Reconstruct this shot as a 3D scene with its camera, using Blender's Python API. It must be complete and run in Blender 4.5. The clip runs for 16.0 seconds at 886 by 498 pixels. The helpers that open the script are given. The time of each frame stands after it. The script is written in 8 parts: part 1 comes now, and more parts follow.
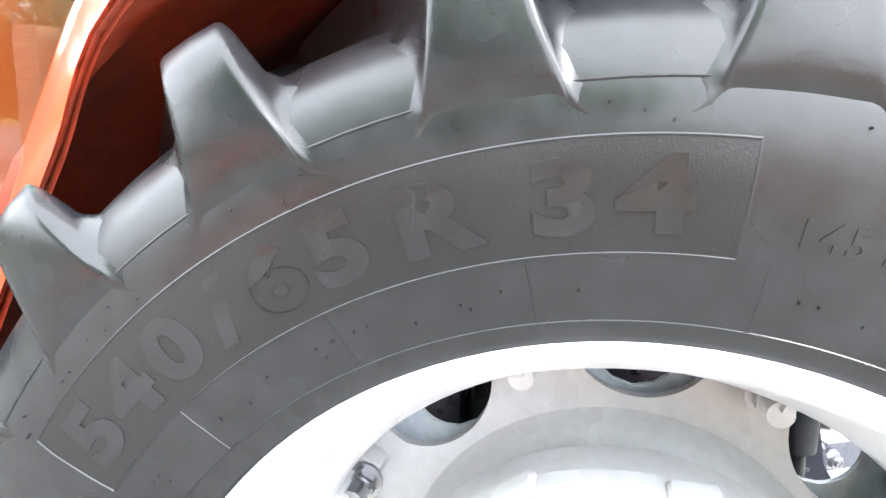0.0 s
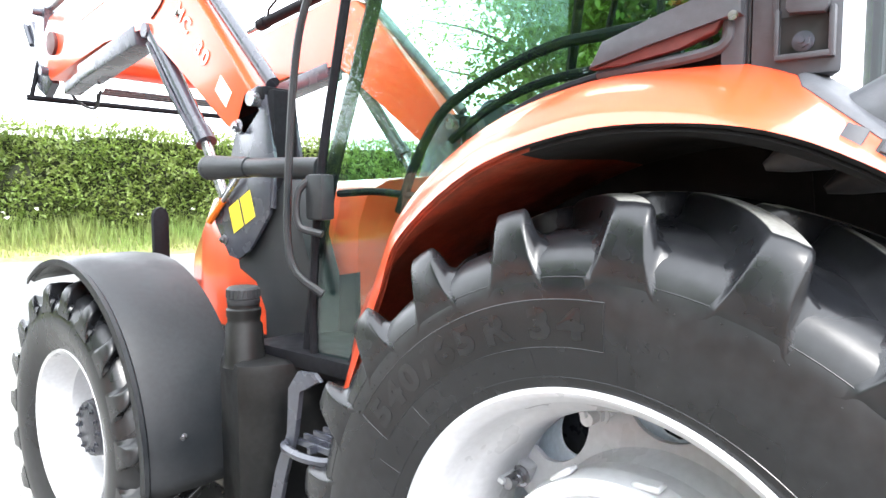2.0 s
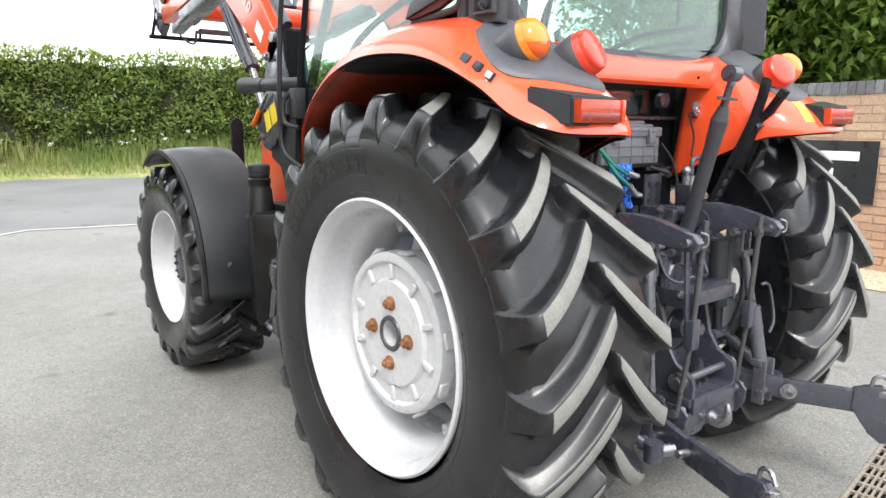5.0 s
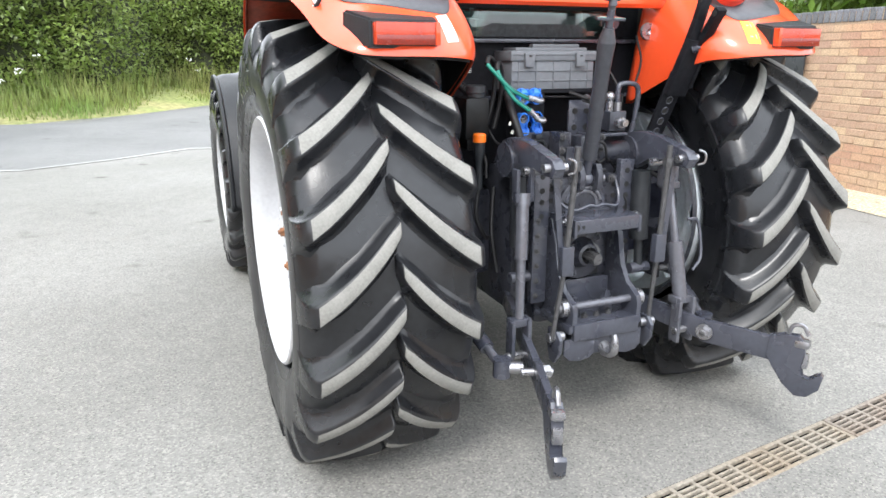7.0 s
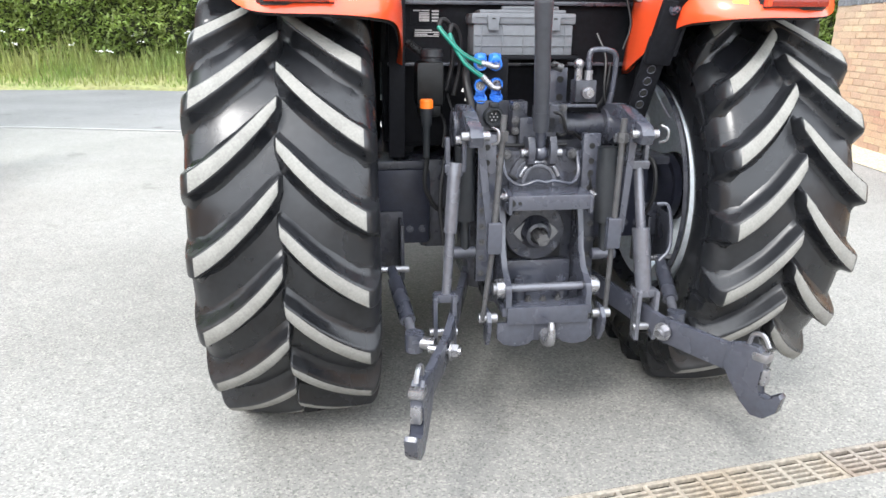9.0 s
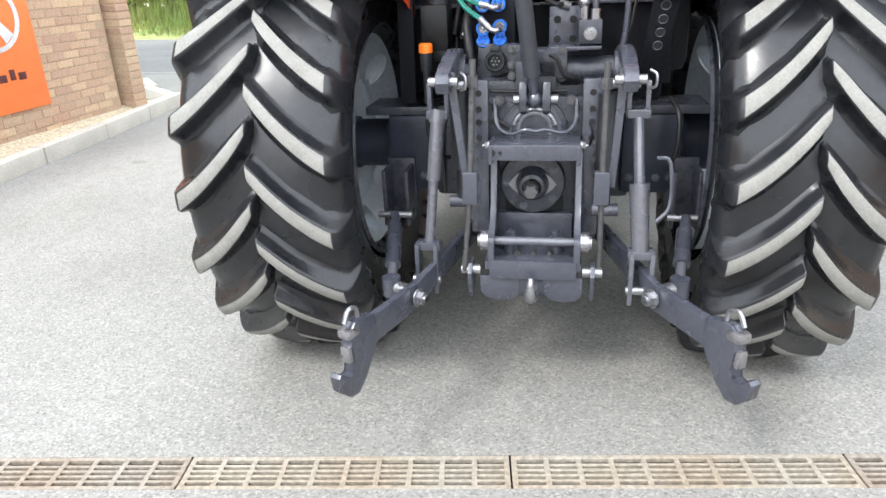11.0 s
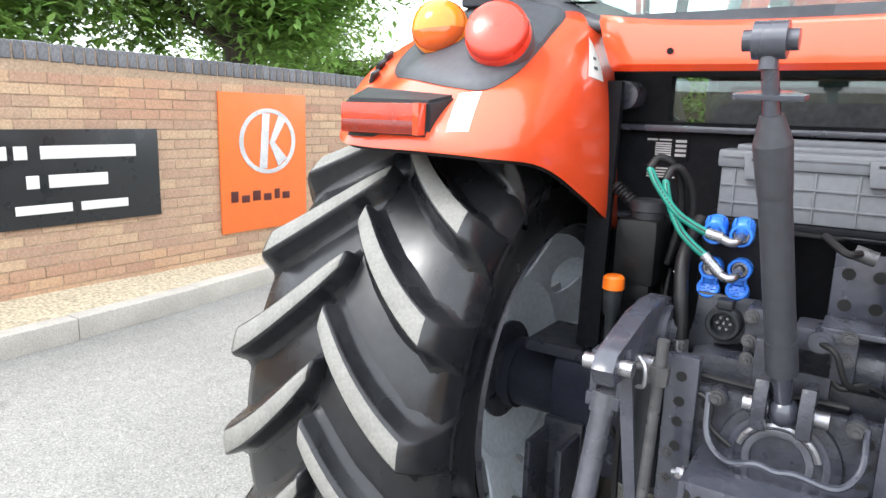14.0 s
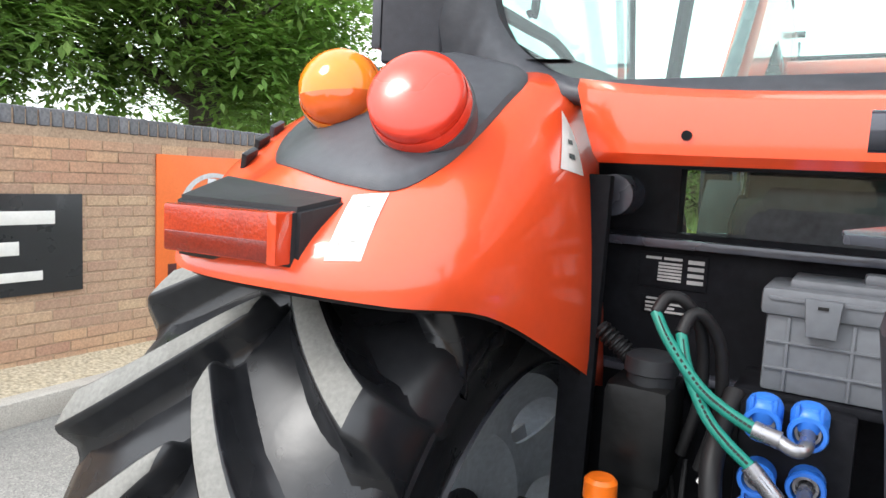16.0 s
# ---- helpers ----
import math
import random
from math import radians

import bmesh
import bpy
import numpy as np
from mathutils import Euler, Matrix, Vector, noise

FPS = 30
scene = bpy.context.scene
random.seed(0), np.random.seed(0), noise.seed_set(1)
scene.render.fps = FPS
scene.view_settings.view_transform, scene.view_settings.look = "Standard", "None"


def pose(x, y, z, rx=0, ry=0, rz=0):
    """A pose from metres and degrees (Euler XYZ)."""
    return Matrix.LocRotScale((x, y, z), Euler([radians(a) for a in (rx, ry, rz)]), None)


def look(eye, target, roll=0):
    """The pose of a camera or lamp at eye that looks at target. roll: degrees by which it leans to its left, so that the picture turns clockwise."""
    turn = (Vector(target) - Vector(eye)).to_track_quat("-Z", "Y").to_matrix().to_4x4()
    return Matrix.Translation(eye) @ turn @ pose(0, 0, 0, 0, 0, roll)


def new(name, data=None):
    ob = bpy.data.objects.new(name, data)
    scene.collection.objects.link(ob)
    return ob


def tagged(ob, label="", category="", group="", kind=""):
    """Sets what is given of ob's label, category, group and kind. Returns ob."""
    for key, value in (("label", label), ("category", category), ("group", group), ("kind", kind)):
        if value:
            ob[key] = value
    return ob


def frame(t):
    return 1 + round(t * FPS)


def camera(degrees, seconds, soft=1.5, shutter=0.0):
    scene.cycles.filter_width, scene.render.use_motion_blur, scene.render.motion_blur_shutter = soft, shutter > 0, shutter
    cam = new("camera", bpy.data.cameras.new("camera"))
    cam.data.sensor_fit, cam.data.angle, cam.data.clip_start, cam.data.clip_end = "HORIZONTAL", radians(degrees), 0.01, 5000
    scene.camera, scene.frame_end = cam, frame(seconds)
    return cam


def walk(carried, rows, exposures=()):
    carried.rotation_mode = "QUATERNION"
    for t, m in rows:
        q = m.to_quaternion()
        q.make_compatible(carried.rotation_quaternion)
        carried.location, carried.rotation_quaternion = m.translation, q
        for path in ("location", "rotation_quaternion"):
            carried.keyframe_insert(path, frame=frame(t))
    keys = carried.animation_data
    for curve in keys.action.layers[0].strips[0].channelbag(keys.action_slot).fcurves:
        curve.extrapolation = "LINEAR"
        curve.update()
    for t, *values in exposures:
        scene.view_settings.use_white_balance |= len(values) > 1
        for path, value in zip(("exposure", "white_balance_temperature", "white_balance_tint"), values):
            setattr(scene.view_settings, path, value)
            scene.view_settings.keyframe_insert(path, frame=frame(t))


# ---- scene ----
cam = camera(66.5, 16.0)
PATH = [
    (0, (-1.505, 0.05, 1.315), (0.411, 0.425, 0.881), 2.8),
    (0.5, (-1.62, -0.116, 1.366), (0.068, 0.861, 0.924), 0.8),
    (1, (-1.778, -0.218, 1.407), (-0.183, 0.94, 1.069), 0.6),
    (1.5, (-1.918, -0.332, 1.458), (-0.322, 0.853, 1.241), 0.8),
    (2, (-1.987, -0.534, 1.463), (-0.472, 0.762, 1.307), 0.0),
    (2.5, (-2.039, -0.763, 1.489), (-0.631, 0.657, 1.433), -0.5),
    (3, (-2.149, -0.955, 1.489), (-0.751, 0.475, 1.453), -0.9),
    (3.5, (-2.18, -1.128, 1.474), (-0.777, 0.291, 1.342), -0.5),
    (4, (-2.12, -1.382, 1.419), (-0.884, 0.178, 1.216), 0.3),
    (4.5, (-2.11, -1.578, 1.397), (-0.881, -0.022, 1.138), 0.6),
    (5, (-2.108, -1.78, 1.374), (-0.894, -0.233, 1.01), 0.2),
    (5.2, (-2.078, -1.849, 1.364), (-0.875, -0.296, 0.989), -0.7),
    (7.3, (-1.234, -2.498, 1.356), (-0.588, -0.691, 0.793), 0.5),
    (7.5, (-1.181, -2.534, 1.356), (-0.572, -0.708, 0.814), 0.5),
    (8, (-1.009, -2.55, 1.331), (-0.432, -0.721, 0.762), -0.4),
    (8.5, (-0.79, -2.526, 1.323), (-0.312, -0.68, 0.719), -0.4),
    (9, (-0.57, -2.571, 1.305), (-0.325, -0.683, 0.692), 0.3),
    (9.5, (-0.35, -2.635, 1.285), (-0.292, -0.755, 0.605), -0.3),
    (9.7, (-0.282, -2.62, 1.28), (-0.254, -0.742, 0.593), -1.5),
    (11.8, (0.22, -2.407, 1.305), (-0.297, -0.644, 0.517), -0.1),
    (12, (0.215, -2.336, 1.282), (-0.31, -0.553, 0.544), 1.1),
    (12.5, (0.168, -2.163, 1.357), (-0.468, -0.358, 0.777), 1.3),
    (13, (0.139, -2.022, 1.392), (-0.628, -0.227, 0.955), 2.0),
    (13.5, (0.152, -1.852, 1.414), (-0.803, -0.136, 1.036), 2.0),
    (14, (0.128, -1.681, 1.422), (-0.95, -0.044, 1.024), 1.7),
    (14.5, (0.027, -1.523, 1.43), (-1.016, 0.147, 1.082), 1.9),
    (15, (-0.068, -1.379, 1.459), (-1.05, 0.34, 1.173), 2.4),
    (15.5, (-0.067, -1.268, 1.474), (-1.064, 0.444, 1.205), 3.0),
    (16, (-0.074, -1.182, 1.487), (-1.111, 0.514, 1.269), 3.0),
]
EXPOSURES = [(0.0, 2.60, 6200, 10), (1.0, 2.45, 6200, 10), (1.5, 2.12, 6200, 10), (2.0, 1.72, 6200, 10), (2.5, 1.45, 6300, 10), (3.0, 1.10, 6400, 10), (3.5, 0.80, 6400, 10), (4.0, 0.70, 6400, 10), (5.0, 0.68, 6400, 10), (7.5, 1.05, 6200, 10), (9.0, 1.18, 6200, 10), (9.5, 1.18, 6200, 10), (12.0, 1.10, 6200, 10), (12.5, 1.42, 6150, 10), (13.0, 1.44, 6150, 10), (13.5, 1.15, 6150, 10), (14.0, 1.00, 6200, 10), (15.0, 0.83, 6250, 10), (16.0, 0.58, 6300, 10)]
walk(cam, [(t, look(eye, target, roll)) for t, eye, target, roll in PATH], EXPOSURES)

# ---- world, sun and exposure ----
world = bpy.data.worlds.new("overcast_sky")
scene.world = world
world.use_nodes = True
wn = world.node_tree
wn.nodes.clear()
sky = wn.nodes.new("ShaderNodeTexSky")
sky.sky_type = "NISHITA"
sky.sun_disc = False
sky.sun_elevation, sky.sun_rotation = radians(48), radians(215)
sky.air_density, sky.dust_density, sky.ozone_density = 1.0, 4.0, 1.0
veil = wn.nodes.new("ShaderNodeMix")
veil.data_type = "RGBA"
veil.inputs["Factor"].default_value = 0.86
veil.inputs["B"].default_value = (13.0, 13.3, 13.6, 1)
wn.links.new(sky.outputs[0], veil.inputs["A"])
back = wn.nodes.new("ShaderNodeBackground")
back.inputs[1].default_value = 0.15
wn.links.new(veil.outputs["Result"], back.inputs[0])
wout = wn.nodes.new("ShaderNodeOutputWorld")
wn.links.new(back.outputs[0], wout.inputs[0])
sun_data = bpy.data.lights.new("sun", "SUN")
sun_data.energy, sun_data.angle, sun_data.color = 1.4, radians(14), (1.0, 0.96, 0.9)
sun = new("sun", sun_data)
sun.matrix_world = look((-12, -17, 24), (0, 0, 0))


# ---- materials ----
def mat(name, base, rough=0.5, metal=0.0, second=None, scale=6.0, amount=0.5, fine=60.0, fine_amount=0.15, bump=0.0,
        bump_scale=120.0, coat=0.0, rough_var=0.12, per_object=0.0, per_island=0.0, transmission=0.0, gloss=0.5, through_light=0.0):
    """A surface with broad patches, fine grain, uneven gloss and relief, in metres."""
    m = bpy.data.materials.new(name)
    m.use_nodes = True
    t = m.node_tree
    b = t.nodes["Principled BSDF"]
    co = t.nodes.new("ShaderNodeTexCoord")

    def tex(s, detail=4.0):
        n = t.nodes.new("ShaderNodeTexNoise")
        n.inputs["Scale"].default_value, n.inputs["Detail"].default_value = s, detail
        t.links.new(co.outputs["Object"], n.inputs["Vector"])
        return n

    def ramp(src, lo, hi, a=0.35, z=0.65):
        r = t.nodes.new("ShaderNodeMapRange")
        for k, v in zip(("From Min", "From Max", "To Min", "To Max"), (a, z, lo, hi)):
            r.inputs[k].default_value = v
        t.links.new(src, r.inputs["Value"])
        return r.outputs[0]

    def mix(fac, a, bb, mode="MIX"):
        n = t.nodes.new("ShaderNodeMix")
        n.data_type, n.blend_type = "RGBA", mode
        for key, v in (("Factor", fac), ("A", a), ("B", bb)):
            if isinstance(v, (tuple, float, int)):
                n.inputs[key].default_value = v if not isinstance(v, tuple) else (*v[:3], 1)
            else:
                t.links.new(v, n.inputs[key])
        return n.outputs["Result"]

    second = second or tuple(min(1, c * 0.8) for c in base)
    big, small = tex(scale), tex(fine, 6.0)
    col = mix(ramp(big.outputs[0], 0, amount), base, second)
    grain = t.nodes.new("ShaderNodeCombineColor")
    g = ramp(small.outputs[0], 1 - fine_amount, 1 + fine_amount, 0.25, 0.75)
    for k in range(3):
        t.links.new(g, grain.inputs[k])
    col = mix(1.0, col, grain.outputs[0], "MULTIPLY")
    if per_object or per_island:
        if per_object:
            src = t.nodes.new("ShaderNodeObjectInfo").outputs["Random"]
        else:
            src = t.nodes.new("ShaderNodeNewGeometry").outputs["Random Per Island"]
        h = t.nodes.new("ShaderNodeHueSaturation")
        t.links.new(ramp(src, 1 - (per_object or per_island), 1 + (per_object or per_island), 0, 1), h.inputs["Value"])
        hue = t.nodes.new("ShaderNodeMath")
        hue.operation = "MULTIPLY_ADD"
        t.links.new(src, hue.inputs[0])
        hue.inputs[1].default_value, hue.inputs[2].default_value = 0.02, 0.49
        t.links.new(hue.outputs[0], h.inputs["Hue"])
        t.links.new(col, h.inputs["Color"])
        col = h.outputs[0]
    t.links.new(col, b.inputs["Base Color"])
    t.links.new(ramp(big.outputs[0], max(0.02, rough - rough_var), min(1, rough + rough_var)), b.inputs["Roughness"])
    b.inputs["Metallic"].default_value = metal
    b.inputs["Coat Weight"].default_value = coat
    b.inputs["Coat Roughness"].default_value = 0.08
    b.inputs["Transmission Weight"].default_value = transmission
    b.inputs["Specular IOR Level"].default_value = gloss
    if through_light:
        tl, ms, outp = t.nodes.new("ShaderNodeBsdfTranslucent"), t.nodes.new("ShaderNodeMixShader"), t.nodes["Material Output"]
        t.links.new(mix(1.0, col, (1.35, 1.4, 0.9), "MULTIPLY"), tl.inputs[0])
        ms.inputs[0].default_value = through_light
        t.links.new(b.outputs[0], ms.inputs[1])
        t.links.new(tl.outputs[0], ms.inputs[2])
        t.links.new(ms.outputs[0], outp.inputs[0])
    if bump:
        bn = t.nodes.new("ShaderNodeBump")
        bn.inputs["Strength"].default_value = bump
        bn.inputs["Distance"].default_value = 0.004
        t.links.new(tex(bump_scale, 8.0).outputs[0], bn.inputs["Height"])
        t.links.new(bn.outputs[0], b.inputs["Normal"])
    return m


def glass_mat(name, tint, rough=0.0):
    """A thin pane: mostly see-through, with a mirror gloss that grows towards grazing sight."""
    m = bpy.data.materials.new(name)
    m.use_nodes = True
    t = m.node_tree
    t.nodes.clear()
    out, mixer = t.nodes.new("ShaderNodeOutputMaterial"), t.nodes.new("ShaderNodeMixShader")
    tr, gl, lw = t.nodes.new("ShaderNodeBsdfTransparent"), t.nodes.new("ShaderNodeBsdfGlossy"), t.nodes.new("ShaderNodeLayerWeight")
    tr.inputs[0].default_value = (*tint, 1)
    gl.inputs["Roughness"].default_value = rough
    lw.inputs[0].default_value = 0.5
    p = t.nodes.new("ShaderNodeMath")
    p.operation, p.inputs[1].default_value = "POWER", 4.0
    r = t.nodes.new("ShaderNodeMapRange")
    r.inputs["To Min"].default_value, r.inputs["To Max"].default_value = 0.07, 0.95
    t.links.new(lw.outputs["Facing"], p.inputs[0])
    t.links.new(p.outputs[0], r.inputs["Value"])
    t.links.new(r.outputs[0], mixer.inputs[0])
    t.links.new(tr.outputs[0], mixer.inputs[1])
    t.links.new(gl.outputs[0], mixer.inputs[2])
    t.links.new(mixer.outputs[0], out.inputs[0])
    return m


RED = mat("red_paint", (0.80, 0.084, 0.021), 0.36, second=(0.76, 0.076, 0.019), scale=3, coat=0.85, fine_amount=0.03, rough_var=0.06, gloss=0.52)
# far darker than the outer red, mottled brown, for the mudguards' inner faces
RED_IN = mat("dusty_dark_red_paint", (0.30, 0.035, 0.014), 0.5, second=(0.16, 0.05, 0.028), scale=9, amount=0.7, fine_amount=0.25, gloss=0.3)
BLACK = mat("black_paint", (0.0075, 0.008, 0.010), 0.6, second=(0.012, 0.012, 0.015), scale=14, fine_amount=0.3, bump=0.05, gloss=0.1)
STEEL = mat("grey_painted_steel", (0.050, 0.054, 0.071), 0.25, metal=0.1, second=(0.058, 0.06, 0.076), scale=9, fine_amount=0.15, bump=0.08, bump_scale=90, gloss=0.8)
CAST = mat("cast_iron_paint", (0.026, 0.028, 0.038), 0.34, second=(0.052, 0.054, 0.064), scale=18, fine_amount=0.35, bump=0.3, bump_scale=160)
PALEIRON = mat("pale_cast_iron", (0.19, 0.19, 0.195), 0.5, second=(0.11, 0.11, 0.112), scale=60, amount=0.8, fine_amount=0.3, bump=0.3)
PLASTIC = mat("black_plastic", (0.016, 0.0185, 0.0215), 0.45, second=(0.034, 0.035, 0.039), scale=5, fine_amount=0.15, bump=0.2, bump_scale=600, gloss=0.35)
GREYPLASTIC = mat("grey_plastic", (0.04, 0.042, 0.05), 0.46, second=(0.054, 0.056, 0.064), scale=5, bump=0.15, bump_scale=500, gloss=0.4)
LAMPGREY = mat("mid_grey_moulded_plastic", (0.066, 0.07, 0.08), 0.42, second=(0.078, 0.082, 0.092), scale=5, bump=0.15, bump_scale=500, gloss=0.5)
RUBBER = mat("dressed_rubber", (0.0085, 0.0092, 0.0112), 0.29, second=(0.018, 0.019, 0.0215), scale=5, amount=0.8, fine=40, fine_amount=0.3, bump=0.06, bump_scale=60, rough_var=0.09)
LABELGREY = mat("faded_label_print", (0.45, 0.44, 0.43), 0.6)
RIBBED = mat("ribbed_matt_rubber", (0.0085, 0.009, 0.0105), 0.42, second=(0.015, 0.0155, 0.017), scale=5, amount=0.8, fine=300, fine_amount=0.3, bump=0.12, bump_scale=700, gloss=0.42)
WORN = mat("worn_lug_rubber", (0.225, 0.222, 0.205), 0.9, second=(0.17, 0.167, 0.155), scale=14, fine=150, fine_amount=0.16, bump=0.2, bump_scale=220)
RIMW = mat("silver_white_rim_paint", (0.57, 0.58, 0.6), 0.36, second=(0.49, 0.50, 0.53), scale=7, fine_amount=0.07, bump=0.06, bump_scale=30, coat=0.15)
# paler than the outer rim paint, to lift the dim inner side of wheels
RIMIN = mat("lifted_pale_rim_paint", (0.74, 0.80, 0.86), 0.42, second=(0.64, 0.69, 0.74), scale=8, fine_amount=0.12, bump=0.08)
BRIGHT = mat("worn_bright_steel", (0.36, 0.36, 0.385), 0.3, metal=0.85, second=(0.22, 0.22, 0.225), scale=30, fine_amount=0.2, bump=0.1)
RUST = mat("rusty_steel", (0.24, 0.10, 0.045), 0.7, second=(0.33, 0.18, 0.09), scale=60, fine_amount=0.4, bump=0.4)
GLASS = glass_mat("green_tinted_glass", (0.80, 0.94, 0.90))
LAMPGLASS = mat("red_lens", (0.76, 0.052, 0.024), 0.24, second=(0.66, 0.038, 0.018), coat=0.25, fine_amount=0.05)
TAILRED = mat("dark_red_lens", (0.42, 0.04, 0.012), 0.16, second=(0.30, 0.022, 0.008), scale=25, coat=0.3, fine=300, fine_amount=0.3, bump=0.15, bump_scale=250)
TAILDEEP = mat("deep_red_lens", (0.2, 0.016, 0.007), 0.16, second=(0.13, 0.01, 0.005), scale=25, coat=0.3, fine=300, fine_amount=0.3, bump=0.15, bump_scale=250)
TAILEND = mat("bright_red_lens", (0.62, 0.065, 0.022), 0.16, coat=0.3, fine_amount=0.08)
DEEPAMBER = mat("deep_orange_lens", (0.75, 0.12, 0.015), 0.12, coat=0.6, fine_amount=0.05)
AMBER = mat("amber_lens", (0.88, 0.24, 0.016), 0.2, second=(0.78, 0.18, 0.012), coat=0.3, fine_amount=0.05)
YELLOW = mat("yellow_sticker", (0.8, 0.62, 0.04), 0.4, fine_amount=0.05)
WHITE = mat("white_sticker", (0.78, 0.78, 0.74), 0.4, fine_amount=0.05)
INK = mat("dark_print", (0.03, 0.03, 0.03), 0.5)
BLUE = mat("blue_plastic", (0.03, 0.16, 0.62), 0.35, second=(0.04, 0.2, 0.66), fine_amount=0.06)
GREEN = mat("green_hose", (0.012, 0.22, 0.165), 0.45, second=(0.012, 0.18, 0.135), fine_amount=0.1)
GLOSSBLACK = mat("glossy_black_plastic", (0.006, 0.0065, 0.007), 0.4, second=(0.016, 0.016, 0.016), scale=7, fine_amount=0.3, bump=0.12, bump_scale=80, gloss=0.25)
HOSE = mat("black_hose", (0.012, 0.012, 0.013), 0.5, fine_amount=0.2, gloss=0.3)
ORANGE = mat("orange_plastic", (0.85, 0.17, 0.01), 0.4)
TOOLBOX = mat("grey_toolbox_plastic", (0.115, 0.123, 0.136), 0.5, second=(0.13, 0.138, 0.15), fine_amount=0.12)
SEATM = mat("dark_seat_cloth", (0.05, 0.055, 0.06), 0.9, fine_amount=0.3)


def tarmac(name, base, worn, chip_dark, chip_light):
    """Chipped tarmac: stones of a few millimetres, worn pale patches and dark oily blots."""
    m = bpy.data.materials.new(name)
    m.use_nodes = True
    t = m.node_tree
    b = t.nodes["Principled BSDF"]
    co = t.nodes.new("ShaderNodeTexCoord")

    def node(kind, scale, detail=3.0):
        n = t.nodes.new(kind)
        n.inputs["Scale"].default_value = scale
        n.inputs["Detail"].default_value = detail
        t.links.new(co.outputs["Object"], n.inputs["Vector"])
        return n

    def ramp(src, stops):
        r = t.nodes.new("ShaderNodeValToRGB")
        while len(r.color_ramp.elements) < len(stops):
            r.color_ramp.elements.new(0.5)
        for e, (p, c) in zip(r.color_ramp.elements, stops):
            e.position, e.color = p, (*c, 1)
        t.links.new(src, r.inputs[0])
        return r.outputs[0]

    def mul(a, c, f=1.0, mode="MULTIPLY"):
        n = t.nodes.new("ShaderNodeMix")
        n.data_type, n.blend_type = "RGBA", mode
        n.inputs["Factor"].default_value = f
        t.links.new(a, n.inputs["A"])
        t.links.new(c, n.inputs["B"])
        return n.outputs["Result"]

    patches = ramp(node("ShaderNodeTexNoise", 0.55, 6.0).outputs[0], ((0.38, base), (0.62, worn)))
    chips = node("ShaderNodeTexVoronoi", 150.0, 0.0)
    sep = t.nodes.new("ShaderNodeSeparateColor")
    t.links.new(chips.outputs["Color"], sep.inputs[0])
    stone = ramp(sep.outputs[0], ((0.0, (chip_dark,) * 3), (0.2, (0.86, 0.86, 0.86)), (0.75, (1.0, 1.0, 1.0)), (1.0, (chip_light, chip_light * 0.985, chip_light * 0.95))))
    col = mul(patches, stone)
    mid = ramp(node("ShaderNodeTexNoise", 9.0, 8.0).outputs[0], ((0.3, (0.93, 0.93, 0.93)), (0.7, (1.04, 1.04, 1.035))))
    col = mul(col, mid)
    blot = ramp(node("ShaderNodeTexNoise", 2.3, 2.0).outputs[0], ((0.24, (0.55, 0.54, 0.52)), (0.33, (1.0, 1.0, 1.0))))
    col = mul(col, blot)
    t.links.new(col, b.inputs["Base Color"])
    b.inputs["Roughness"].default_value = 0.88
    bump = t.nodes.new("ShaderNodeBump")
    bump.inputs["Strength"].default_value, bump.inputs["Distance"].default_value = 0.55, 0.002
    t.links.new(chips.outputs["Distance"], bump.inputs["Height"])
    t.links.new(bump.outputs[0], b.inputs["Normal"])
    return m


FORECOURT = tarmac("pale_tarmac", (0.25, 0.246, 0.232), (0.212, 0.208, 0.194), 0.58, 1.35)
ROADM = tarmac("road_asphalt", (0.20, 0.20, 0.198), (0.165, 0.165, 0.164), 0.65, 1.25)
LINE = mat("worn_white_line", (0.42, 0.42, 0.41), 0.7, second=(0.3, 0.3, 0.29), scale=5, fine_amount=0.2)
GRAVEL = mat("pale_gravel", (0.42, 0.36, 0.25), 0.95, second=(0.5, 0.44, 0.33), scale=10, fine=45, fine_amount=0.5, bump=1.0, bump_scale=45)
KERBM = mat("concrete_kerb", (0.46, 0.44, 0.39), 0.9, second=(0.36, 0.34, 0.3), scale=6, fine=120, fine_amount=0.25, bump=0.4, per_object=0.06)
GRASSM = mat("grass", (0.21, 0.25, 0.075), 0.8, second=(0.31, 0.29, 0.13), scale=0.8, amount=1, fine=9, fine_amount=0.4)
BLADE = mat("grass_blades", (0.17, 0.24, 0.065), 0.6, second=(0.28, 0.29, 0.11), scale=0.5, amount=1, per_island=0.4, through_light=0.3)
LEAF = mat("hedge_leaves", (0.165, 0.225, 0.06), 0.45, second=(0.21, 0.26, 0.075), scale=0.6, amount=1, per_island=0.4, through_light=0.4)
SHOOT = mat("young_hedge_shoots", (0.24, 0.30, 0.08), 0.5, second=(0.18, 0.25, 0.055), scale=0.8, amount=1, per_island=0.35, through_light=0.4)
ASHLEAF = mat("ash_leaves", (0.18, 0.30, 0.085), 0.5, second=(0.24, 0.36, 0.11), scale=0.5, amount=1, per_island=0.3, through_light=0.5, gloss=0.2)
LAUREL = mat("laurel_leaves", (0.085, 0.155, 0.026), 0.45, second=(0.15, 0.22, 0.04), scale=0.8, amount=1, per_island=0.4, through_light=0.4)
CORE = mat("hedge_core_dark", (0.03, 0.035, 0.015), 0.9, fine_amount=0.4)
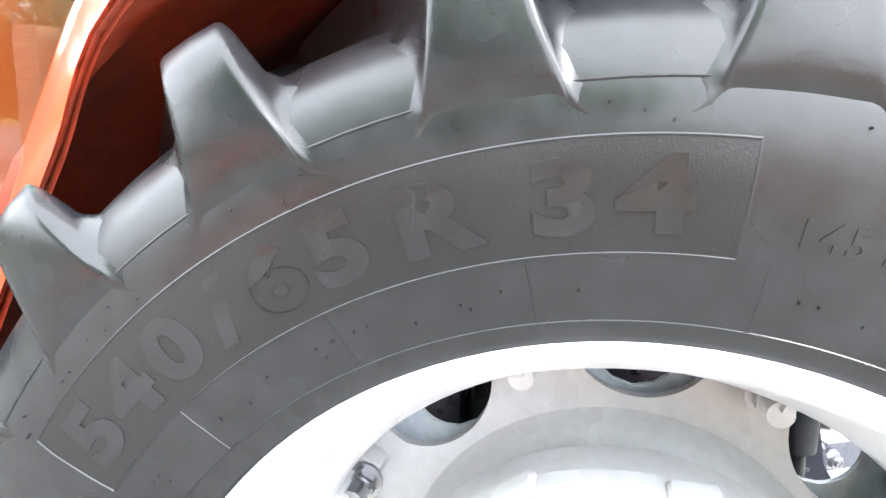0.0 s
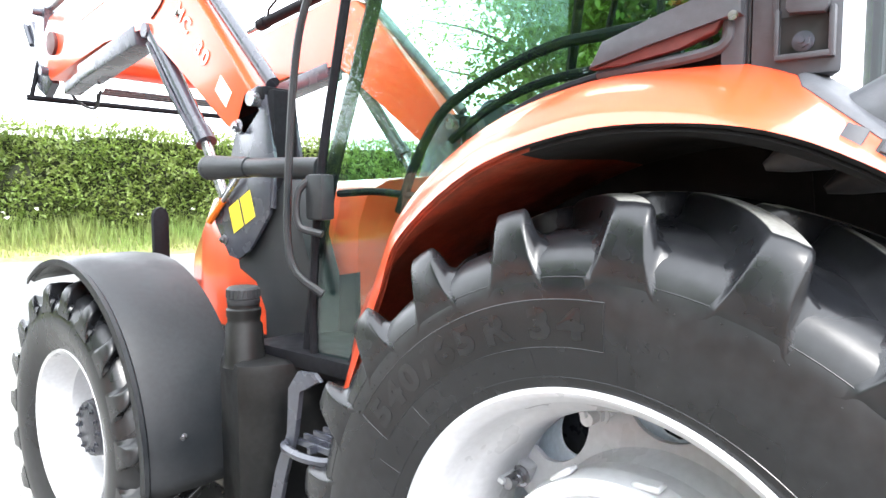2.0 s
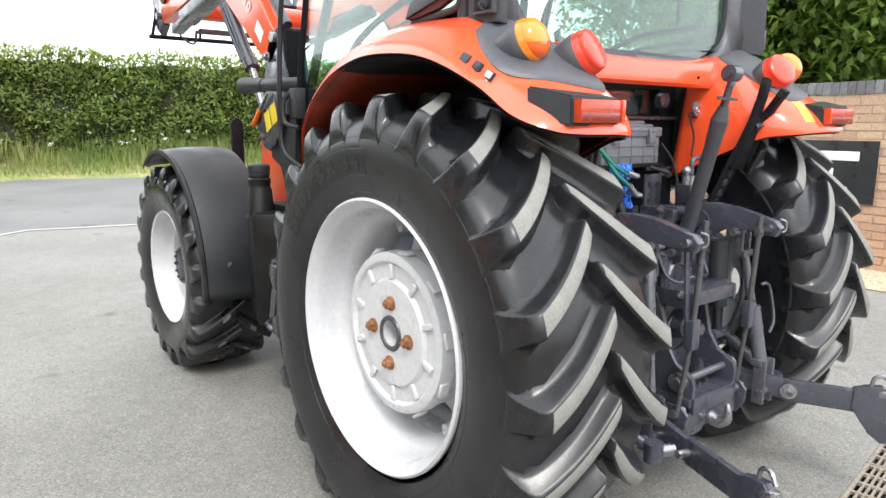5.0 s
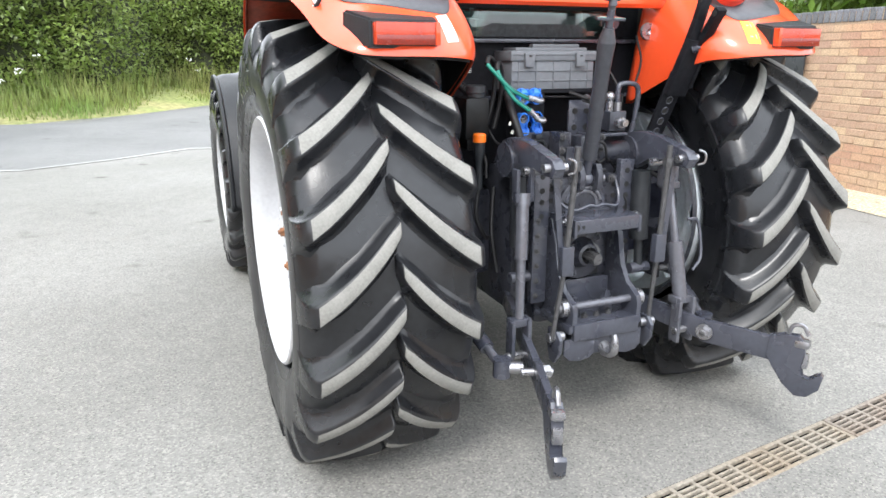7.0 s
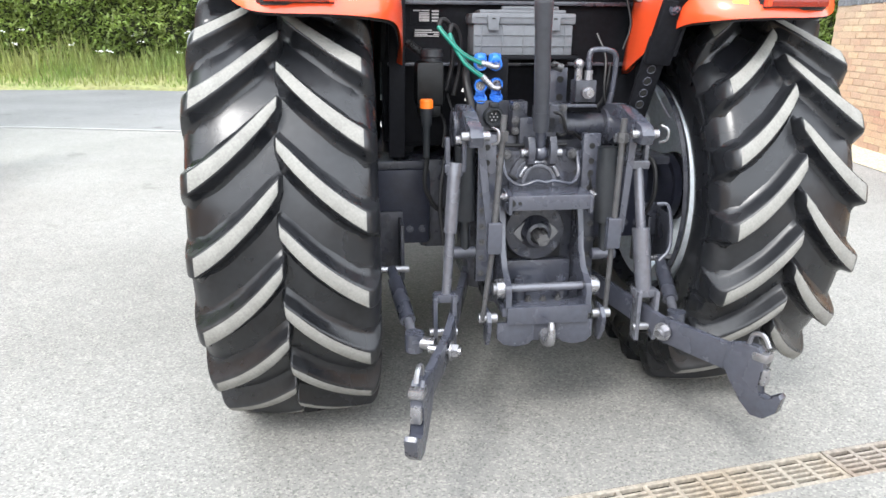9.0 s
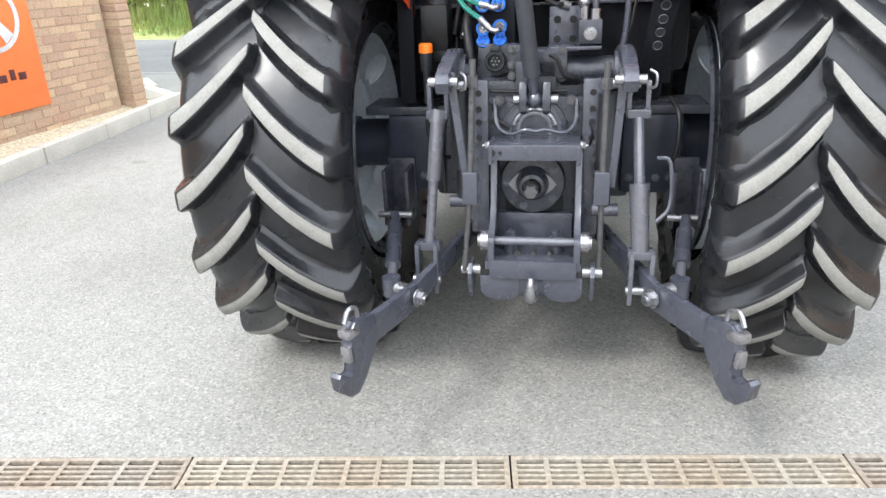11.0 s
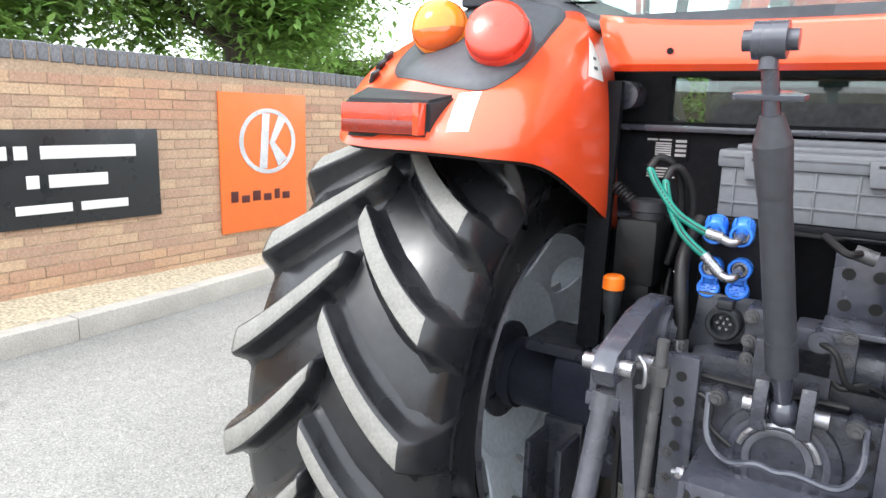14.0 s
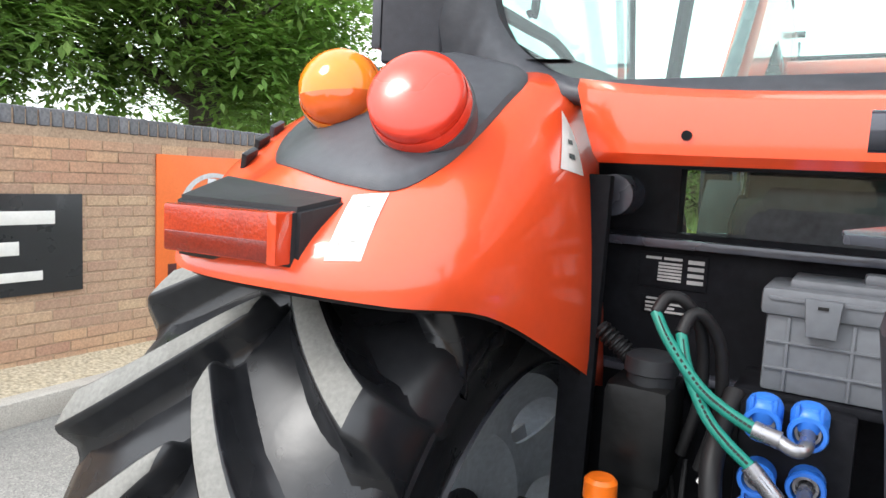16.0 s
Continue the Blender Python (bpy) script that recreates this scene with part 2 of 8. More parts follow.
BARK = mat("bark", (0.11, 0.09, 0.07), 0.9, second=(0.06, 0.05, 0.04), scale=4, fine=30, fine_amount=0.4, bump=1.0, bump_scale=30)
BRICK = mat("orange_brick", (0.45, 0.265, 0.17), 0.9, second=(0.43, 0.32, 0.22), scale=0.9, amount=1.0, fine=70, fine_amount=0.25, bump=0.5, bump_scale=90, per_object=0.13)
BRICKJ = mat("orange_brick_far", (0.45, 0.265, 0.17), 0.9, second=(0.43, 0.32, 0.22), scale=0.9, amount=1.0, fine=70, fine_amount=0.25, bump=0.5, bump_scale=90, per_island=0.13)
MORTAR = mat("mortar", (0.40, 0.29, 0.20), 0.95, fine_amount=0.3, bump=0.5)
COPING = mat("blue_grey_brick", (0.12, 0.125, 0.14), 0.7, second=(0.19, 0.185, 0.18), scale=7, fine_amount=0.3, bump=0.4, per_object=0.25)
COPINGJ = mat("blue_grey_brick_far", (0.12, 0.125, 0.14), 0.7, second=(0.19, 0.185, 0.18), scale=7, fine_amount=0.3, bump=0.4, per_island=0.25)
SIGNB = mat("black_sign_board", (0.02, 0.022, 0.024), 0.35, fine_amount=0.1)
SIGNO = mat("orange_sign_board", (0.78, 0.17, 0.035), 0.4, second=(0.74, 0.15, 0.03), fine_amount=0.05)
SIGNR = mat("red_sign_panel", (0.6, 0.05, 0.03), 0.4)
SILVER = mat("silver_print", (0.74, 0.75, 0.77), 0.3, metal=0.2, second=(0.45, 0.46, 0.48), scale=2.2, amount=0.9)
DARKRED = mat("dark_red_print", (0.075, 0.012, 0.010), 0.5)
GRATE = mat("cast_iron_grate", (0.25, 0.225, 0.19), 0.75, second=(0.20, 0.14, 0.09), scale=3, fine_amount=0.35, bump=0.4, per_object=0.15)
LINKGREY = mat("silver_grey_link_paint", (0.125, 0.129, 0.15), 0.2, metal=0.3, second=(0.075, 0.077, 0.092), scale=12, fine_amount=0.12, bump=0.05, gloss=0.8)
NAVY = mat("blue_black_chassis_paint", (0.016, 0.018, 0.03), 0.42, second=(0.024, 0.026, 0.04), scale=12, fine_amount=0.25, bump=0.15, bump_scale=120, gloss=0.35)
DULL = mat("dull_worn_steel", (0.085, 0.085, 0.088), 0.38, metal=0.3, second=(0.055, 0.055, 0.058), scale=30, fine_amount=0.3, bump=0.12)
# near-black: the deep shade inside the wheel arches is put into this colour
MATT = mat("matt_arch_shade", (0.008, 0.008, 0.009), 0.92, fine_amount=0.3)
# near-black for drain and holes; the dark inside them is put into colour
PIT = mat("hole_shade_black", (0.012, 0.012, 0.012), 0.95)


# ---- mesh helpers ----
def finish(bm, name, materials, angle=38):
    bmesh.ops.remove_doubles(bm, verts=bm.verts, dist=1e-5)
    bmesh.ops.recalc_face_normals(bm, faces=bm.faces)
    me = bpy.data.meshes.new(name)
    bm.to_mesh(me)
    bm.free()
    for m in materials if isinstance(materials, (list, tuple)) else [materials]:
        me.materials.append(m)
    me.shade_smooth()
    me.set_sharp_from_angle(angle=radians(angle))
    return me


def part(name, bm, material, parent=None, label="", angle=38):
    """One mesh object under a thing or a part, built in the thing's own coordinates."""
    ob = new(name, finish(bm, name, material, angle))
    if parent is not None:
        ob.parent = parent
        ob.matrix_parent_inverse = Matrix.Identity(4)
        ob.location = -parent_origin(parent)
    if label:
        ob["label"] = label
    return ob


def parent_origin(p):
    """The place of a parent that has moves but no turns above it."""
    v = Vector((0, 0, 0))
    while p is not None:
        v += p.location
        p = p.parent
    return v


def thing(name, label, category, group="", kind="", at=(0, 0, 0)):
    ob = new(name)
    ob.location = at
    ob.empty_display_size = 0.1
    return tagged(ob, label, category, group, kind)


def box(bm, c, size, turn=None, bevel=0.0, seg=2):
    m = Matrix.Translation(c) @ (turn.to_4x4() if turn is not None else Matrix.Identity(4)) @ Matrix.Diagonal((*size, 1))
    r = bmesh.ops.create_cube(bm, size=1.0, matrix=m)
    if bevel:
        es = list({e for v in r["verts"] for e in v.link_edges})
        bmesh.ops.bevel(bm, geom=es, offset=bevel, segments=seg, affect="EDGES", profile=0.6)
    return bm


def boxed(c, size, bevel=0.004, turn=None):
    return box(bmesh.new(), c, size, turn, bevel)


def rod(bm, a, b, r, r2=None, seg=16, cap=True):
    a, b = Vector(a), Vector(b)
    d = b - a
    m = Matrix.Translation((a + b) / 2) @ d.to_track_quat("Z", "Y").to_matrix().to_4x4()
    bmesh.ops.create_cone(bm, cap_ends=cap, segments=seg, radius1=r, radius2=r if r2 is None else r2, depth=d.length, matrix=m)
    return bm


def rods(*items, seg=16):
    bm = bmesh.new()
    for it in items:
        rod(bm, *it, seg=seg)
    return bm


def smooth_path(pts, n=8):
    """A Catmull-Rom curve through the points."""
    p = [Vector(q) for q in pts]
    p = [2 * p[0] - p[1]] + p + [2 * p[-1] - p[-2]]
    out = []
    for i in range(1, len(p) - 2):
        for k in range(n):
            t = k / n
            out.append(0.5 * (2 * p[i] + (p[i + 1] - p[i - 1]) * t + (2 * p[i - 1] - 5 * p[i] + 4 * p[i + 1] - p[i + 2]) * t * t
                              + (3 * p[i] - p[i - 1] - 3 * p[i + 1] + p[i + 2]) * t ** 3))
    return out + [p[-2]]


def tube(bm, pts, r, seg=10, n=6, taper=None):
    path = smooth_path(pts, n) if n > 1 else [Vector(q) for q in pts]
    rings, up = [], None
    for i, q in enumerate(path):
        d = (path[min(i + 1, len(path) - 1)] - path[max(i - 1, 0)]).normalized()
        up = (up - d * up.dot(d)).normalized() if up is not None and (up - d * up.dot(d)).length > 1e-4 else d.orthogonal().normalized()
        side = d.cross(up)
        rr = r if taper is None else r + (taper - r) * i / (len(path) - 1)
        rings.append([bm.verts.new(q + rr * (math.cos(2 * math.pi * k / seg) * up + math.sin(2 * math.pi * k / seg) * side)) for k in range(seg)])
    for a, b in zip(rings, rings[1:]):
        for k in range(seg):
            bm.faces.new((a[k], a[(k + 1) % seg], b[(k + 1) % seg], b[k]))
    bm.faces.new(rings[0][::-1]), bm.faces.new(rings[-1])
    return bm


def lathe(bm, profile, centre=(0, 0, 0), axis="x", seg=64, closed=False):
    """Turns (along, radius) pairs round an axis through centre."""
    c = Vector(centre)
    rings = []
    for k in range(seg):
        a = 2 * math.pi * k / seg
        ring = []
        for s, r in profile:
            u, v = r * math.cos(a), r * math.sin(a)
            ring.append(bm.verts.new(c + (Vector((s, u, v)) if axis == "x" else Vector((u, s, v)) if axis == "y" else Vector((u, v, s)))))
        rings.append(ring)
    n = len(profile)
    for k in range(seg):
        a, b = rings[k], rings[(k + 1) % seg]
        for i in range(n if closed else n - 1):
            bm.faces.new((a[i], a[(i + 1) % n], b[(i + 1) % n], b[i]))
    return bm


def plate(bm, pts, lo, hi, axis="x", bevel=0.0):
    """A flat outline given thickness from lo to hi along an axis. Points are (y, z), (x, z) or (x, y)."""
    def at(p, s):
        return (s, p[0], p[1]) if axis == "x" else (p[0], s, p[1]) if axis == "y" else (p[0], p[1], s)
    a, b = [bm.verts.new(at(p, lo)) for p in pts], [bm.verts.new(at(p, hi)) for p in pts]
    n = len(pts)
    fs = [bm.faces.new(a[::-1]), bm.faces.new(b)] + [bm.faces.new((a[i], a[(i + 1) % n], b[(i + 1) % n], b[i])) for i in range(n)]
    if bevel:
        es = list({e for f in fs[:2] for e in f.edges})
        bmesh.ops.bevel(bm, geom=es, offset=bevel, segments=2, affect="EDGES", profile=0.6)
    return bm


def plated(pts, lo, hi, axis="x", bevel=0.003):
    return plate(bmesh.new(), pts, lo, hi, axis, bevel)


def sheet(rows):
    """A surface through rows of points."""
    bm = bmesh.new()
    vs = [[bm.verts.new(p) for p in row] for row in rows]
    for a, b in zip(vs, vs[1:]):
        for i in range(len(a) - 1):
            bm.faces.new((a[i], a[i + 1], b[i + 1], b[i]))
    return bm


def thicken(ob, t, offset=-1.0):
    m = ob.modifiers.new("thickness", "SOLIDIFY")
    m.thickness, m.offset = t, offset
    return ob


def arc(cx, cy, r, a0, a1, n):
    return [(cx + r * math.cos(radians(a0 + (a1 - a0) * k / n)), cy + r * math.sin(radians(a0 + (a1 - a0) * k / n))) for k in range(n + 1)]


def hexbolt(bm, c, axis, r=0.012, h=0.012):
    c, d = Vector(c), Vector(axis).normalized()
    rod(bm, c - d * 0.002, c + d * 0.003, r * 1.35, seg=14)
    rod(bm, c, c + d * h, r, seg=6)
    return rod(bm, c + d * h * 0.9, c + d * (h + 0.008), r * 0.5, seg=8)


def writing(name, text, size, m, material, parent=None, depth=0.002, bold=0.0):
    """Raised letters as a mesh, from the built-in font."""
    cu = bpy.data.curves.new(name, "FONT")
    cu.body, cu.size, cu.extrude, cu.align_x, cu.align_y, cu.offset = text, size, depth, "CENTER", "CENTER", bold
    tmp = bpy.data.objects.new("tmp", cu)
    me = bpy.data.meshes.new_from_object(tmp)
    bpy.data.objects.remove(tmp)
    me.name = name
    me.materials.clear()
    me.materials.append(material)
    ob = new(name, me)
    if parent is not None:
        ob.parent = parent
    ob.matrix_local = m
    return ob


# ---- ground, road and verge ----
GROUND = -0.025


def road_y(x, off=0.0):
    """The road's near edge, or a line off metres beyond it; the lane narrows and swings in to the west."""
    b = min(1.0, max(0.0, (-0.8 - x) / 2.2))
    b = b * b * (3 - 2 * b)
    return 8.2 - 0.28 * x + off - b * (1.9 + 0.25 * min(3.0, max(0.0, -5.5 - x))) - 0.33 * b * min(off, 9.6)


def strip(name, y0, y1, z, material, kind_label, x0=-90.0, x1=90.0, n=180):
    rows = [[(x0 + (x1 - x0) * i / n, road_y(x0 + (x1 - x0) * i / n, y), z) for i in range(n + 1)] for y in (y0, y1)]
    return tagged(part(name, sheet(rows), material), kind_label[0], kind_label[1], kind="structure")


DRAIN_DIR = Vector((1, 0.131, 0)).normalized()
DRAIN_N = Vector((-0.131, 1, 0)).normalized()


def drain_point(s, w, z=0.0):
    return Vector((0, -0.928, z + GROUND)) + DRAIN_DIR * s - DRAIN_N * w


bm = bmesh.new()
outer = [(-400, -400), (400, -400), (400, 400), (-400, 400)]
hole = [drain_point(-2.88, 0), drain_point(-2.88, 0.14), drain_point(3.805, 0.14), drain_point(3.805, 0)]
o = [bm.verts.new((x, y, GROUND)) for x, y in outer]
h = [bm.verts.new((p.x, p.y, GROUND)) for p in (hole[1], hole[2], hole[3], hole[0])]
for i in range(4):
    bm.faces.new((o[i], o[(i + 1) % 4], h[(i + 1) % 4], h[i]))
tagged(part("ground", bm, FORECOURT), "pale grey worn tarmac forecourt with fine stone chips", "ground", kind="structure")
strip("road", 0.12, 9.6, GROUND + 0.004, ROADM, ("grey asphalt lane crossing in front of the forecourt", "road"))
strip("white_line", 0.0, 0.11, GROUND + 0.008, LINE, ("worn white painted line along the road edge", "road marking"))

# verge that rises a little to the hedge foot
rows = []
for j, (off, z) in enumerate(((9.4, -0.05), (9.7, 0.03), (10.6, 0.12), (12.0, 0.3), (13.2, 0.4), (60, 0.6))):
    rows.append([(-90 + 180 * i / 90, road_y(-90 + 180 * i / 90, off) + 0.25 * math.sin(i * 1.7 + j), z + 0.03 * math.sin(i * 2.3)) for i in range(91)])
tagged(part("verge", sheet(rows), GRASSM), "rough grass verge beyond the road", "verge", kind="structure")


def leaf(verts, faces, p, d, up, length, width):
    """Adds one folded leaf of four triangles."""
    side = d.cross(up)
    if side.length < 1e-4:
        side = d.orthogonal()
    side.normalize()
    nrm = side.cross(d).normalized()
    k = len(verts)
    verts += [p, p + d * length * 0.45 + side * width * 0.5 + nrm * width * 0.12, p + d * length, p + d * length * 0.45 - side * width * 0.5 + nrm * width * 0.12]
    faces += [(k, k + 1, k + 2), (k, k + 2, k + 3)]


def rand_dir(rng):
    while True:
        v = Vector((rng.uniform(-1, 1), rng.uniform(-1, 1), rng.uniform(-1, 1)))
        if 0.05 < v.length < 1:
            return v.normalized()


def leaves_object(name, verts, faces, material, parent=None, label="", kind="", category=""):
    me = bpy.data.meshes.new(name)
    me.from_pydata(verts, [], faces)
    me.materials.append(material)
    ob = new(name, me)
    ob.parent = parent
    return tagged(ob, label, category, kind=kind)


def hedge_top(x):
    return 3.25 + 0.16 * noise.noise((x * 0.5, 0, 0)) + 0.14 * noise.noise((x * 1.9, 3, 0))


def build_hedge():
    rng = random.Random(11)
    x0, x1 = -26.0, 30.0
    n = 140
    # solid dark sheet, added behind the leaves to block the sky
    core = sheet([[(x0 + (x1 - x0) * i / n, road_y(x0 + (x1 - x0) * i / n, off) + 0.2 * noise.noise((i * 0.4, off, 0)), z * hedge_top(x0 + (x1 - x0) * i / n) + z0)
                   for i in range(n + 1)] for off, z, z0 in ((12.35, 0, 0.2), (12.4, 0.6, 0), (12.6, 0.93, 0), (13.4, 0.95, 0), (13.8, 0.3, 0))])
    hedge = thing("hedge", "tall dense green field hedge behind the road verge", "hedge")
    part("twig_core", core, CORE, hedge, "solid dark sheet that blocks the sky behind the leaves")
    for name, material, count, lo, size in (("foliage", LEAF, 80000, 0.08, 0.135), ("young_shoot", SHOOT, 26000, 0.0, 0.11)):
        verts, faces = [], []
        for _ in range(count):
            x = rng.uniform(x0, x1)
            if abs(x - 2) > 14 and rng.random() < 0.3:
                continue
            top = hedge_top(x)
            if name == "foliage":
                u = rng.random() ** 0.8
                z = 0.25 + (top - 0.15) * u
                lump = 0.5 * noise.noise((x * 1.1, z * 1.1, 0)) + 0.3 * noise.noise((x * 3.1, z * 3.1, 5))
                y = road_y(x, 12.15 + 0.25 * max(0, u - 0.75) * 4 + lump + rng.uniform(-0.12, 0.12))
            else:
                if rng.random() < 0.6:
                    z = top + rng.uniform(-0.35, 0.28) * (0.6 + abs(noise.noise((x * 2.3, 9, 0))))
                    y = road_y(x, rng.uniform(12.3, 13.6))
                else:
                    z = rng.uniform(0.5, top)
                    y = road_y(x, 12.1 + 0.28 * noise.noise((x * 1.1, z * 1.1, 0)) + rng.uniform(-0.1, 0.05))
            d = (rand_dir(rng) + Vector((0, -0.5, 0.1))).normalized()
            leaf(verts, faces, Vector((x, y, z)), d, Vector((rng.uniform(-0.4, 0.4), rng.uniform(-0.9, 0.1), 1)), size * rng.uniform(0.7, 1.4), size * rng.uniform(0.45, 0.7))
        leaves_object(name, verts, faces, material, hedge)
    verts, faces = [], []
    for _ in range(26000):
        x = rng.uniform(-24, 26)
        off = 9.6 + 2.9 * rng.random() ** 0.8
        tall = 0.12 + 0.8 * ((off - 9.6) / 2.9) ** 1.5
        z = 0.02 + 0.3 * ((off - 9.6) / 2.9)
        p = Vector((x, road_y(x, off), z))
        hgt = tall * rng.uniform(0.5, 1.3) * (1 + 0.5 * noise.noise((x * 0.7, off, 2)))
        lean = Vector((rng.uniform(-0.3, 0.3), rng.uniform(-0.3, 0.3), 1)).normalized()
        leaf(verts, faces, p, lean, Vector((rng.uniform(-1, 1), rng.uniform(-1, 1), 0.2)), hgt, 0.022 + 0.02 * rng.random())
    leaves_object("verge_grass", verts, faces, BLADE, None, "tall uncut grass and weeds at the hedge foot", "stuff", "grass")
    verts, faces = [], []
    for _ in range(46):
        x, off = rng.uniform(-16, 14), rng.uniform(11.2, 12.1)
        c = Vector((x, road_y(x, off), rng.uniform(0.75, 1.35)))
        for _ in range(9):
            q = c + Vector((rng.uniform(-0.07, 0.07), rng.uniform(-0.05, 0.05), rng.uniform(-0.02, 0.02)))
            leaf(verts, faces, q, rand_dir(rng), Vector((0, -0.5, 1)), 0.045, 0.04)
    leaves_object("wild_flowers", verts, faces, WHITE, None, "white umbels of wild flowers among the verge grass", "stuff", "flowers")


build_hedge()


# ---- boundary walls ----
def along(points, s):
    """The place and the way at s metres along a broken line in the plan."""
    left = s
    for k, (a, b) in enumerate(zip(points, points[1:])):
        a, b = Vector((*a, 0)), Vector((*b, 0))
        d = b - a
        if left <= d.length or k == len(points) - 2:
            return a + d.normalized() * left, d.normalized()
        left -= d.length


def length_of(points):
    return sum((Vector(b) - Vector(a)).length for a, b in zip(points, points[1:]))


BRICK_L, BRICK_H, BRICK_D, JOINT = 0.215, 0.065, 0.1025, 0.010


def brick_mesh(name, l, w, h, material, bevel=0.004):
    return finish(box(bmesh.new(), (0, 0, 0), (l, w, h), None, bevel, 1), name, material)


def build_wall(name, line, base, top, single, label, out):
    """A stretcher-bond wall on a line, its face towards out, with a brick-on-edge coping. single: the stretch whose bricks are objects."""
    total, rng = length_of(line), random.Random(5)
    n = int(total / 0.25)
    ring = []
    for i in range(n + 1):
        p, d = along(line, total * i / n)
        nrm = Vector((d.y, -d.x, 0)) * out
        ring.append((p + nrm * 0.0035, p - nrm * 0.21, top(total * i / n)))
    rows = [[a + Vector((0, 0, base - 0.15)) for a, _, _ in ring], [a + Vector((0, 0, z)) for a, _, z in ring],
            [b + Vector((0, 0, z)) for _, b, z in ring], [b + Vector((0, 0, base - 0.15)) for _, b, _ in ring]]
    bm = sheet(rows)
    for i in (0, n):
        a, b, z = ring[i]
        bm.faces.new([bm.verts.new(q) for q in (a + Vector((0, 0, base - 0.15)), a + Vector((0, 0, z)), b + Vector((0, 0, z)), b + Vector((0, 0, base - 0.15)))])
    wall = tagged(part(name, bm, MORTAR), label, "wall", kind="structure")
    shared = [brick_mesh("brick", BRICK_L, BRICK_D, BRICK_H, BRICK, 0.005), brick_mesh("brick", BRICK_L, BRICK_D, BRICK_H, BRICK, 0.003)]
    edge = brick_mesh("coping_brick", 0.066, 0.225, 0.115, COPING, 0.006)
    rest, restc = bmesh.new(), bmesh.new()
    singles = 0
    course = BRICK_H + JOINT
    for j in range(int((max(top(s * total / 20) for s in range(21)) - base) / course) + 1):
        z = base + course * (j + 0.5)
        s = (0.0 if j % 2 else (BRICK_L + JOINT) / 2) + BRICK_L / 2
        while s < total - BRICK_L / 2:
            if z + BRICK_H / 2 < top(s) - 0.002:
                p, d = along(line, s)
                nrm = Vector((d.y, -d.x, 0)) * out
                q = p - nrm * (BRICK_D / 2 - 0.006 - rng.uniform(0, 0.004)) + Vector((0, 0, z))
                m = Matrix.Translation(q) @ Matrix.Rotation(math.atan2(d.y, d.x) + rng.uniform(-0.012, 0.012), 4, "Z")
                if single[0] < s < single[1] and single[2] < z < single[3] and singles < 300:
                    ob = new("brick", shared[singles % 2])
                    ob.parent, ob.matrix_local = wall, m
                    singles += 1
                else:
                    bmesh_box(rest, m, (BRICK_L, BRICK_D, BRICK_H))
            s += BRICK_L + JOINT
    s, k = 0.04, 0
    while s < total - 0.03:
        p, d = along(line, s)
        nrm = Vector((d.y, -d.x, 0)) * out
        m = Matrix.Translation(p - nrm * 0.1 + Vector((0, 0, top(s) + 0.062 + rng.uniform(-0.003, 0.003)))) @ Matrix.Rotation(math.atan2(d.y, d.x) + rng.uniform(-0.02, 0.02), 4, "Z")
        if single[0] < s < single[1]:
            ob = new("coping_brick", edge)
            ob.parent, ob.matrix_local = wall, m
        else:
            bmesh_box(restc, m, (0.066, 0.225, 0.115))
        s += 0.076
    bed = bmesh.new()
    for i in range(n):
        p, d = along(line, total * (i + 0.5) / n)
        nrm = Vector((d.y, -d.x, 0)) * out
        box(bed, p - nrm * 0.1 + Vector((0, 0, top(total * (i + 0.5) / n) + 0.05)), (total / n + 0.005, 0.205, 0.1), Matrix.Rotation(math.atan2(d.y, d.x), 3, "Z"))
    part("coping_mortar", bed, MORTAR, wall)
    for nm, b, mt in (("bricks", rest, BRICKJ), ("coping_bricks", restc, COPINGJ)):
        ob = part(nm, b, mt, wall)
        ob["kind"] = "stuff"
    return wall


def bmesh_box(bm, m, size):
    x, y, z = (v / 2 for v in size)
    v = [bm.verts.new(m @ Vector(c)) for c in ((-x, -y, -z), (x, -y, -z), (x, y, -z), (-x, y, -z), (-x, -y, z), (x, -y, z), (x, y, z), (-x, y, z))]
    for f in ((3, 2, 1, 0), (4, 5, 6, 7), (0, 1, 5, 4), (1, 2, 6, 5), (2, 3, 7, 6), (3, 0, 4, 7)):
        bm.faces.new([v[i] for i in f])


WALL_LEFT = [(-4.75, -7.0), (-4.6, -2.5), (-4.53, 0.3), (-4.5, 1.6), (-4.48, 2.8), (-4.5, 3.93)]
WALL_RIGHT = [(5.4, 5.6), (5.0, 3.4), (4.84, 2.0), (4.72, 0.5), (4.65, -2.5), (4.7, -7.0)]
LEFT_LEN = length_of(WALL_LEFT)
build_wall("wall_west", WALL_LEFT, 0.1, lambda s: 1.665 - 0.012 * max(0, s - 7.5), (6.9, 11.3, 0.35, 1.3),
                       "weathered orange brick boundary wall with a dark brick coping", 1)
build_wall("wall_east", WALL_RIGHT, 0.05, lambda s: 1.62 + 0.006 * s, (0.6, 4.5, 0.5, 1.3),
                        "low orange brick boundary wall with a dark brick coping", 1)
# an unseen plain wall, added to close the yard behind
tagged(part("wall_south", boxed((0, -14, 1.0), (20, 0.22, 2.0)), MORTAR), "unseen plain rendered wall added behind the yard", "wall", kind="structure")

# pier that ends the western wall
bm = bmesh.new()
for j in range(21):
    box(bm, (-4.56, 4.14, 0.14 + 0.075 * j), (0.33, 0.215, 0.066), None, 0.004, 1)
box(bm, (-4.56, 4.14, 0.9), (0.31, 0.2, 1.6))
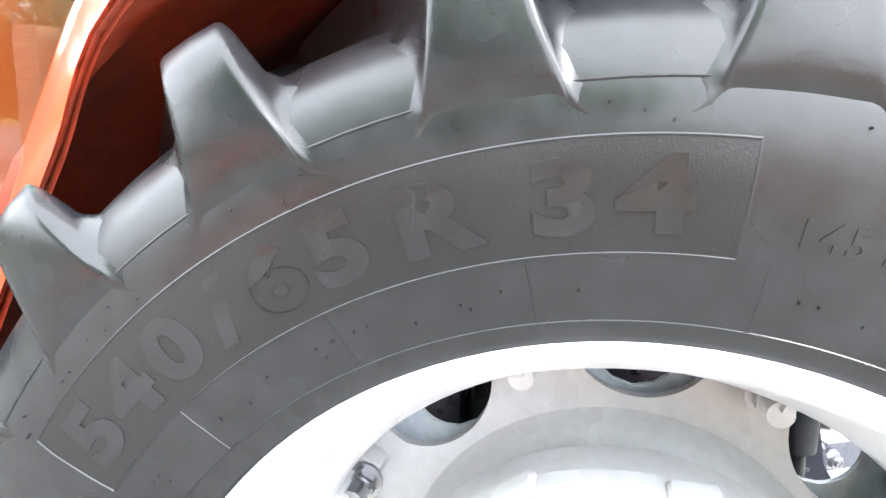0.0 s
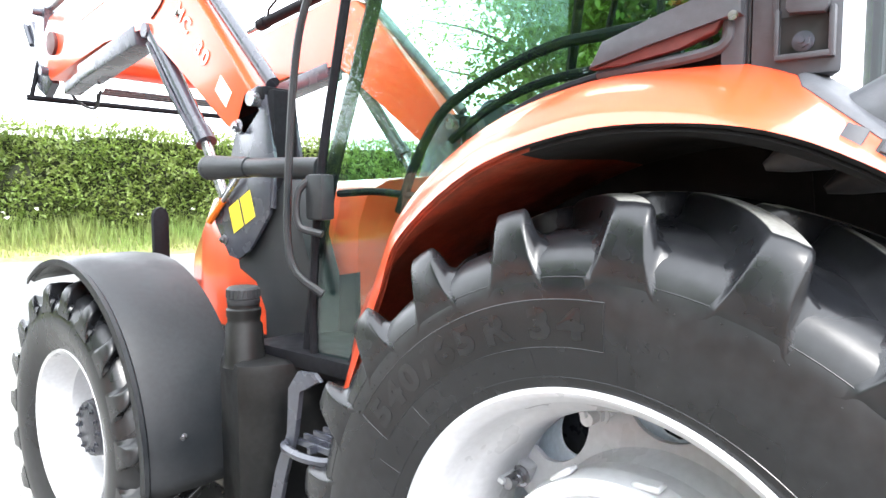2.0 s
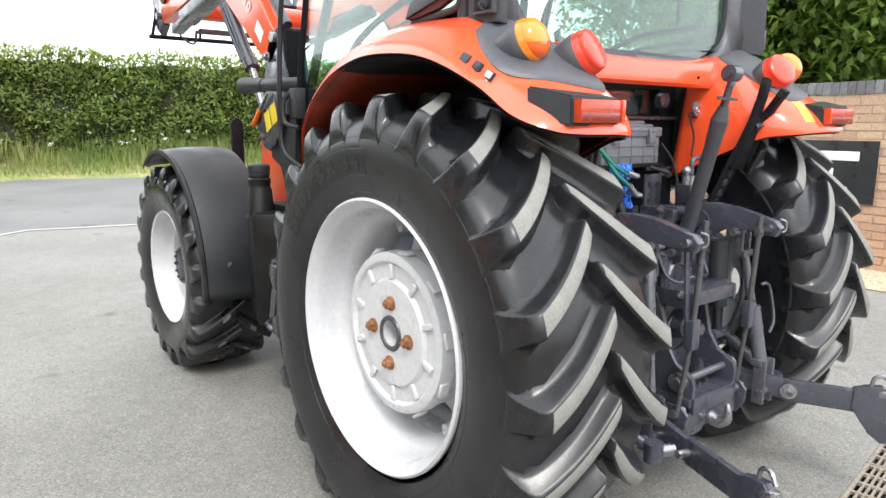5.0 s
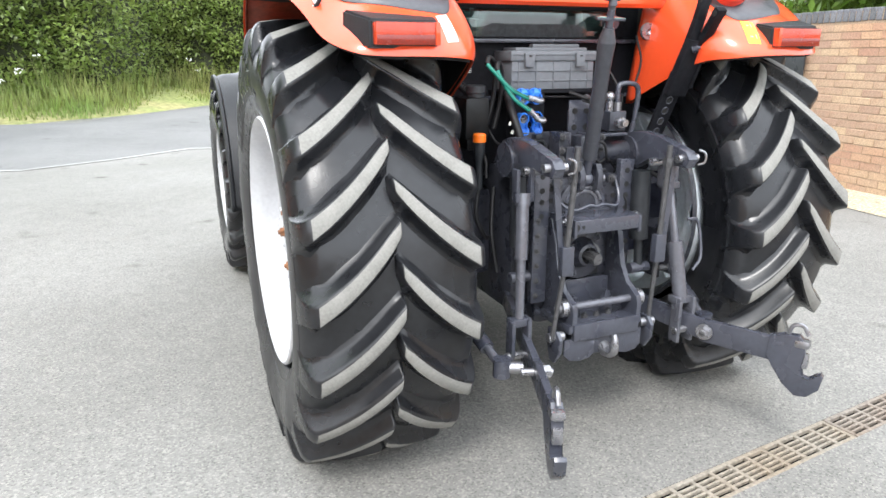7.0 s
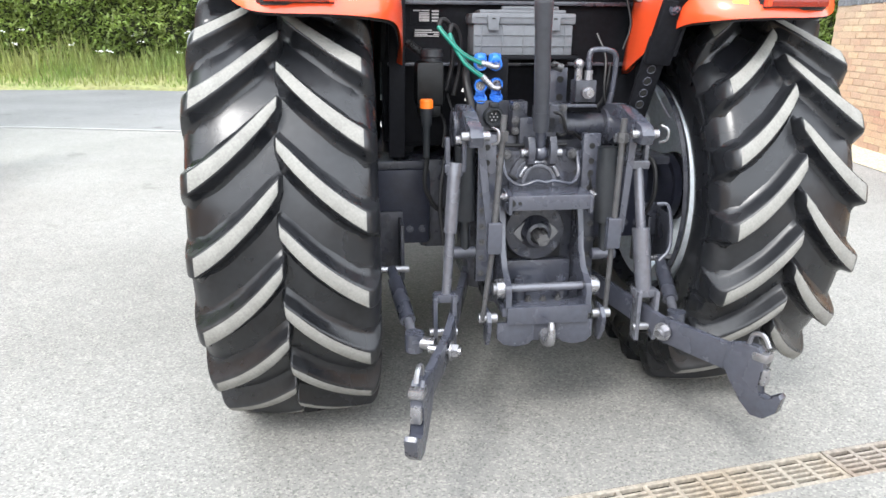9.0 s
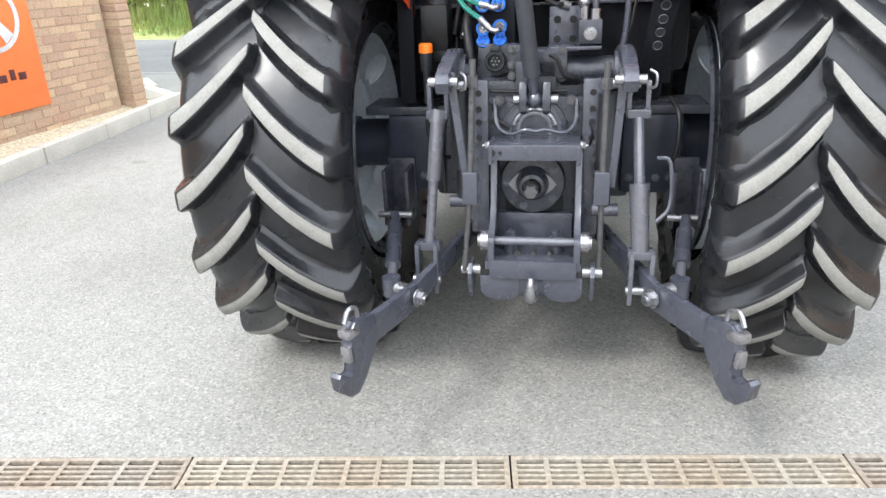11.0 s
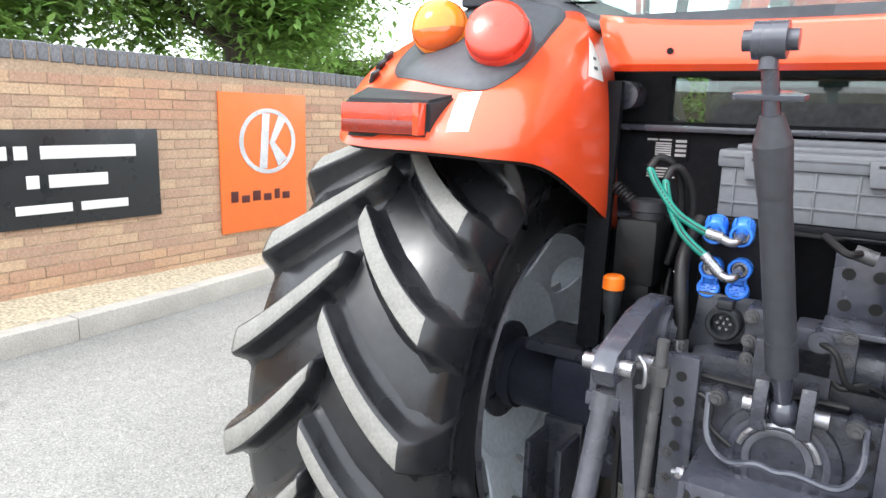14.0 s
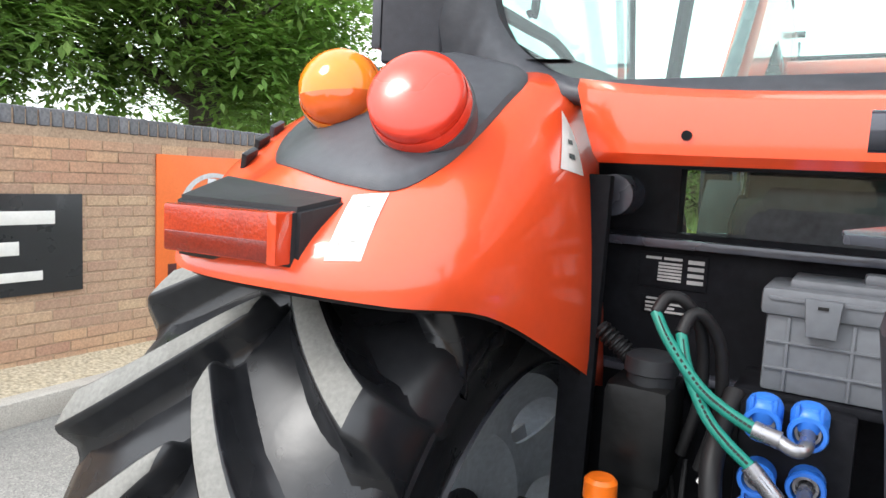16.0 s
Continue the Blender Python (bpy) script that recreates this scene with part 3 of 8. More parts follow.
tagged(part("wall_pier", bm, BRICKJ), "square brick pier at the end of the wall", "pier", kind="structure")


# ---- kerbs and gravel strips at the wall foot ----
KERB_LEFT = [(-3.9, -7.0), (-3.88, -2.0), (-3.9, 0.1), (-3.95, 1.06), (-4.06, 2.0), (-4.16, 3.2), (-4.4, 4.9)]


def build_kerb(line, out):
    total = length_of(line)
    n = int(total / 0.92)
    kerb = tagged(thing("kerb", "row of pale weathered concrete kerb stones", "kerb"), kind="structure")
    for i in range(n):
        p, d = along(line, total * (i + 0.5) / n)
        bm = boxed((0, 0, 0.02), (total / n - 0.008, 0.13, 0.19), 0.012)
        ob = part("kerb_stone", bm, KERBM, kerb)
        ob.matrix_local = Matrix.Translation(p - Vector((d.y, -d.x, 0)) * out * 0.065) @ Matrix.Rotation(math.atan2(d.y, d.x), 4, "Z")


build_kerb(KERB_LEFT + [(-4.85, 5.3), (-5.5, 6.1), (-6.6, 6.7)], 1)
rows = []
for a in (0, 1):
    row = []
    for i in range(41):
        if a == 0:
            p, d = along(KERB_LEFT, length_of(KERB_LEFT) * i / 40)
            p = p - Vector((d.y, -d.x, 0)) * 0.1
            row.append((p.x, p.y, 0.09))
        else:
            p, d = along(WALL_LEFT, LEFT_LEN * i / 40)
            p = p - Vector((d.y, -d.x, 0)) * 0.05
            row.append((p.x, p.y, 0.15))
    rows.append(row)
tagged(part("gravel_strip", sheet(rows), GRAVEL), "pale gravel strip between the kerb and the wall", "gravel", kind="structure")
bm = sheet([[(4.25, -7, -0.018), (4.3, 0.5, -0.018), (4.45, 2, -0.018), (5.0, 5.6, -0.018)], [(4.75, -7, 0.08), (4.76, 0.5, 0.08), (4.88, 2, 0.08), (5.45, 5.6, 0.08)]])
tagged(part("gravel_strip_east", bm, GRAVEL), "pale gravel strip at the foot of the low wall", "gravel", kind="structure")


# ---- drain ----
def build_drain():
    drain = tagged(thing("drain_channel", "cast-iron slotted drain channel set in the tarmac", "drain"), kind="structure")
    bm = bmesh.new()
    a = [drain_point(s, w, z) for s, w, z in ((-2.88, 0, 0), (-2.88, 0.14, 0), (3.805, 0.14, 0), (3.805, 0, 0), (-2.88, 0, -0.1), (-2.88, 0.14, -0.1), (3.805, 0.14, -0.1), (3.805, 0, -0.1))]
    v = [bm.verts.new(p) for p in a]
    for f in ((4, 5, 6, 7), (0, 1, 5, 4), (1, 2, 6, 5), (2, 3, 7, 6), (3, 0, 4, 7)):
        bm.faces.new([v[i] for i in f])
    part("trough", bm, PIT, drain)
    grate = bmesh.new()
    turn = Matrix.Rotation(math.atan2(DRAIN_DIR.y, DRAIN_DIR.x), 3, "Z")
    for w in (0.008, 0.132):
        box(grate, (0.4775, -(w - 0.07), -0.008), (0.949, 0.016, 0.018), None, 0.002, 1)
    for k in range(1, 5):
        box(grate, (0.4775, -(0.016 + 0.0216 * k - 0.07), -0.009), (0.94, 0.0095, 0.014), None, 0.0015, 1)
    for k in range(11):
        box(grate, (0.011 + k * 0.0933, 0, -0.0085), (0.0165, 0.12, 0.015), None, 0.0015, 1)
    me = finish(grate, "grate", GRATE)
    for k in range(-3, 4):
        ob = new("grate", me)
        ob.parent = drain
        ob.matrix_local = Matrix.Translation(drain_point(-0.015 + 0.955 * k, 0.07)) @ turn.to_4x4()


build_drain()


# ---- signs on the walls ----
def on_wall(line, s, z, out, proud=0.02):
    """A frame on a wall's face: x along the wall to the reader's right, y up, z out of the wall."""
    p, d = along(line, s)
    nrm = Vector((d.y, -d.x, 0)) * out
    right = Vector((0, 0, 1)).cross(nrm)
    m = Matrix((right, Vector((0, 0, 1)), nrm)).transposed().to_4x4()
    m.translation = p + nrm * proud + Vector((0, 0, z))
    return m


def s_at(line, y):
    best = min(range(2001), key=lambda i: abs(along(line, length_of(line) * i / 2000)[0].y - y))
    return length_of(line) * best / 2000


def sign(name, m, w, h, material, label, details):
    ob = part(name, boxed((0, 0, 0), (w, h, 0.016), 0.002), material)
    ob.matrix_world = m
    tagged(ob, label, "sign", group="boards on the boundary walls")
    for nm, bmx, mt in details:
        d = part(nm, bmx, mt, ob)
        d.location = (0, 0, 0)
    return ob


def bars(rows, z=0.009):
    """Plain bars for lettering: rows of (x0, x1, y, height), split into words by the caller."""
    out = []
    for x0, x1, y, hh in rows:
        out.append(("lettering_bar", boxed(((x0 + x1) / 2, y, z), (x1 - x0, hh, 0.003), 0.001), WHITE))
    return out


NAME_ROWS = [(-0.52, -0.44, 0.17, 0.085), (-0.40, -0.32, 0.17, 0.085), (-0.24, 0.42, 0.17, 0.085), (-0.34, -0.26, -0.02, 0.085), (-0.2, 0.2, -0.02, 0.085), (-0.42, -0.06, -0.2, 0.06), (0.0, 0.34, -0.2, 0.06)]
sign("name_board", on_wall(WALL_LEFT, s_at(WALL_LEFT, 0.79), 0.915, 1), 1.2, 0.64, SIGNB, "black board with rows of white lettering on the brick wall", bars(NAME_ROWS))
sign("name_board", on_wall(WALL_RIGHT, s_at(WALL_RIGHT, 1.18), 0.95, 1), 1.15, 0.57, SIGNB, "black board with white lettering on the low brick wall", bars([(a, b, c * 0.85, d) for a, b, c, d in NAME_ROWS]))


def ring(rx, ry, t, z, hgt, n=40, squash=0.0):
    bm = bmesh.new()
    lo = [[bm.verts.new(((rx + k * t) * math.cos(a), (ry + k * t * 0.8) * math.sin(a), zz)) for a in [2 * math.pi * i / n for i in range(n)]] for k, zz in ((0, z), (0, z + hgt), (1, z + hgt), (1, z))]
    for a, b in zip(lo, lo[1:]):
        for i in range(n):
            bm.faces.new((a[i], a[(i + 1) % n], b[(i + 1) % n], b[i]))
    return bm


def logo_parts():
    out = []
    r = ring(0.27, 0.245, 0.045, 0.009, 0.004)
    bmesh.ops.translate(r, verts=r.verts, vec=(0.03, 0.18, 0))
    out.append(("emblem_ring", r, SILVER))
    out.append(("emblem_bar", plated([(-0.075, -0.055), (0.01, -0.055), (0.05, 0.415), (-0.03, 0.42)], 0.0095, 0.0135, "z", 0.001), SILVER))
    out.append(("emblem_wedge", plated([(0.04, 0.17), (0.15, 0.40), (0.23, 0.36), (0.10, 0.17), (0.24, 0.03), (0.14, -0.04)], 0.0095, 0.0135, "z", 0.001), SILVER))
    for x, w, hh in ((-0.345, 0.075, 0.15), (-0.23, 0.085, 0.1), (-0.11, 0.085, 0.14), (0.01, 0.085, 0.1), (0.12, 0.06, 0.14), (0.225, 0.085, 0.1)):
        out.append(("lettering_bar", boxed((x, -0.355 + hh / 2, 0.0104), (w, hh * 0.62, 0.003), 0.001), DARKRED))
    return out


sign("maker_board", on_wall(WALL_LEFT, s_at(WALL_LEFT, 2.42), 0.945, 1), 0.955, 1.17, SIGNO, "bright orange board with a round silver emblem and dark lettering", logo_parts())
trailer = [("emblem_panel", boxed((-0.08, 0.27, 0.009), (0.46, 0.44, 0.003), 0.001), SIGNR), ("lower_panel", boxed((0, -0.4, 0.009), (1.118, 0.39, 0.003), 0.001), SIGNR)]
for dx, dy in ((-0.06, 0.05), (0.05, -0.05)):
    loop = ring(0.075, 0.11, 0.04, 0.011, 0.003)
    bmesh.ops.translate(loop, verts=loop.verts, vec=(-0.08 + dx, 0.27 + dy, 0))
    trailer.append(("emblem_loop", loop, WHITE))
trailer += bars([(-0.46, 0.24, -0.04, 0.11), (-0.42, 0.18, -0.155, 0.022), (-0.36, 0.1, -0.42, 0.05)], 0.0115)
sign("trailer_board", on_wall(WALL_RIGHT, s_at(WALL_RIGHT, 3.42), 0.89, 1), 1.12, 1.2, SIGNB, "black and red board with a white looped emblem", trailer)


# ---- trees ----
def build_tree(name, base, height, spread, trunk_r, leaf_mat, leaf_len, count, seed, label, low=0.35, ash=True, fork=0.35, clumps=46, puff=1.0):
    rng = random.Random(seed)
    tree = thing(name, label, "tree", group="trees behind the boundary walls", at=base)
    b = Vector(base)
    wood = bmesh.new()
    lean = Vector((rng.uniform(-0.3, 0.3), rng.uniform(-0.3, 0.3), 0))
    tube(wood, [b - Vector((0, 0, 0.2)), b + Vector((0.05, 0, height * fork)), b + lean + Vector((0, 0, height * 0.75))], trunk_r, 12, 6, trunk_r * 0.35)
    part("trunk", wood, BARK, tree)
    limbs, verts, faces = bmesh.new(), [], []
    tips = []
    for k in range(clumps):
        a = 2.4 * k + rng.uniform(-0.4, 0.4)
        u = (k + 0.5) / clumps
        z = height * (low + (1 - low) * u)
        rad = spread * math.sqrt(max(0.05, 1 - ((z / height - (low + 1) / 2) / (0.62 * (1 - low) + 0.05)) ** 2)) * rng.uniform(0.55, 1.05)
        tip = b + lean * u + Vector((rad * math.cos(a), rad * math.sin(a), z))
        root = b + lean * u * 0.7 + Vector((0, 0, min(height * 0.75, max(height * fork * 0.7, z - rad * 0.55))))
        tube(limbs, [root, root.lerp(tip, 0.5) + Vector((0, 0, 0.12 * rad)), tip], trunk_r * 0.28 * (1.1 - u * 0.6), 6, 4, 0.012)
        tips.append((tip, puff * (0.28 * spread + 0.3)))
        tips.append((root.lerp(tip, 0.6), puff * 0.24 * spread))
    part("limb", limbs, BARK, tree)
    for _ in range(count // (7 if ash else 1)):
        c, s = tips[rng.randrange(len(tips))]
        p = c + rand_dir(rng) * s * rng.random() ** 0.6
        d = (rand_dir(rng) + Vector((0, 0, -0.45))).normalized()
        if ash:
            side = d.cross(Vector((0, 0, 1))).normalized()
            ln = leaf_len * 3.4
            for j in range(7):
                q = p + d * ln * (0.25 + 0.25 * (j // 2))
                dd = (d * 0.5 + side * (1 if j % 2 else -1)).normalized() if j < 6 else d
                leaf(verts, faces, q if j < 6 else p + d * ln, dd, Vector((0, 0, 1)), leaf_len * rng.uniform(0.8, 1.2), leaf_len * 0.42)
        else:
            leaf(verts, faces, p, d, Vector((rng.uniform(-0.5, 0.5), rng.uniform(-0.5, 0.5), 1)), leaf_len * rng.uniform(0.7, 1.3), leaf_len * 0.5)
    leaves_object("crown", [v - b for v in verts], faces, leaf_mat, tree)
    return tree


build_tree("ash_tree", (-9.9, 6.7, 0), 9.5, 3.1, 0.34, ASHLEAF, 0.22, 62000, 3, "large ash tree with drooping leafy boughs behind the brick wall", 0.3, clumps=64, puff=0.66)
build_tree("ash_tree", (-10.9, 2.2, 0), 8.5, 3.0, 0.34, ASHLEAF, 0.22, 62000, 8, "spreading ash tree behind the brick wall", 0.3, clumps=64, puff=0.66)
build_tree("field_tree", (-21, 18.5, 0), 8.0, 4.0, 0.3, ASHLEAF, 0.26, 30000, 9, "leafy tree beyond the far end of the wall", 0.1)
build_tree("evergreen_tree", (9.2, 3.5, 0), 8.5, 3.0, 0.3, LAUREL, 0.17, 125000, 21, "dense glossy-leaved tree behind the low wall", 0.12, False)
build_tree("ash_tree", (9.6, 6.3, 0), 9.0, 3.0, 0.22, ASHLEAF, 0.15, 14000, 22, "thin-leaved tree with a bare trunk behind the low wall", 0.36)
build_tree("evergreen_tree", (10.4, 1.8, 0), 8.0, 2.0, 0.3, LAUREL, 0.18, 95000, 23, "broad leafy tree behind the low wall", 0.12, False)



# ---- tractor ----
tractor = thing("tractor", "orange-red farm tractor with front loader and bare rear linkage on tarmac", "tractor")
AXLE, WHEEL_Y, RIGHT_Y, TRACK, R_LUG = 0.702, -0.033, 0.03, 0.78, 0.78
FRONT = (2.185, 0.56)


def lug_mesh(name, sections, flip):
    """One tread bar from rows of (across, radius of top, radius of foot, angle, half width of top, half width of foot)."""
    bm = bmesh.new()
    rows = []
    for x, rt, rf, ang, wt, wf in sections:
        h = rt - rf
        half = [(rf - 0.003, wf), (rf + 0.08 * h, wt + 0.55 * (wf - wt)), (rf + 0.26 * h, wt + 0.27 * (wf - wt)), (rt - min(0.011, 0.35 * h), wt + 0.003), (rt - min(0.003, 0.1 * h), wt - 0.001), (rt, wt - 0.006)]
        row = []
        for r, off in [(r, -w) for r, w in half] + [(rt + 0.001, 0.0)] + [(r, w) for r, w in half[::-1]]:
            a = radians(ang) + off / r
            row.append(bm.verts.new((-x if flip else x, r * math.cos(a), r * math.sin(a))))
        rows.append(row)
    n = len(rows[0])
    for k, (a, b) in enumerate(zip(rows, rows[1:])):
        for i in range(n - 1):
            f = bm.faces.new((a[i], a[i + 1], b[i + 1], b[i]))
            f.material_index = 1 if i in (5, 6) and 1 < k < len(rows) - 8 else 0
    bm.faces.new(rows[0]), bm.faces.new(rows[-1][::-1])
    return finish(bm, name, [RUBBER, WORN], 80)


def build_wheel(prefix, centre, profile, sections, pitches, phase, half, side, wide=1.0):
    sections = [(x * wide, *rest) for x, *rest in sections]
    tyre = part(prefix + "_tyre", lathe(bmesh.new(), [(x * wide * -side, r) for x, r in profile], (0, 0, 0), "x", 144), RUBBER, None, "black rubber tractor tyre with worn grey tread bars")
    tyre.parent = tractor
    tyre.location = centre
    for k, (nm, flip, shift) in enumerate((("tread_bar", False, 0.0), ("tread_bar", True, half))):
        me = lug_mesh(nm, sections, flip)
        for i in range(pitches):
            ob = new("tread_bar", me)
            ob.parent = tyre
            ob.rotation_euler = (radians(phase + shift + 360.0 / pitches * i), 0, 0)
    return tyre


REAR_PROFILE = [(-0.20, 0.436), (-0.222, 0.437), (-0.236, 0.442), (-0.2435, 0.455), (-0.254, 0.483), (-0.2625, 0.515), (-0.2695, 0.55), (-0.274, 0.59), (-0.2715, 0.63), (-0.261, 0.668),
                (-0.241, 0.694), (-0.205, 0.711), (-0.11, 0.724), (0, 0.728)]
REAR_PROFILE = REAR_PROFILE + [(-x * (1 if r > 0.62 else 0.91), r) for x, r in REAR_PROFILE[-2::-1]]
SPAN = 16.9


def rear_sections():
    out = [(0.010, 0.748, 0.727, 0.2, 0.010, 0.034), (0.006, 0.768, 0.727, 0.45, 0.016, 0.042), (0.001, 0.777, 0.727, 0.9, 0.0225, 0.05)]
    for k in range(12):
        s = 0.065 + 0.935 * k / 11
        out.append((0.013 - 0.245 * s, R_LUG - 0.016 * s * s, 0.728 - 0.03 * s ** 3, SPAN * (1.36 * s - 0.36 * s * s), 0.0295 + 0.003 * s - 0.006 * max(0, 1 - k / 2) ** 2, 0.062 + 0.012 * s))
    out.append((-0.243, 0.757, 0.69, SPAN * 1.012, 0.030, 0.074))
    out.append((-0.254, 0.742, 0.668, SPAN * 1.018, 0.030, 0.076))
    out.append((-0.262, 0.718, 0.655, SPAN * 1.02, 0.032, 0.076))
    out.append((-0.268, 0.688, 0.64, SPAN * 1.02, 0.037, 0.074))
    out.append((-0.272, 0.655, 0.622, SPAN * 1.02, 0.044, 0.070))
    out.append((-0.268, 0.632, 0.60, SPAN * 1.02, 0.044, 0.060))
    out.append((-0.25, 0.62, 0.59, SPAN * 1.02, 0.04, 0.050))
    return out


rear_tyres = []
for side in (-1, 1):
    rear_tyres.append(build_wheel("rear", (side * TRACK, WHEEL_Y if side < 0 else RIGHT_Y, AXLE - 0.01), REAR_PROFILE, rear_sections(), 21, 162.6 if side < 0 else 160.6, 8.7, side, 1.0 if side < 0 else 0.88))

FRONT_PROFILE = [(-0.19, 0.318), (-0.205, 0.325), (-0.222, 0.36), (-0.235, 0.42), (-0.234, 0.465), (-0.222, 0.5), (-0.19, 0.53), (-0.1, 0.545), (0, 0.548)]
FRONT_PROFILE = FRONT_PROFILE + [(-x, r) for x, r in FRONT_PROFILE[-2::-1]]


def front_sections():
    out = []
    for k in range(7):
        s = k / 6
        out.append((0.01 - 0.215 * s, 0.59 - 0.012 * s * s, 0.548 - 0.03 * s ** 3, 19 * s, 0.021 + 0.003 * s, 0.036 + 0.008 * s))
    out.append((-0.216, 0.572, 0.515, 19.8, 0.026, 0.048))
    out.append((-0.229, 0.555, 0.5, 20.2, 0.027, 0.05))
    out.append((-0.234, 0.51, 0.485, 20.4, 0.034, 0.05))
    out.append((-0.2345, 0.478, 0.474, 20.4, 0.042, 0.046))
    return out


FRONT_X = 0.80
front_tyres = []
for side in (-1, 1):
    front_tyres.append(build_wheel("front", (side * FRONT_X, FRONT[0], FRONT[1]), FRONT_PROFILE, front_sections(), 19, 3.0, 9.5, side))


def disc_with_holes(bm, r0, r1, x0, x1, count, hole_r, hole_c, thick, start=0.0):
    """A dished ring from r0 at x0 to r1 at x1, with round holes."""
    def at(a, r, back):
        t = (r - r0) / (r1 - r0)
        return Vector((x0 + (x1 - x0) * t * t + back, r * math.cos(a), r * math.sin(a)))
    m = 6
    for k in range(count):
        a0, half = start + 2 * math.pi * k / count, math.pi / count
        edge = []
        for (ua, ur), (va, vr) in zip(((-1, r0), (1, r0), (1, r1), (-1, r1)), ((1, r0), (1, r1), (-1, r1), (-1, r0))):
            edge += [(half * (ua + (va - ua) * i / m), ur + (vr - ur) * i / m) for i in range(m)]
        n = len(edge)
        loops = []
        for back in (0.0, thick):
            inner, outer = [], []
            for ang, rad in edge:
                w = math.atan2(rad - hole_c, ang * hole_c)
                inner.append(bm.verts.new(at(a0 + hole_r * math.cos(w) / hole_c, hole_c + hole_r * math.sin(w), back)))
                outer.append(bm.verts.new(at(a0 + ang, rad, back)))
            for i in range(n):
                j = (i + 1) % n
                q = (inner[i], inner[j], outer[j], outer[i])
                bm.faces.new(q if not back else q[::-1])
            loops.append(inner)
        for i in range(n):
            j = (i + 1) % n
            bm.faces.new((loops[0][j], loops[0][i], loops[1][i], loops[1][j]))
    return bm


def scalloped_ring(bm, r0, r1, x0, x1, count, cut_r, cut_c, thick, start):
    """A dished ring whose outer edge is cut back by round bites, so that it meets the rim only at lugs between them."""
    n, m = 24 * count, 6
    rows = []
    for k in range(n):
        a = start + 2 * math.pi * k / n
        off = (2 * math.pi * k / n + math.pi / count) % (2 * math.pi / count) - math.pi / count
        gap = cut_r ** 2 - (cut_c * math.sin(off)) ** 2
        edge = min(r1, cut_c * math.cos(off) - math.sqrt(gap)) if gap > 0 else r1
        ring = [(r0 + (edge - r0) * i / m, 0.0) for i in range(m + 1)]
        ring += [(r, thick) for r, _ in ring[::-1]]
        rows.append([bm.verts.new((x0 + (x1 - x0) * ((r - r0) / (r1 - r0)) ** 2 + back, r * math.cos(a), r * math.sin(a))) for r, back in ring])
    for k in range(n):
        p, q = rows[k], rows[(k + 1) % n]
        for i in range(len(p) - 1):
            bm.faces.new((p[i], p[i + 1], q[i + 1], q[i]))
    return bm


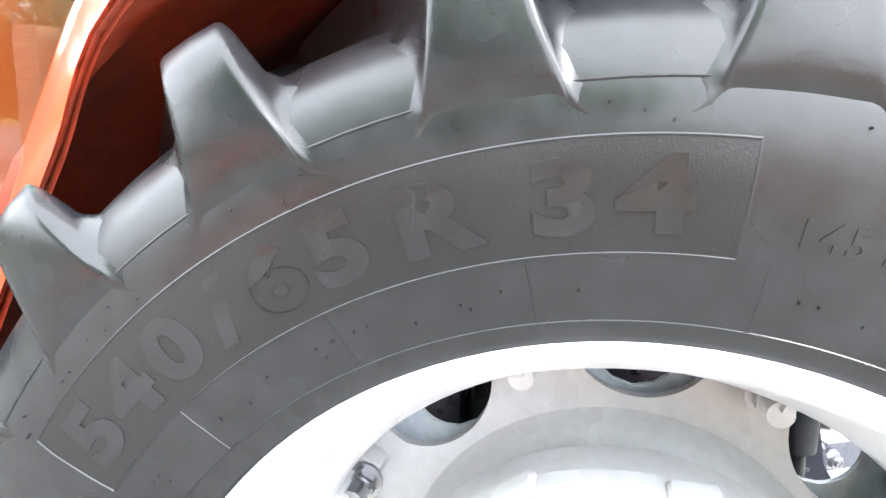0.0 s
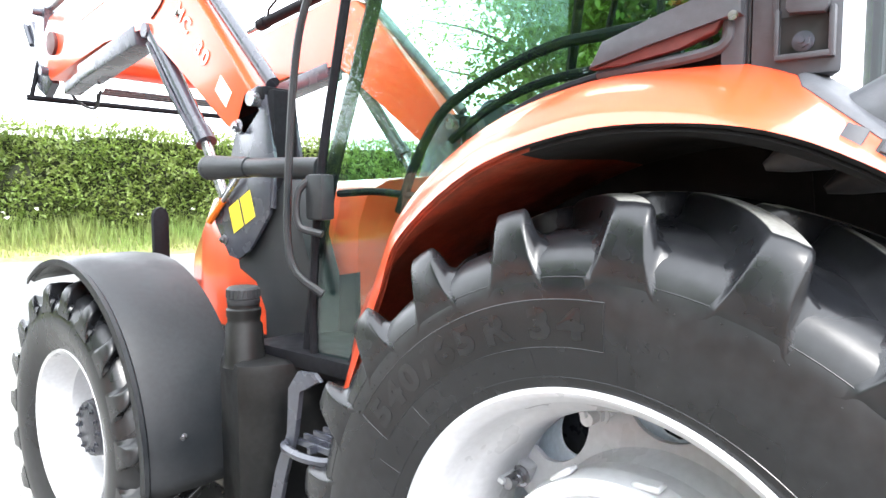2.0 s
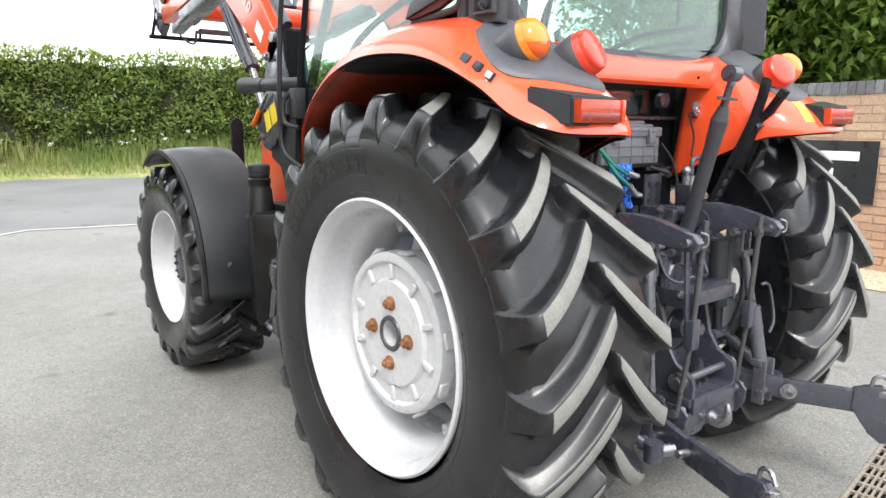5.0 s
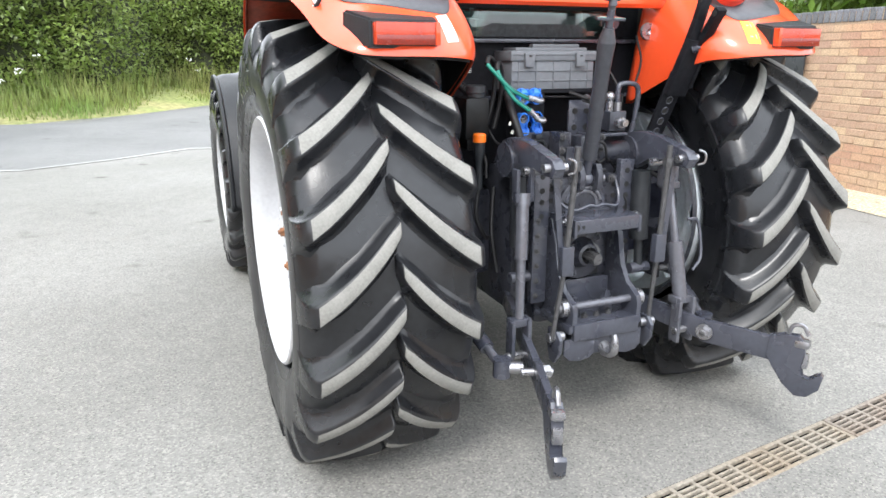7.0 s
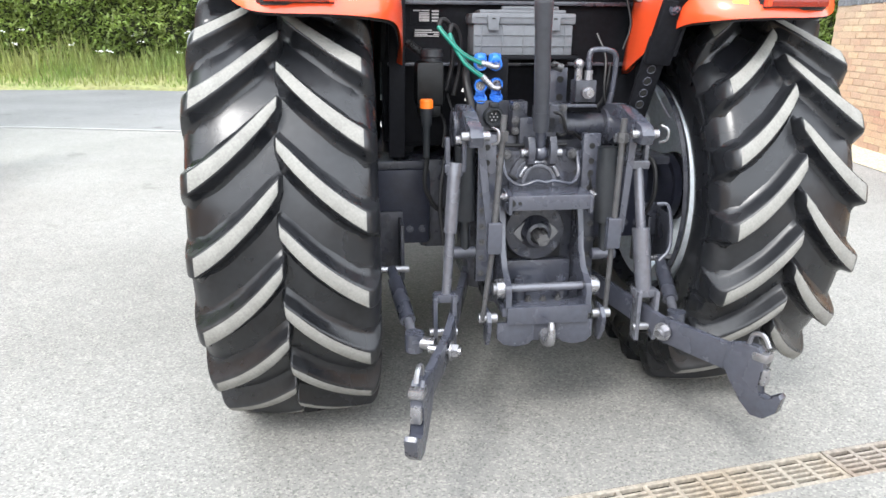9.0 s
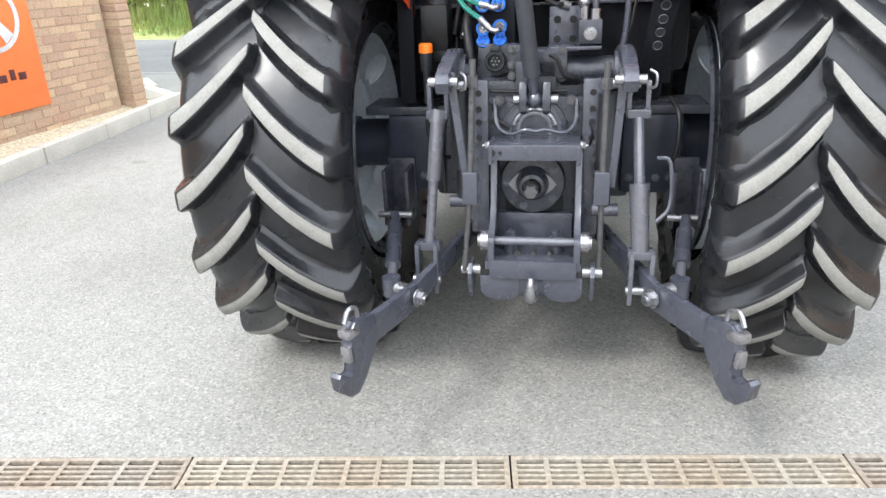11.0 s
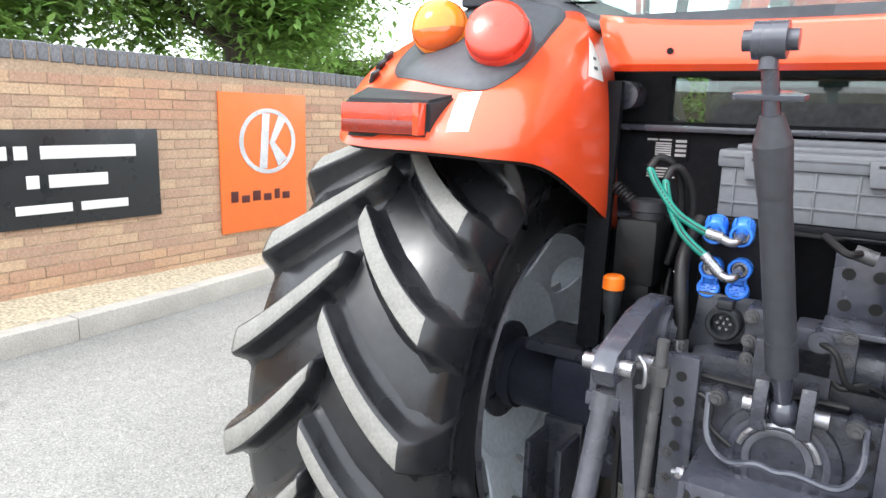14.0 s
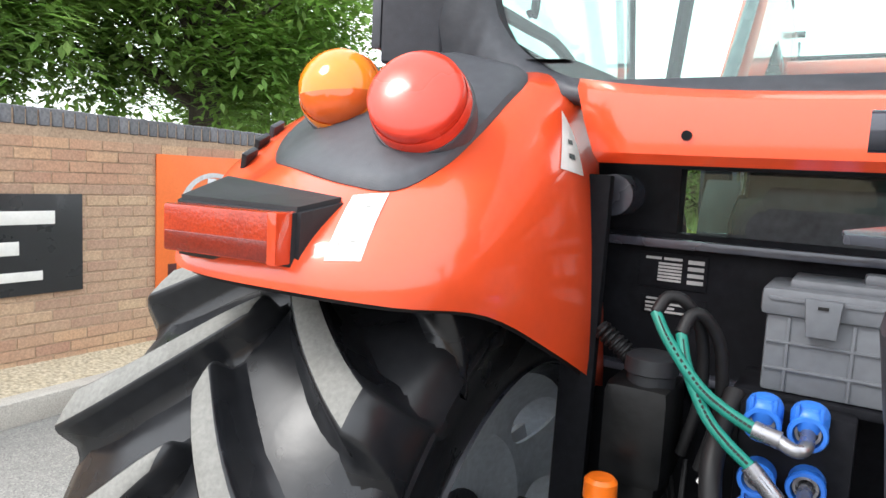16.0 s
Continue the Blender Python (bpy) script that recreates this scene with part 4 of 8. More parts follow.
def build_rear_rim(side):
    c = Vector((side * TRACK, WHEEL_Y if side < 0 else RIGHT_Y, AXLE + 0.009))
    out = -1.0  # built for the left wheel, mirrored for the right one
    bm = bmesh.new()
    prof = [(-0.236, 0.452), (-0.247, 0.462), (-0.258, 0.462), (-0.264, 0.454), (-0.258, 0.446), (-0.244, 0.44), (-0.232, 0.43), (-0.215, 0.424), (-0.16, 0.416), (-0.135, 0.402),
            (-0.115, 0.385), (-0.07, 0.376), (0.05, 0.376), (0.10, 0.386), (0.15, 0.400), (0.2, 0.416), (0.232, 0.43), (0.247, 0.444), (0.262, 0.452), (0.25, 0.462), (0.236, 0.452),
            (0.225, 0.438), (0.1, 0.425), (0, 0.4), (-0.1, 0.425), (-0.225, 0.438)]
    prof = [(x + 0.012 if x < -0.2 else x + 0.01 if x < 0 else x * 0.86, r * 0.955) for x, r in prof]
    if side > 0:
        prof = [(-x, r) for x, r in prof]
    lathe(bm, prof, (0, 0, 0), "x", 120, True)
    # the inner lip gets the dark cast colour in place of deep shade
    for f in bm.faces:
        x = f.calc_center_median().x * -side
        f.material_index = 2 if x > 0.165 else 1 if x > 0.03 else 0
    rim = part("rear_rim", bm, [RIMW, RIMIN, CAST], None, "silver-white painted steel wheel rim" if side < 0 else "pale grey painted steel wheel rim")
    rim.parent = tractor
    rim.location = c
    flip = Matrix.Diagonal((-side, 1, 1, 1)) @ Matrix.Translation((-0.03, 0, 0))
    disc = bmesh.new()
    scalloped_ring(disc, 0.262, 0.376, 0.065, 0.09, 8, 0.096, 0.374, 0.014, radians(1))
    lathe(disc, [(0.065, 0.262), (0.058, 0.256), (0.04, 0.252), (0.015, 0.235), (-0.006, 0.2)], (0, 0, 0), "x", 72)
    lathe(disc, [(-0.006, 0.2), (-0.016, 0.16), (-0.02, 0.1), (-0.02, 0.0)], (0, 0, 0), "x", 64)
    lathe(disc, [(0.077, 0.262), (0.07, 0.256), (0.052, 0.252), (0.024, 0.235), (0.006, 0.2), (-0.004, 0.16), (-0.008, 0.1), (-0.008, 0.0)], (0, 0, 0), "x", 64)
    disc.transform(flip)
    d = part("wheel_disc", disc, RIMW if side < 0 else RIMIN, rim)
    d.location = (0, 0, 0)
    shell = bmesh.new()
    disc_with_holes(shell, 0.255, 0.398, 0.12, 0.2, 8, 0.06, 0.328, 0.008, radians(1))
    lathe(shell, [(0.12, 0.255), (0.10, 0.235), (0.08, 0.19), (0.08, 0.12)], (0, 0, 0), "x", 64)
    shell.transform(flip)
    part("inner_disc", shell, RIMIN, rim, "pale blue-grey inner face of the wheel").location = (0, 0, 0)
    for k in range(8):
        a = radians(1) + math.pi / 8 + 2 * math.pi * k / 8
        clamp = bmesh.new()
        t = Matrix.Rotation(a, 3, "X")
        box(clamp, t @ Vector((0.06, 0.345, 0)), (0.04, 0.036, 0.05), t, 0.008)
        box(clamp, t @ Vector((0.02, 0.352, 0)), (0.09, 0.016, 0.012), t, 0.003)
        clamp.transform(flip)
        e = part("rim_clamp", clamp, RIMW if side < 0 else RIMIN, rim)
        e.location = (0, 0, 0)
        nb = bmesh.new()
        rod(nb, t @ Vector((0.03, 0.34, 0)), t @ Vector((-0.015, 0.34, 0)), 0.014)
        hexbolt(nb, t @ Vector((0.035, 0.34, 0)), (-1, 0, 0), 0.018, 0.02)
        nb.transform(flip)
        e = part("clamp_bolt", nb, BRIGHT if k % 3 == 0 else (RIMW if side < 0 else RIMIN), rim)
        e.location = (0, 0, 0)
    if side < 0:
        for k, (x0, x1) in enumerate(((-0.17, -0.11), (-0.105, -0.045))):
            w = bmesh.new()
            prof = [(x0, 0.042), (x0, 0.17), (x0 + 0.012, 0.18), (x0 + 0.012, 0.225), (x0, 0.235), (x0, 0.252), (x0 + 0.006, 0.262), (x1 - 0.004, 0.266), (x1, 0.26), (x1, 0.042)] if k == 0 else \
                   [(x0, 0.05), (x0, 0.25), (x0 + 0.006, 0.258), (x1 - 0.006, 0.258), (x1, 0.25), (x1, 0.05)]
            lathe(w, prof, (0, 0, 0), "x", 72, True)
            if k == 0:
                for j in range(10):
                    t = Matrix.Rotation(2 * math.pi * j / 10 + 0.3, 3, "X")
                    box(w, t @ Vector((x0 + 0.006, 0.202, 0)), (0.014, 0.05, 0.022), t, 0.004, 1)
                    box(w, t @ Vector(((x0 + x1) / 2, 0.264, 0.05)), (0.035, 0.012, 0.05), t, 0.004, 1)
            e = part("wheel_weight", w, RIMW, rim, "thick round cast wheel weight")
            e.location = (0, 0, 0)
        # black disc laid in front of the closed hub for its dark bore
        part("hub_bore", rods(((-0.05, 0, 0), (-0.062, 0, 0), 0.05), seg=32), PIT, rim, "black disc for the dark of the open hub bore").location = (0, 0, 0)
        part("hub_ring", lathe(bmesh.new(), [(-0.172, 0.042), (-0.176, 0.045), (-0.176, 0.056), (-0.169, 0.06)], (0, 0, 0), "x", 40), DULL, rim).location = (0, 0, 0)
        for y, z in ((-0.004, 0.1), (0.1, 0.004), (-0.1, -0.004), (0.004, -0.1)):
            nb = bmesh.new()
            rod(nb, (-0.17, y, z), (-0.175, y, z), 0.024, seg=16)
            hexbolt(nb, (-0.173, y, z), (-1, 0, 0), 0.017, 0.018)
            e = part("weight_nut", nb, RUST, rim, "rusty hexagon nut")
            e.location = (0, 0, 0)
    return rim


for side in (-1, 1):
    build_rear_rim(side)


def build_front_rim(side):
    c = Vector((side * FRONT_X, FRONT[0], FRONT[1]))
    bm = bmesh.new()
    prof = [(-0.19, 0.318), (-0.2, 0.326), (-0.21, 0.322), (-0.205, 0.312), (-0.185, 0.304), (-0.12, 0.296), (-0.09, 0.27), (0.06, 0.27), (0.1, 0.3), (0.19, 0.306), (0.21, 0.32), (0.2, 0.326),
            (0.19, 0.318), (0.1, 0.31), (0, 0.29), (-0.1, 0.31)]
    lathe(bm, prof, (0, 0, 0), "x", 80, True)
    rim = part("front_rim", bm, RIMW, None, "silver-white painted front wheel rim")
    rim.parent, rim.location = tractor, c
    d = bmesh.new()
    lathe(d, [(-0.02, 0.275), (0.01, 0.25), (0.02, 0.2), (-0.03, 0.17), (-0.03, 0.0)], (0, 0, 0), "x", 64)
    lathe(d, [(-0.01, 0.275), (0.02, 0.25), (0.03, 0.2), (-0.02, 0.17), (-0.02, 0.0)], (0, 0, 0), "x", 64)
    d.transform(Matrix.Diagonal((-side, 1, 1, 1)))
    e = part("wheel_disc", d, RIMW, rim)
    e.location = (0, 0, 0)
    hub = bmesh.new()
    lathe(hub, [(-0.035, 0.0), (-0.035, 0.06), (-0.12, 0.07), (-0.125, 0.1), (-0.13, 0.105), (-0.03, 0.13), (-0.03, 0.15)][1:], (0, 0, 0), "x", 32)
    lathe(hub, [(-0.135, 0.001), (-0.135, 0.09), (-0.12, 0.11)], (0, 0, 0), "x", 24)
    for k in range(12):
        t = Matrix.Rotation(2 * math.pi * k / 12, 3, "X")
        hexbolt(hub, t @ Vector((-0.122, 0.085, 0)), (-1, 0, 0), 0.012, 0.016)
    hub.transform(Matrix.Diagonal((-side, 1, 1, 1)))
    e = part("hub", hub, CAST, rim, "grey hub with a ring of bolts")
    e.location = (0, 0, 0)


for side in (-1, 1):
    build_front_rim(side)

# raised lettering and frame on the rear sidewall
wheel = rear_tyres[0]


def on_sidewall(r, ang, x=-0.2985):
    """A frame on the outer sidewall: x clockwise along the tyre as read, y outwards along the radius, z out of the sidewall."""
    a = radians(ang)
    up = Vector((0, math.cos(a), math.sin(a)))
    nrm = Vector((-1, 0, 0))
    right = up.cross(nrm)
    m = Matrix((right, up, nrm)).transposed().to_4x4()
    m.translation = Vector((x, r * math.cos(a), r * math.sin(a)))
    return m


SIDE_TEXT = (("5", 36.0), ("4", 41.6), ("0", 47.4), ("/", 53.0), ("6", 58.4), ("5", 64.0), ("R", 71.5), ("3", 80.7), ("4", 86.7))


def wall_x(r):
    """How far out the rear tyre's outer sidewall lies at a radius."""
    return float(np.interp(r, [q for _, q in REAR_PROFILE[:10]], [x for x, _ in REAR_PROFILE[:10]]))


def sidewall_line(name, pts, r=0.0016):
    e = part(name, tube(bmesh.new(), pts, r, 6, 1), RUBBER, wheel)
    e.location = (0, 0, 0)


def on_wall_line(r, a):
    return (wall_x(r), r * math.cos(radians(a)), r * math.sin(radians(a)))


panel = sheet([[Vector(on_wall_line(0.531 + 0.077 * j / 8, 31.9 + 60.4 * k / 84)) - Vector((0.0005, 0, 0)) for k in range(85)] for j in range(9)])
part("sidewall_panel", panel, RIBBED, wheel, "finely ribbed matt band round the raised figures").location = (0, 0, 0)
for r in (0.53, 0.609):
    sidewall_line("sidewall_frame", [on_wall_line(r, 31.7 + 60.7 * k / 72) for k in range(73)], 0.0013)
for a in (31.7, 92.4):
    sidewall_line("sidewall_frame", [on_wall_line(0.53 + 0.079 * k / 6, a) for k in range(7)], 0.0013)
sidewall_line("sidewall_rib", [on_wall_line(0.645, a * 2.5) for a in range(145)], 0.0011)
sidewall_line("sidewall_rib", [on_wall_line(0.478, a * 2.5) for a in range(145)], 0.0012)
for k in range(10):
    sidewall_line("mould_line", [on_wall_line(0.479 + 0.05 * j / 4, 9.0 + 17.14 * k) for j in range(5)], 0.0008)
rng = random.Random(4)
pips = bmesh.new()
for _ in range(70):
    r, a = rng.choice((0.497, 0.507, 0.618, 0.624, 0.63, 0.502)), rng.uniform(20, 150)
    c = Vector(on_wall_line(r, a))
    rod(pips, c, c - Vector((0.0022, 0, 0)), 0.0012, 0.0008, 6)
e = part("vent_pip", pips, RUBBER, wheel)
e["kind"] = "stuff"
e.location = (0, 0, 0)


def sidewall_letter(ch, size, r, ang, widen, proud, bold):
    """One raised letter, laid onto the curve of the sidewall."""
    m = on_sidewall(r, ang, 0.0) @ Matrix.Diagonal((widen, 1, 1, 1))
    ob = writing("sidewall_letter", ch, size, Matrix.Identity(4), RUBBER, wheel, 0.001, bold)
    for v in ob.data.vertices:
        q = m @ Vector((v.co.x, v.co.y, 0))
        v.co = (wall_x(math.hypot(q.y, q.z)) - (proud if v.co.z > 0 else -0.002), q.y, q.z)


for ch, ang in SIDE_TEXT:
    sidewall_letter(ch, 0.068, 0.5675, ang, 1.34, 0.0015, 0.0032)
for ch, ang in zip("145D", (96.2, 97.9, 99.5, 102.2)):
    sidewall_letter(ch, 0.028, 0.553, ang, 1.0, 0.001, 0.0004)

# ---- rear fenders ----
LIP = [(-0.84, 0.80, 0.90), (-0.90, 0.66, 1.09), (-0.96, 0.53, 1.25), (-1.0, 0.43, 1.38), (-1.02, 0.23, 1.51), (-1.03, 0.02, 1.565), (-1.01, -0.15, 1.57),
       (-0.985, -0.29, 1.545), (-0.945, -0.43, 1.475), (-0.905, -0.525, 1.398), (-0.845, -0.602, 1.362), (-0.77, -0.628, 1.352), (-0.62, -0.63, 1.35), (-0.50, -0.585, 1.342),
       (-0.44, -0.475, 1.325), (-0.415, -0.32, 1.255), (-0.403, -0.13, 1.162)]
CREST = [(-0.72, 0.86, 0.93), (-0.72, 0.76, 1.15), (-0.72, 0.64, 1.36), (-0.72, 0.52, 1.51), (-0.73, 0.34, 1.63), (-0.73, 0.12, 1.69), (-0.73, -0.1, 1.695),
         (-0.71, -0.20, 1.69), (-0.69, -0.23, 1.682), (-0.66, -0.24, 1.67), (-0.62, -0.245, 1.66), (-0.58, -0.24, 1.653), (-0.54, -0.225, 1.65), (-0.51, -0.21, 1.65),
         (-0.48, -0.2, 1.645), (-0.455, -0.19, 1.63), (-0.435, -0.17, 1.60)]


KINKS = (0, 25, 36, 42, 46, 50, 60, 66, 72, 80)


def fender_rows(n=16):
    lip, crest = smooth_path(LIP, 5), smooth_path(CREST, 5)
    rows = []
    for k in range(-1, n + 1):
        row = []
        for i, (a, b) in enumerate(zip(lip, crest)):
            along_lip = lip[min(i + 1, len(lip) - 1)] - lip[max(i - 1, 0)]
            swell = float(np.interp(i, KINKS, (0.25, 0.2, 0.02, 0.03, 0.09, 0.16, 0.24, 0.24, 0.14, 0.02))) * min(0.3, (b - a).length)
            c = a.lerp(b, float(np.interp(i, KINKS, (0.42, 0.42, 0.42, 0.38, 0.25, 0.12, 0.11, 0.15, 0.3, 0.42)))) + (b - a).cross(along_lip).normalized() * swell * (-1 if (b - a).cross(along_lip).dot(Vector((-0.4, -0.5, 0.6)) if i < 64 else Vector((0.5, -0.85, 0.2))) < 0 else 1)
            t = max(0, k) / n
            p = a * (1 - t) ** 2 + c * 2 * t * (1 - t) + b * t * t
            if k < 0:
                p = a + (Vector((b.x, b.y, a.z)) - a).normalized() * 0.022 + Vector((0, 0, 0.004))
            row.append(p)
        rows.append(row)
    return rows


FENDER = fender_rows()


def fender_point(u, v):
    """A place on the left fender: u along it from its front foot to the cab's back (0 to 16), v from lip to crest (0 to 1), and the way out of it."""
    i, j = u * 5, 1 + v * 16
    i0, j0 = min(int(i), len(FENDER[0]) - 2), min(int(j), len(FENDER) - 2)
    a, b = FENDER[j0][i0].lerp(FENDER[j0][i0 + 1], i - i0), FENDER[j0 + 1][i0].lerp(FENDER[j0 + 1][i0 + 1], i - i0)
    du, dv = FENDER[j0][i0 + 1] - FENDER[j0][i0], FENDER[j0 + 1][i0] - FENDER[j0][i0]
    return a.lerp(b, j - j0), dv.cross(du).normalized() * -1, du.normalized()


MIRROR = Matrix.Diagonal((-1, 1, 1, 1))


def both(name, make, material, label="", angle=38):
    """A part on the tractor's left and its mirror image on the right."""
    out = []
    for side in (0, 1):
        bm = make()
        if side:
            bm.transform(MIRROR)
        out.append(part(name, bm, material, tractor, label, angle))
    return out


fenders = both("rear_fender", lambda: sheet(FENDER), RED, "glossy orange-red curved mudguard")
for ob in fenders:
    thicken(ob, 0.007, 0.0)


def liner(first=22, last=46, tail=True):
    """Black lining from the lip across the arch, closed under the fender's tail."""
    lip = smooth_path(LIP, 5)
    rows = []
    for i in range(first, last, 2):
        p = lip[i]
        r = math.hypot(p.y, p.z - AXLE)
        row = [(p.x + 0.004, p.y, p.z + 0.002)]
        for k, x in enumerate((-0.9, -0.78, -0.62, -0.47)):
            f = (max(0.83, min(r, 0.875)) + (-0.006, 0.0, 0.006, 0.0)[k]) / r
            row.append((max(x, p.x + 0.03 * (k + 1)), p.y * f, AXLE + (p.z - AXLE) * f))
        rows.append(row)
    if tail:
        # this closing row stands for the shade under the tail
        rows.append([(lip[49].x + 0.004, lip[49].y + 0.004, lip[49].z + 0.003)] + [(lip[i].x, lip[i].y + 0.006, lip[i].z + 0.004) for i in (52, 55, 60, 65)])
    return sheet(rows)


def fender_inside():
    """The dusty dark red inner face of the fender's front half."""
    return sheet([[Vector((p.x + 0.006, p.y * 0.985, AXLE + (p.z - AXLE) * 0.985)) for p in row[:24]] for row in FENDER[1:]])


both("fender_inside", fender_inside, RED_IN, "dusty dark red inner face of the mudguard")
# near-black sheet that paints the shade inside the red tail
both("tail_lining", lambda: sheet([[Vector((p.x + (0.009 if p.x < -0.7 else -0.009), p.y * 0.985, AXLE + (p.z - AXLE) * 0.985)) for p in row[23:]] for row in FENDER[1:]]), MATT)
for ob in both("fender_lining", lambda: liner(2, 24, False), RED_IN, "dusty dark red underside of the mudguard"):
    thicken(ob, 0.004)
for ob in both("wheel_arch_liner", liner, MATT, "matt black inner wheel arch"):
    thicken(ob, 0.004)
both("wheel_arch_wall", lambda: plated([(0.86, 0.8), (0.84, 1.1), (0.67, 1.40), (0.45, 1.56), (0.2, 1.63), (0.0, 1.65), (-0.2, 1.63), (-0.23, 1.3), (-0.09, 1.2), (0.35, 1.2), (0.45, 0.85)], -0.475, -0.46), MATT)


# dark sheet added to close a bright gap above the arch
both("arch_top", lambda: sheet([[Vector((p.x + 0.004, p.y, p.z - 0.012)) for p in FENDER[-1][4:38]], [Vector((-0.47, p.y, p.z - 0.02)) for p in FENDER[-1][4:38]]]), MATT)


# lamp cluster on the fender's rear
GRID = [fender_point(6 + 0.1 * i, 0.05 * j) for i in range(100) for j in range(21)]
GRID_AT = np.array([p[0] for p in GRID])
GRID_N = np.array([p[1] for p in GRID])


def on_fender(p, lift=0.0):
    """The place on the left fender nearest to p, lifted off its skin, and the way out of it."""
    w = ((GRID_AT - np.array(p)) ** 2).sum(1)
    w = np.exp(-(w - w.min()) / 0.0008)
    w /= w.sum()
    q = Vector(w @ GRID_AT)
    n = GRID[int(np.argmax(w))][1]
    near = w @ (GRID_N * np.where(GRID_N @ np.array(n) < 0, -1, 1)[:, None])
    n = Vector(near).normalized()
    n = n if n.dot(Vector((-0.3, -0.6, 0.6)) if q.x < -0.5 else Vector((0.35, -0.85, 0.4))) > 0 else -n
    p = Vector(p)
    return p - n * (p - q).dot(n) + n * lift, n


def lamp_base():
    pts = [(-0.81, -0.273, 1.655), (-0.85, -0.35, 1.60), (-0.858, -0.428, 1.54), (-0.80, -0.49, 1.513), (-0.70, -0.53, 1.498), (-0.609, -0.553, 1.488), (-0.54, -0.542, 1.483), (-0.508, -0.483, 1.508), (-0.50, -0.42, 1.545), (-0.505, -0.33, 1.59), (-0.52, -0.235, 1.64), (-0.60, -0.235, 1.67), (-0.72, -0.24, 1.685)]
    loop = smooth_path(pts + pts[:1], 4)[:-1]
    c = Vector((-0.64, -0.40, 1.615))
    rows = []
    for t, lift in ((0, -0.02), (0.0, 0.006), (0.04, 0.013), (0.12, 0.016), (0.3, 0.018), (0.5, 0.02), (0.75, 0.022), (0.98, 0.022)):
        rows.append([on_fender(p.lerp(c, t), lift)[0] for p in loop + loop[:1]])
    return sheet(rows)


lamp_bases = both("lamp_base", lamp_base, LAMPGREY, "grey moulded plastic lamp base")
for s, base in zip((1, -1), lamp_bases):
    for nm, c, r, aim, mt, lab in (("indicator_lamp", (-0.732, -0.416, 1.602), 0.059, (0.3, -1, 0.44), AMBER, "amber round lamp lens"),
                                   ("brake_lamp", (-0.557, -0.468, 1.576), 0.0625, (0.28, -1, 0.5), LAMPGLASS, "red round lamp lens")):
        c, aim = Vector((c[0] * s, c[1], c[2])), Vector((aim[0] * s, aim[1], aim[2])).normalized()
        q = aim.to_track_quat("Z", "Y").to_matrix().to_4x4()
        dome = [(0.004, 1.0), (0.014, 0.975), (0.026, 0.88), (0.036, 0.68), (0.042, 0.42), (0.0445, 0.2), (0.045, 0.01)] if nm == "indicator_lamp" else \
               [(0.016, 1.0), (0.021, 0.985), (0.0235, 0.95), (0.027, 0.84), (0.0305, 0.62), (0.033, 0.34), (0.034, 0.01)]
        bm = lathe(bmesh.new(), [(-0.03, 0.0), (-0.03, r)] + [(h, r * k) for h, k in dome], (0, 0, 0), "z", 40)
        bm.transform(Matrix.Translation(c) @ q)
        if nm == "indicator_lamp":
            bmesh.ops.bisect_plane(bm, geom=list(bm.verts) + list(bm.edges) + list(bm.faces), plane_co=c + Vector((0, 0, -0.008)), plane_no=Vector((-0.1 * s, 0, 1)))
        lens = part(nm, bm, [mt, DEEPAMBER], base, lab)
        if nm == "indicator_lamp":
            for f in lens.data.polygons:
                f.material_index = 1 if f.center.z - c.z < -0.008 + 0.1 * (f.center.x - c.x) * s else 0
        rim = lathe(bmesh.new(), [(0.0, r * 1.0), (0.006, r * 1.02), (0.003, r * 1.05), (-0.02, r * 1.06), (-0.02, r)], (0, 0, 0), "z", 40)
        rim.transform(Matrix.Translation(c) @ q)
        part("lens_rim", rim, mt, base)
        bm = lathe(bmesh.new(), [(-0.235, r * 0.12), (-0.20, r * 0.42), (-0.15, r * 0.72), (-0.09, r * 0.95), (-0.04, r * 1.08), (-0.016, r * 1.11), (-0.012, r * 1.08), (-0.012, r * 0.98), (-0.03, r * 0.9)], (0, 0, 0), "z", 40)
        bm.transform(Matrix.Translation(c) @ q)
        part("lamp_housing", bm, LAMPGREY, base)


# rectangular tail lamp
def tail_housing():
    f, b = [], []
    bm = bmesh.new()
    front = [(-0.806, -0.638, 1.371), (-0.608, -0.628, 1.368), (-0.608, -0.625, 1.441), (-0.806, -0.635, 1.444)]
    rear = [(-0.86, -0.535, 1.362), (-0.602, -0.575, 1.36), (-0.592, -0.555, 1.455), (-0.85, -0.515, 1.472)]
    a, c = [bm.verts.new(p) for p in front], [bm.verts.new(p) for p in rear]
    bm.faces.new(a), bm.faces.new(c[::-1])
    for i in range(4):
        bm.faces.new((a[i], a[(i + 1) % 4], c[(i + 1) % 4], c[i]))
    bmesh.ops.bevel(bm, geom=list(bm.edges), offset=0.006, segments=2, affect="EDGES")
    return bm


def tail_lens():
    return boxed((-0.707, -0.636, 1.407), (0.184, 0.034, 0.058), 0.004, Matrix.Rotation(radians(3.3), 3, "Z"))


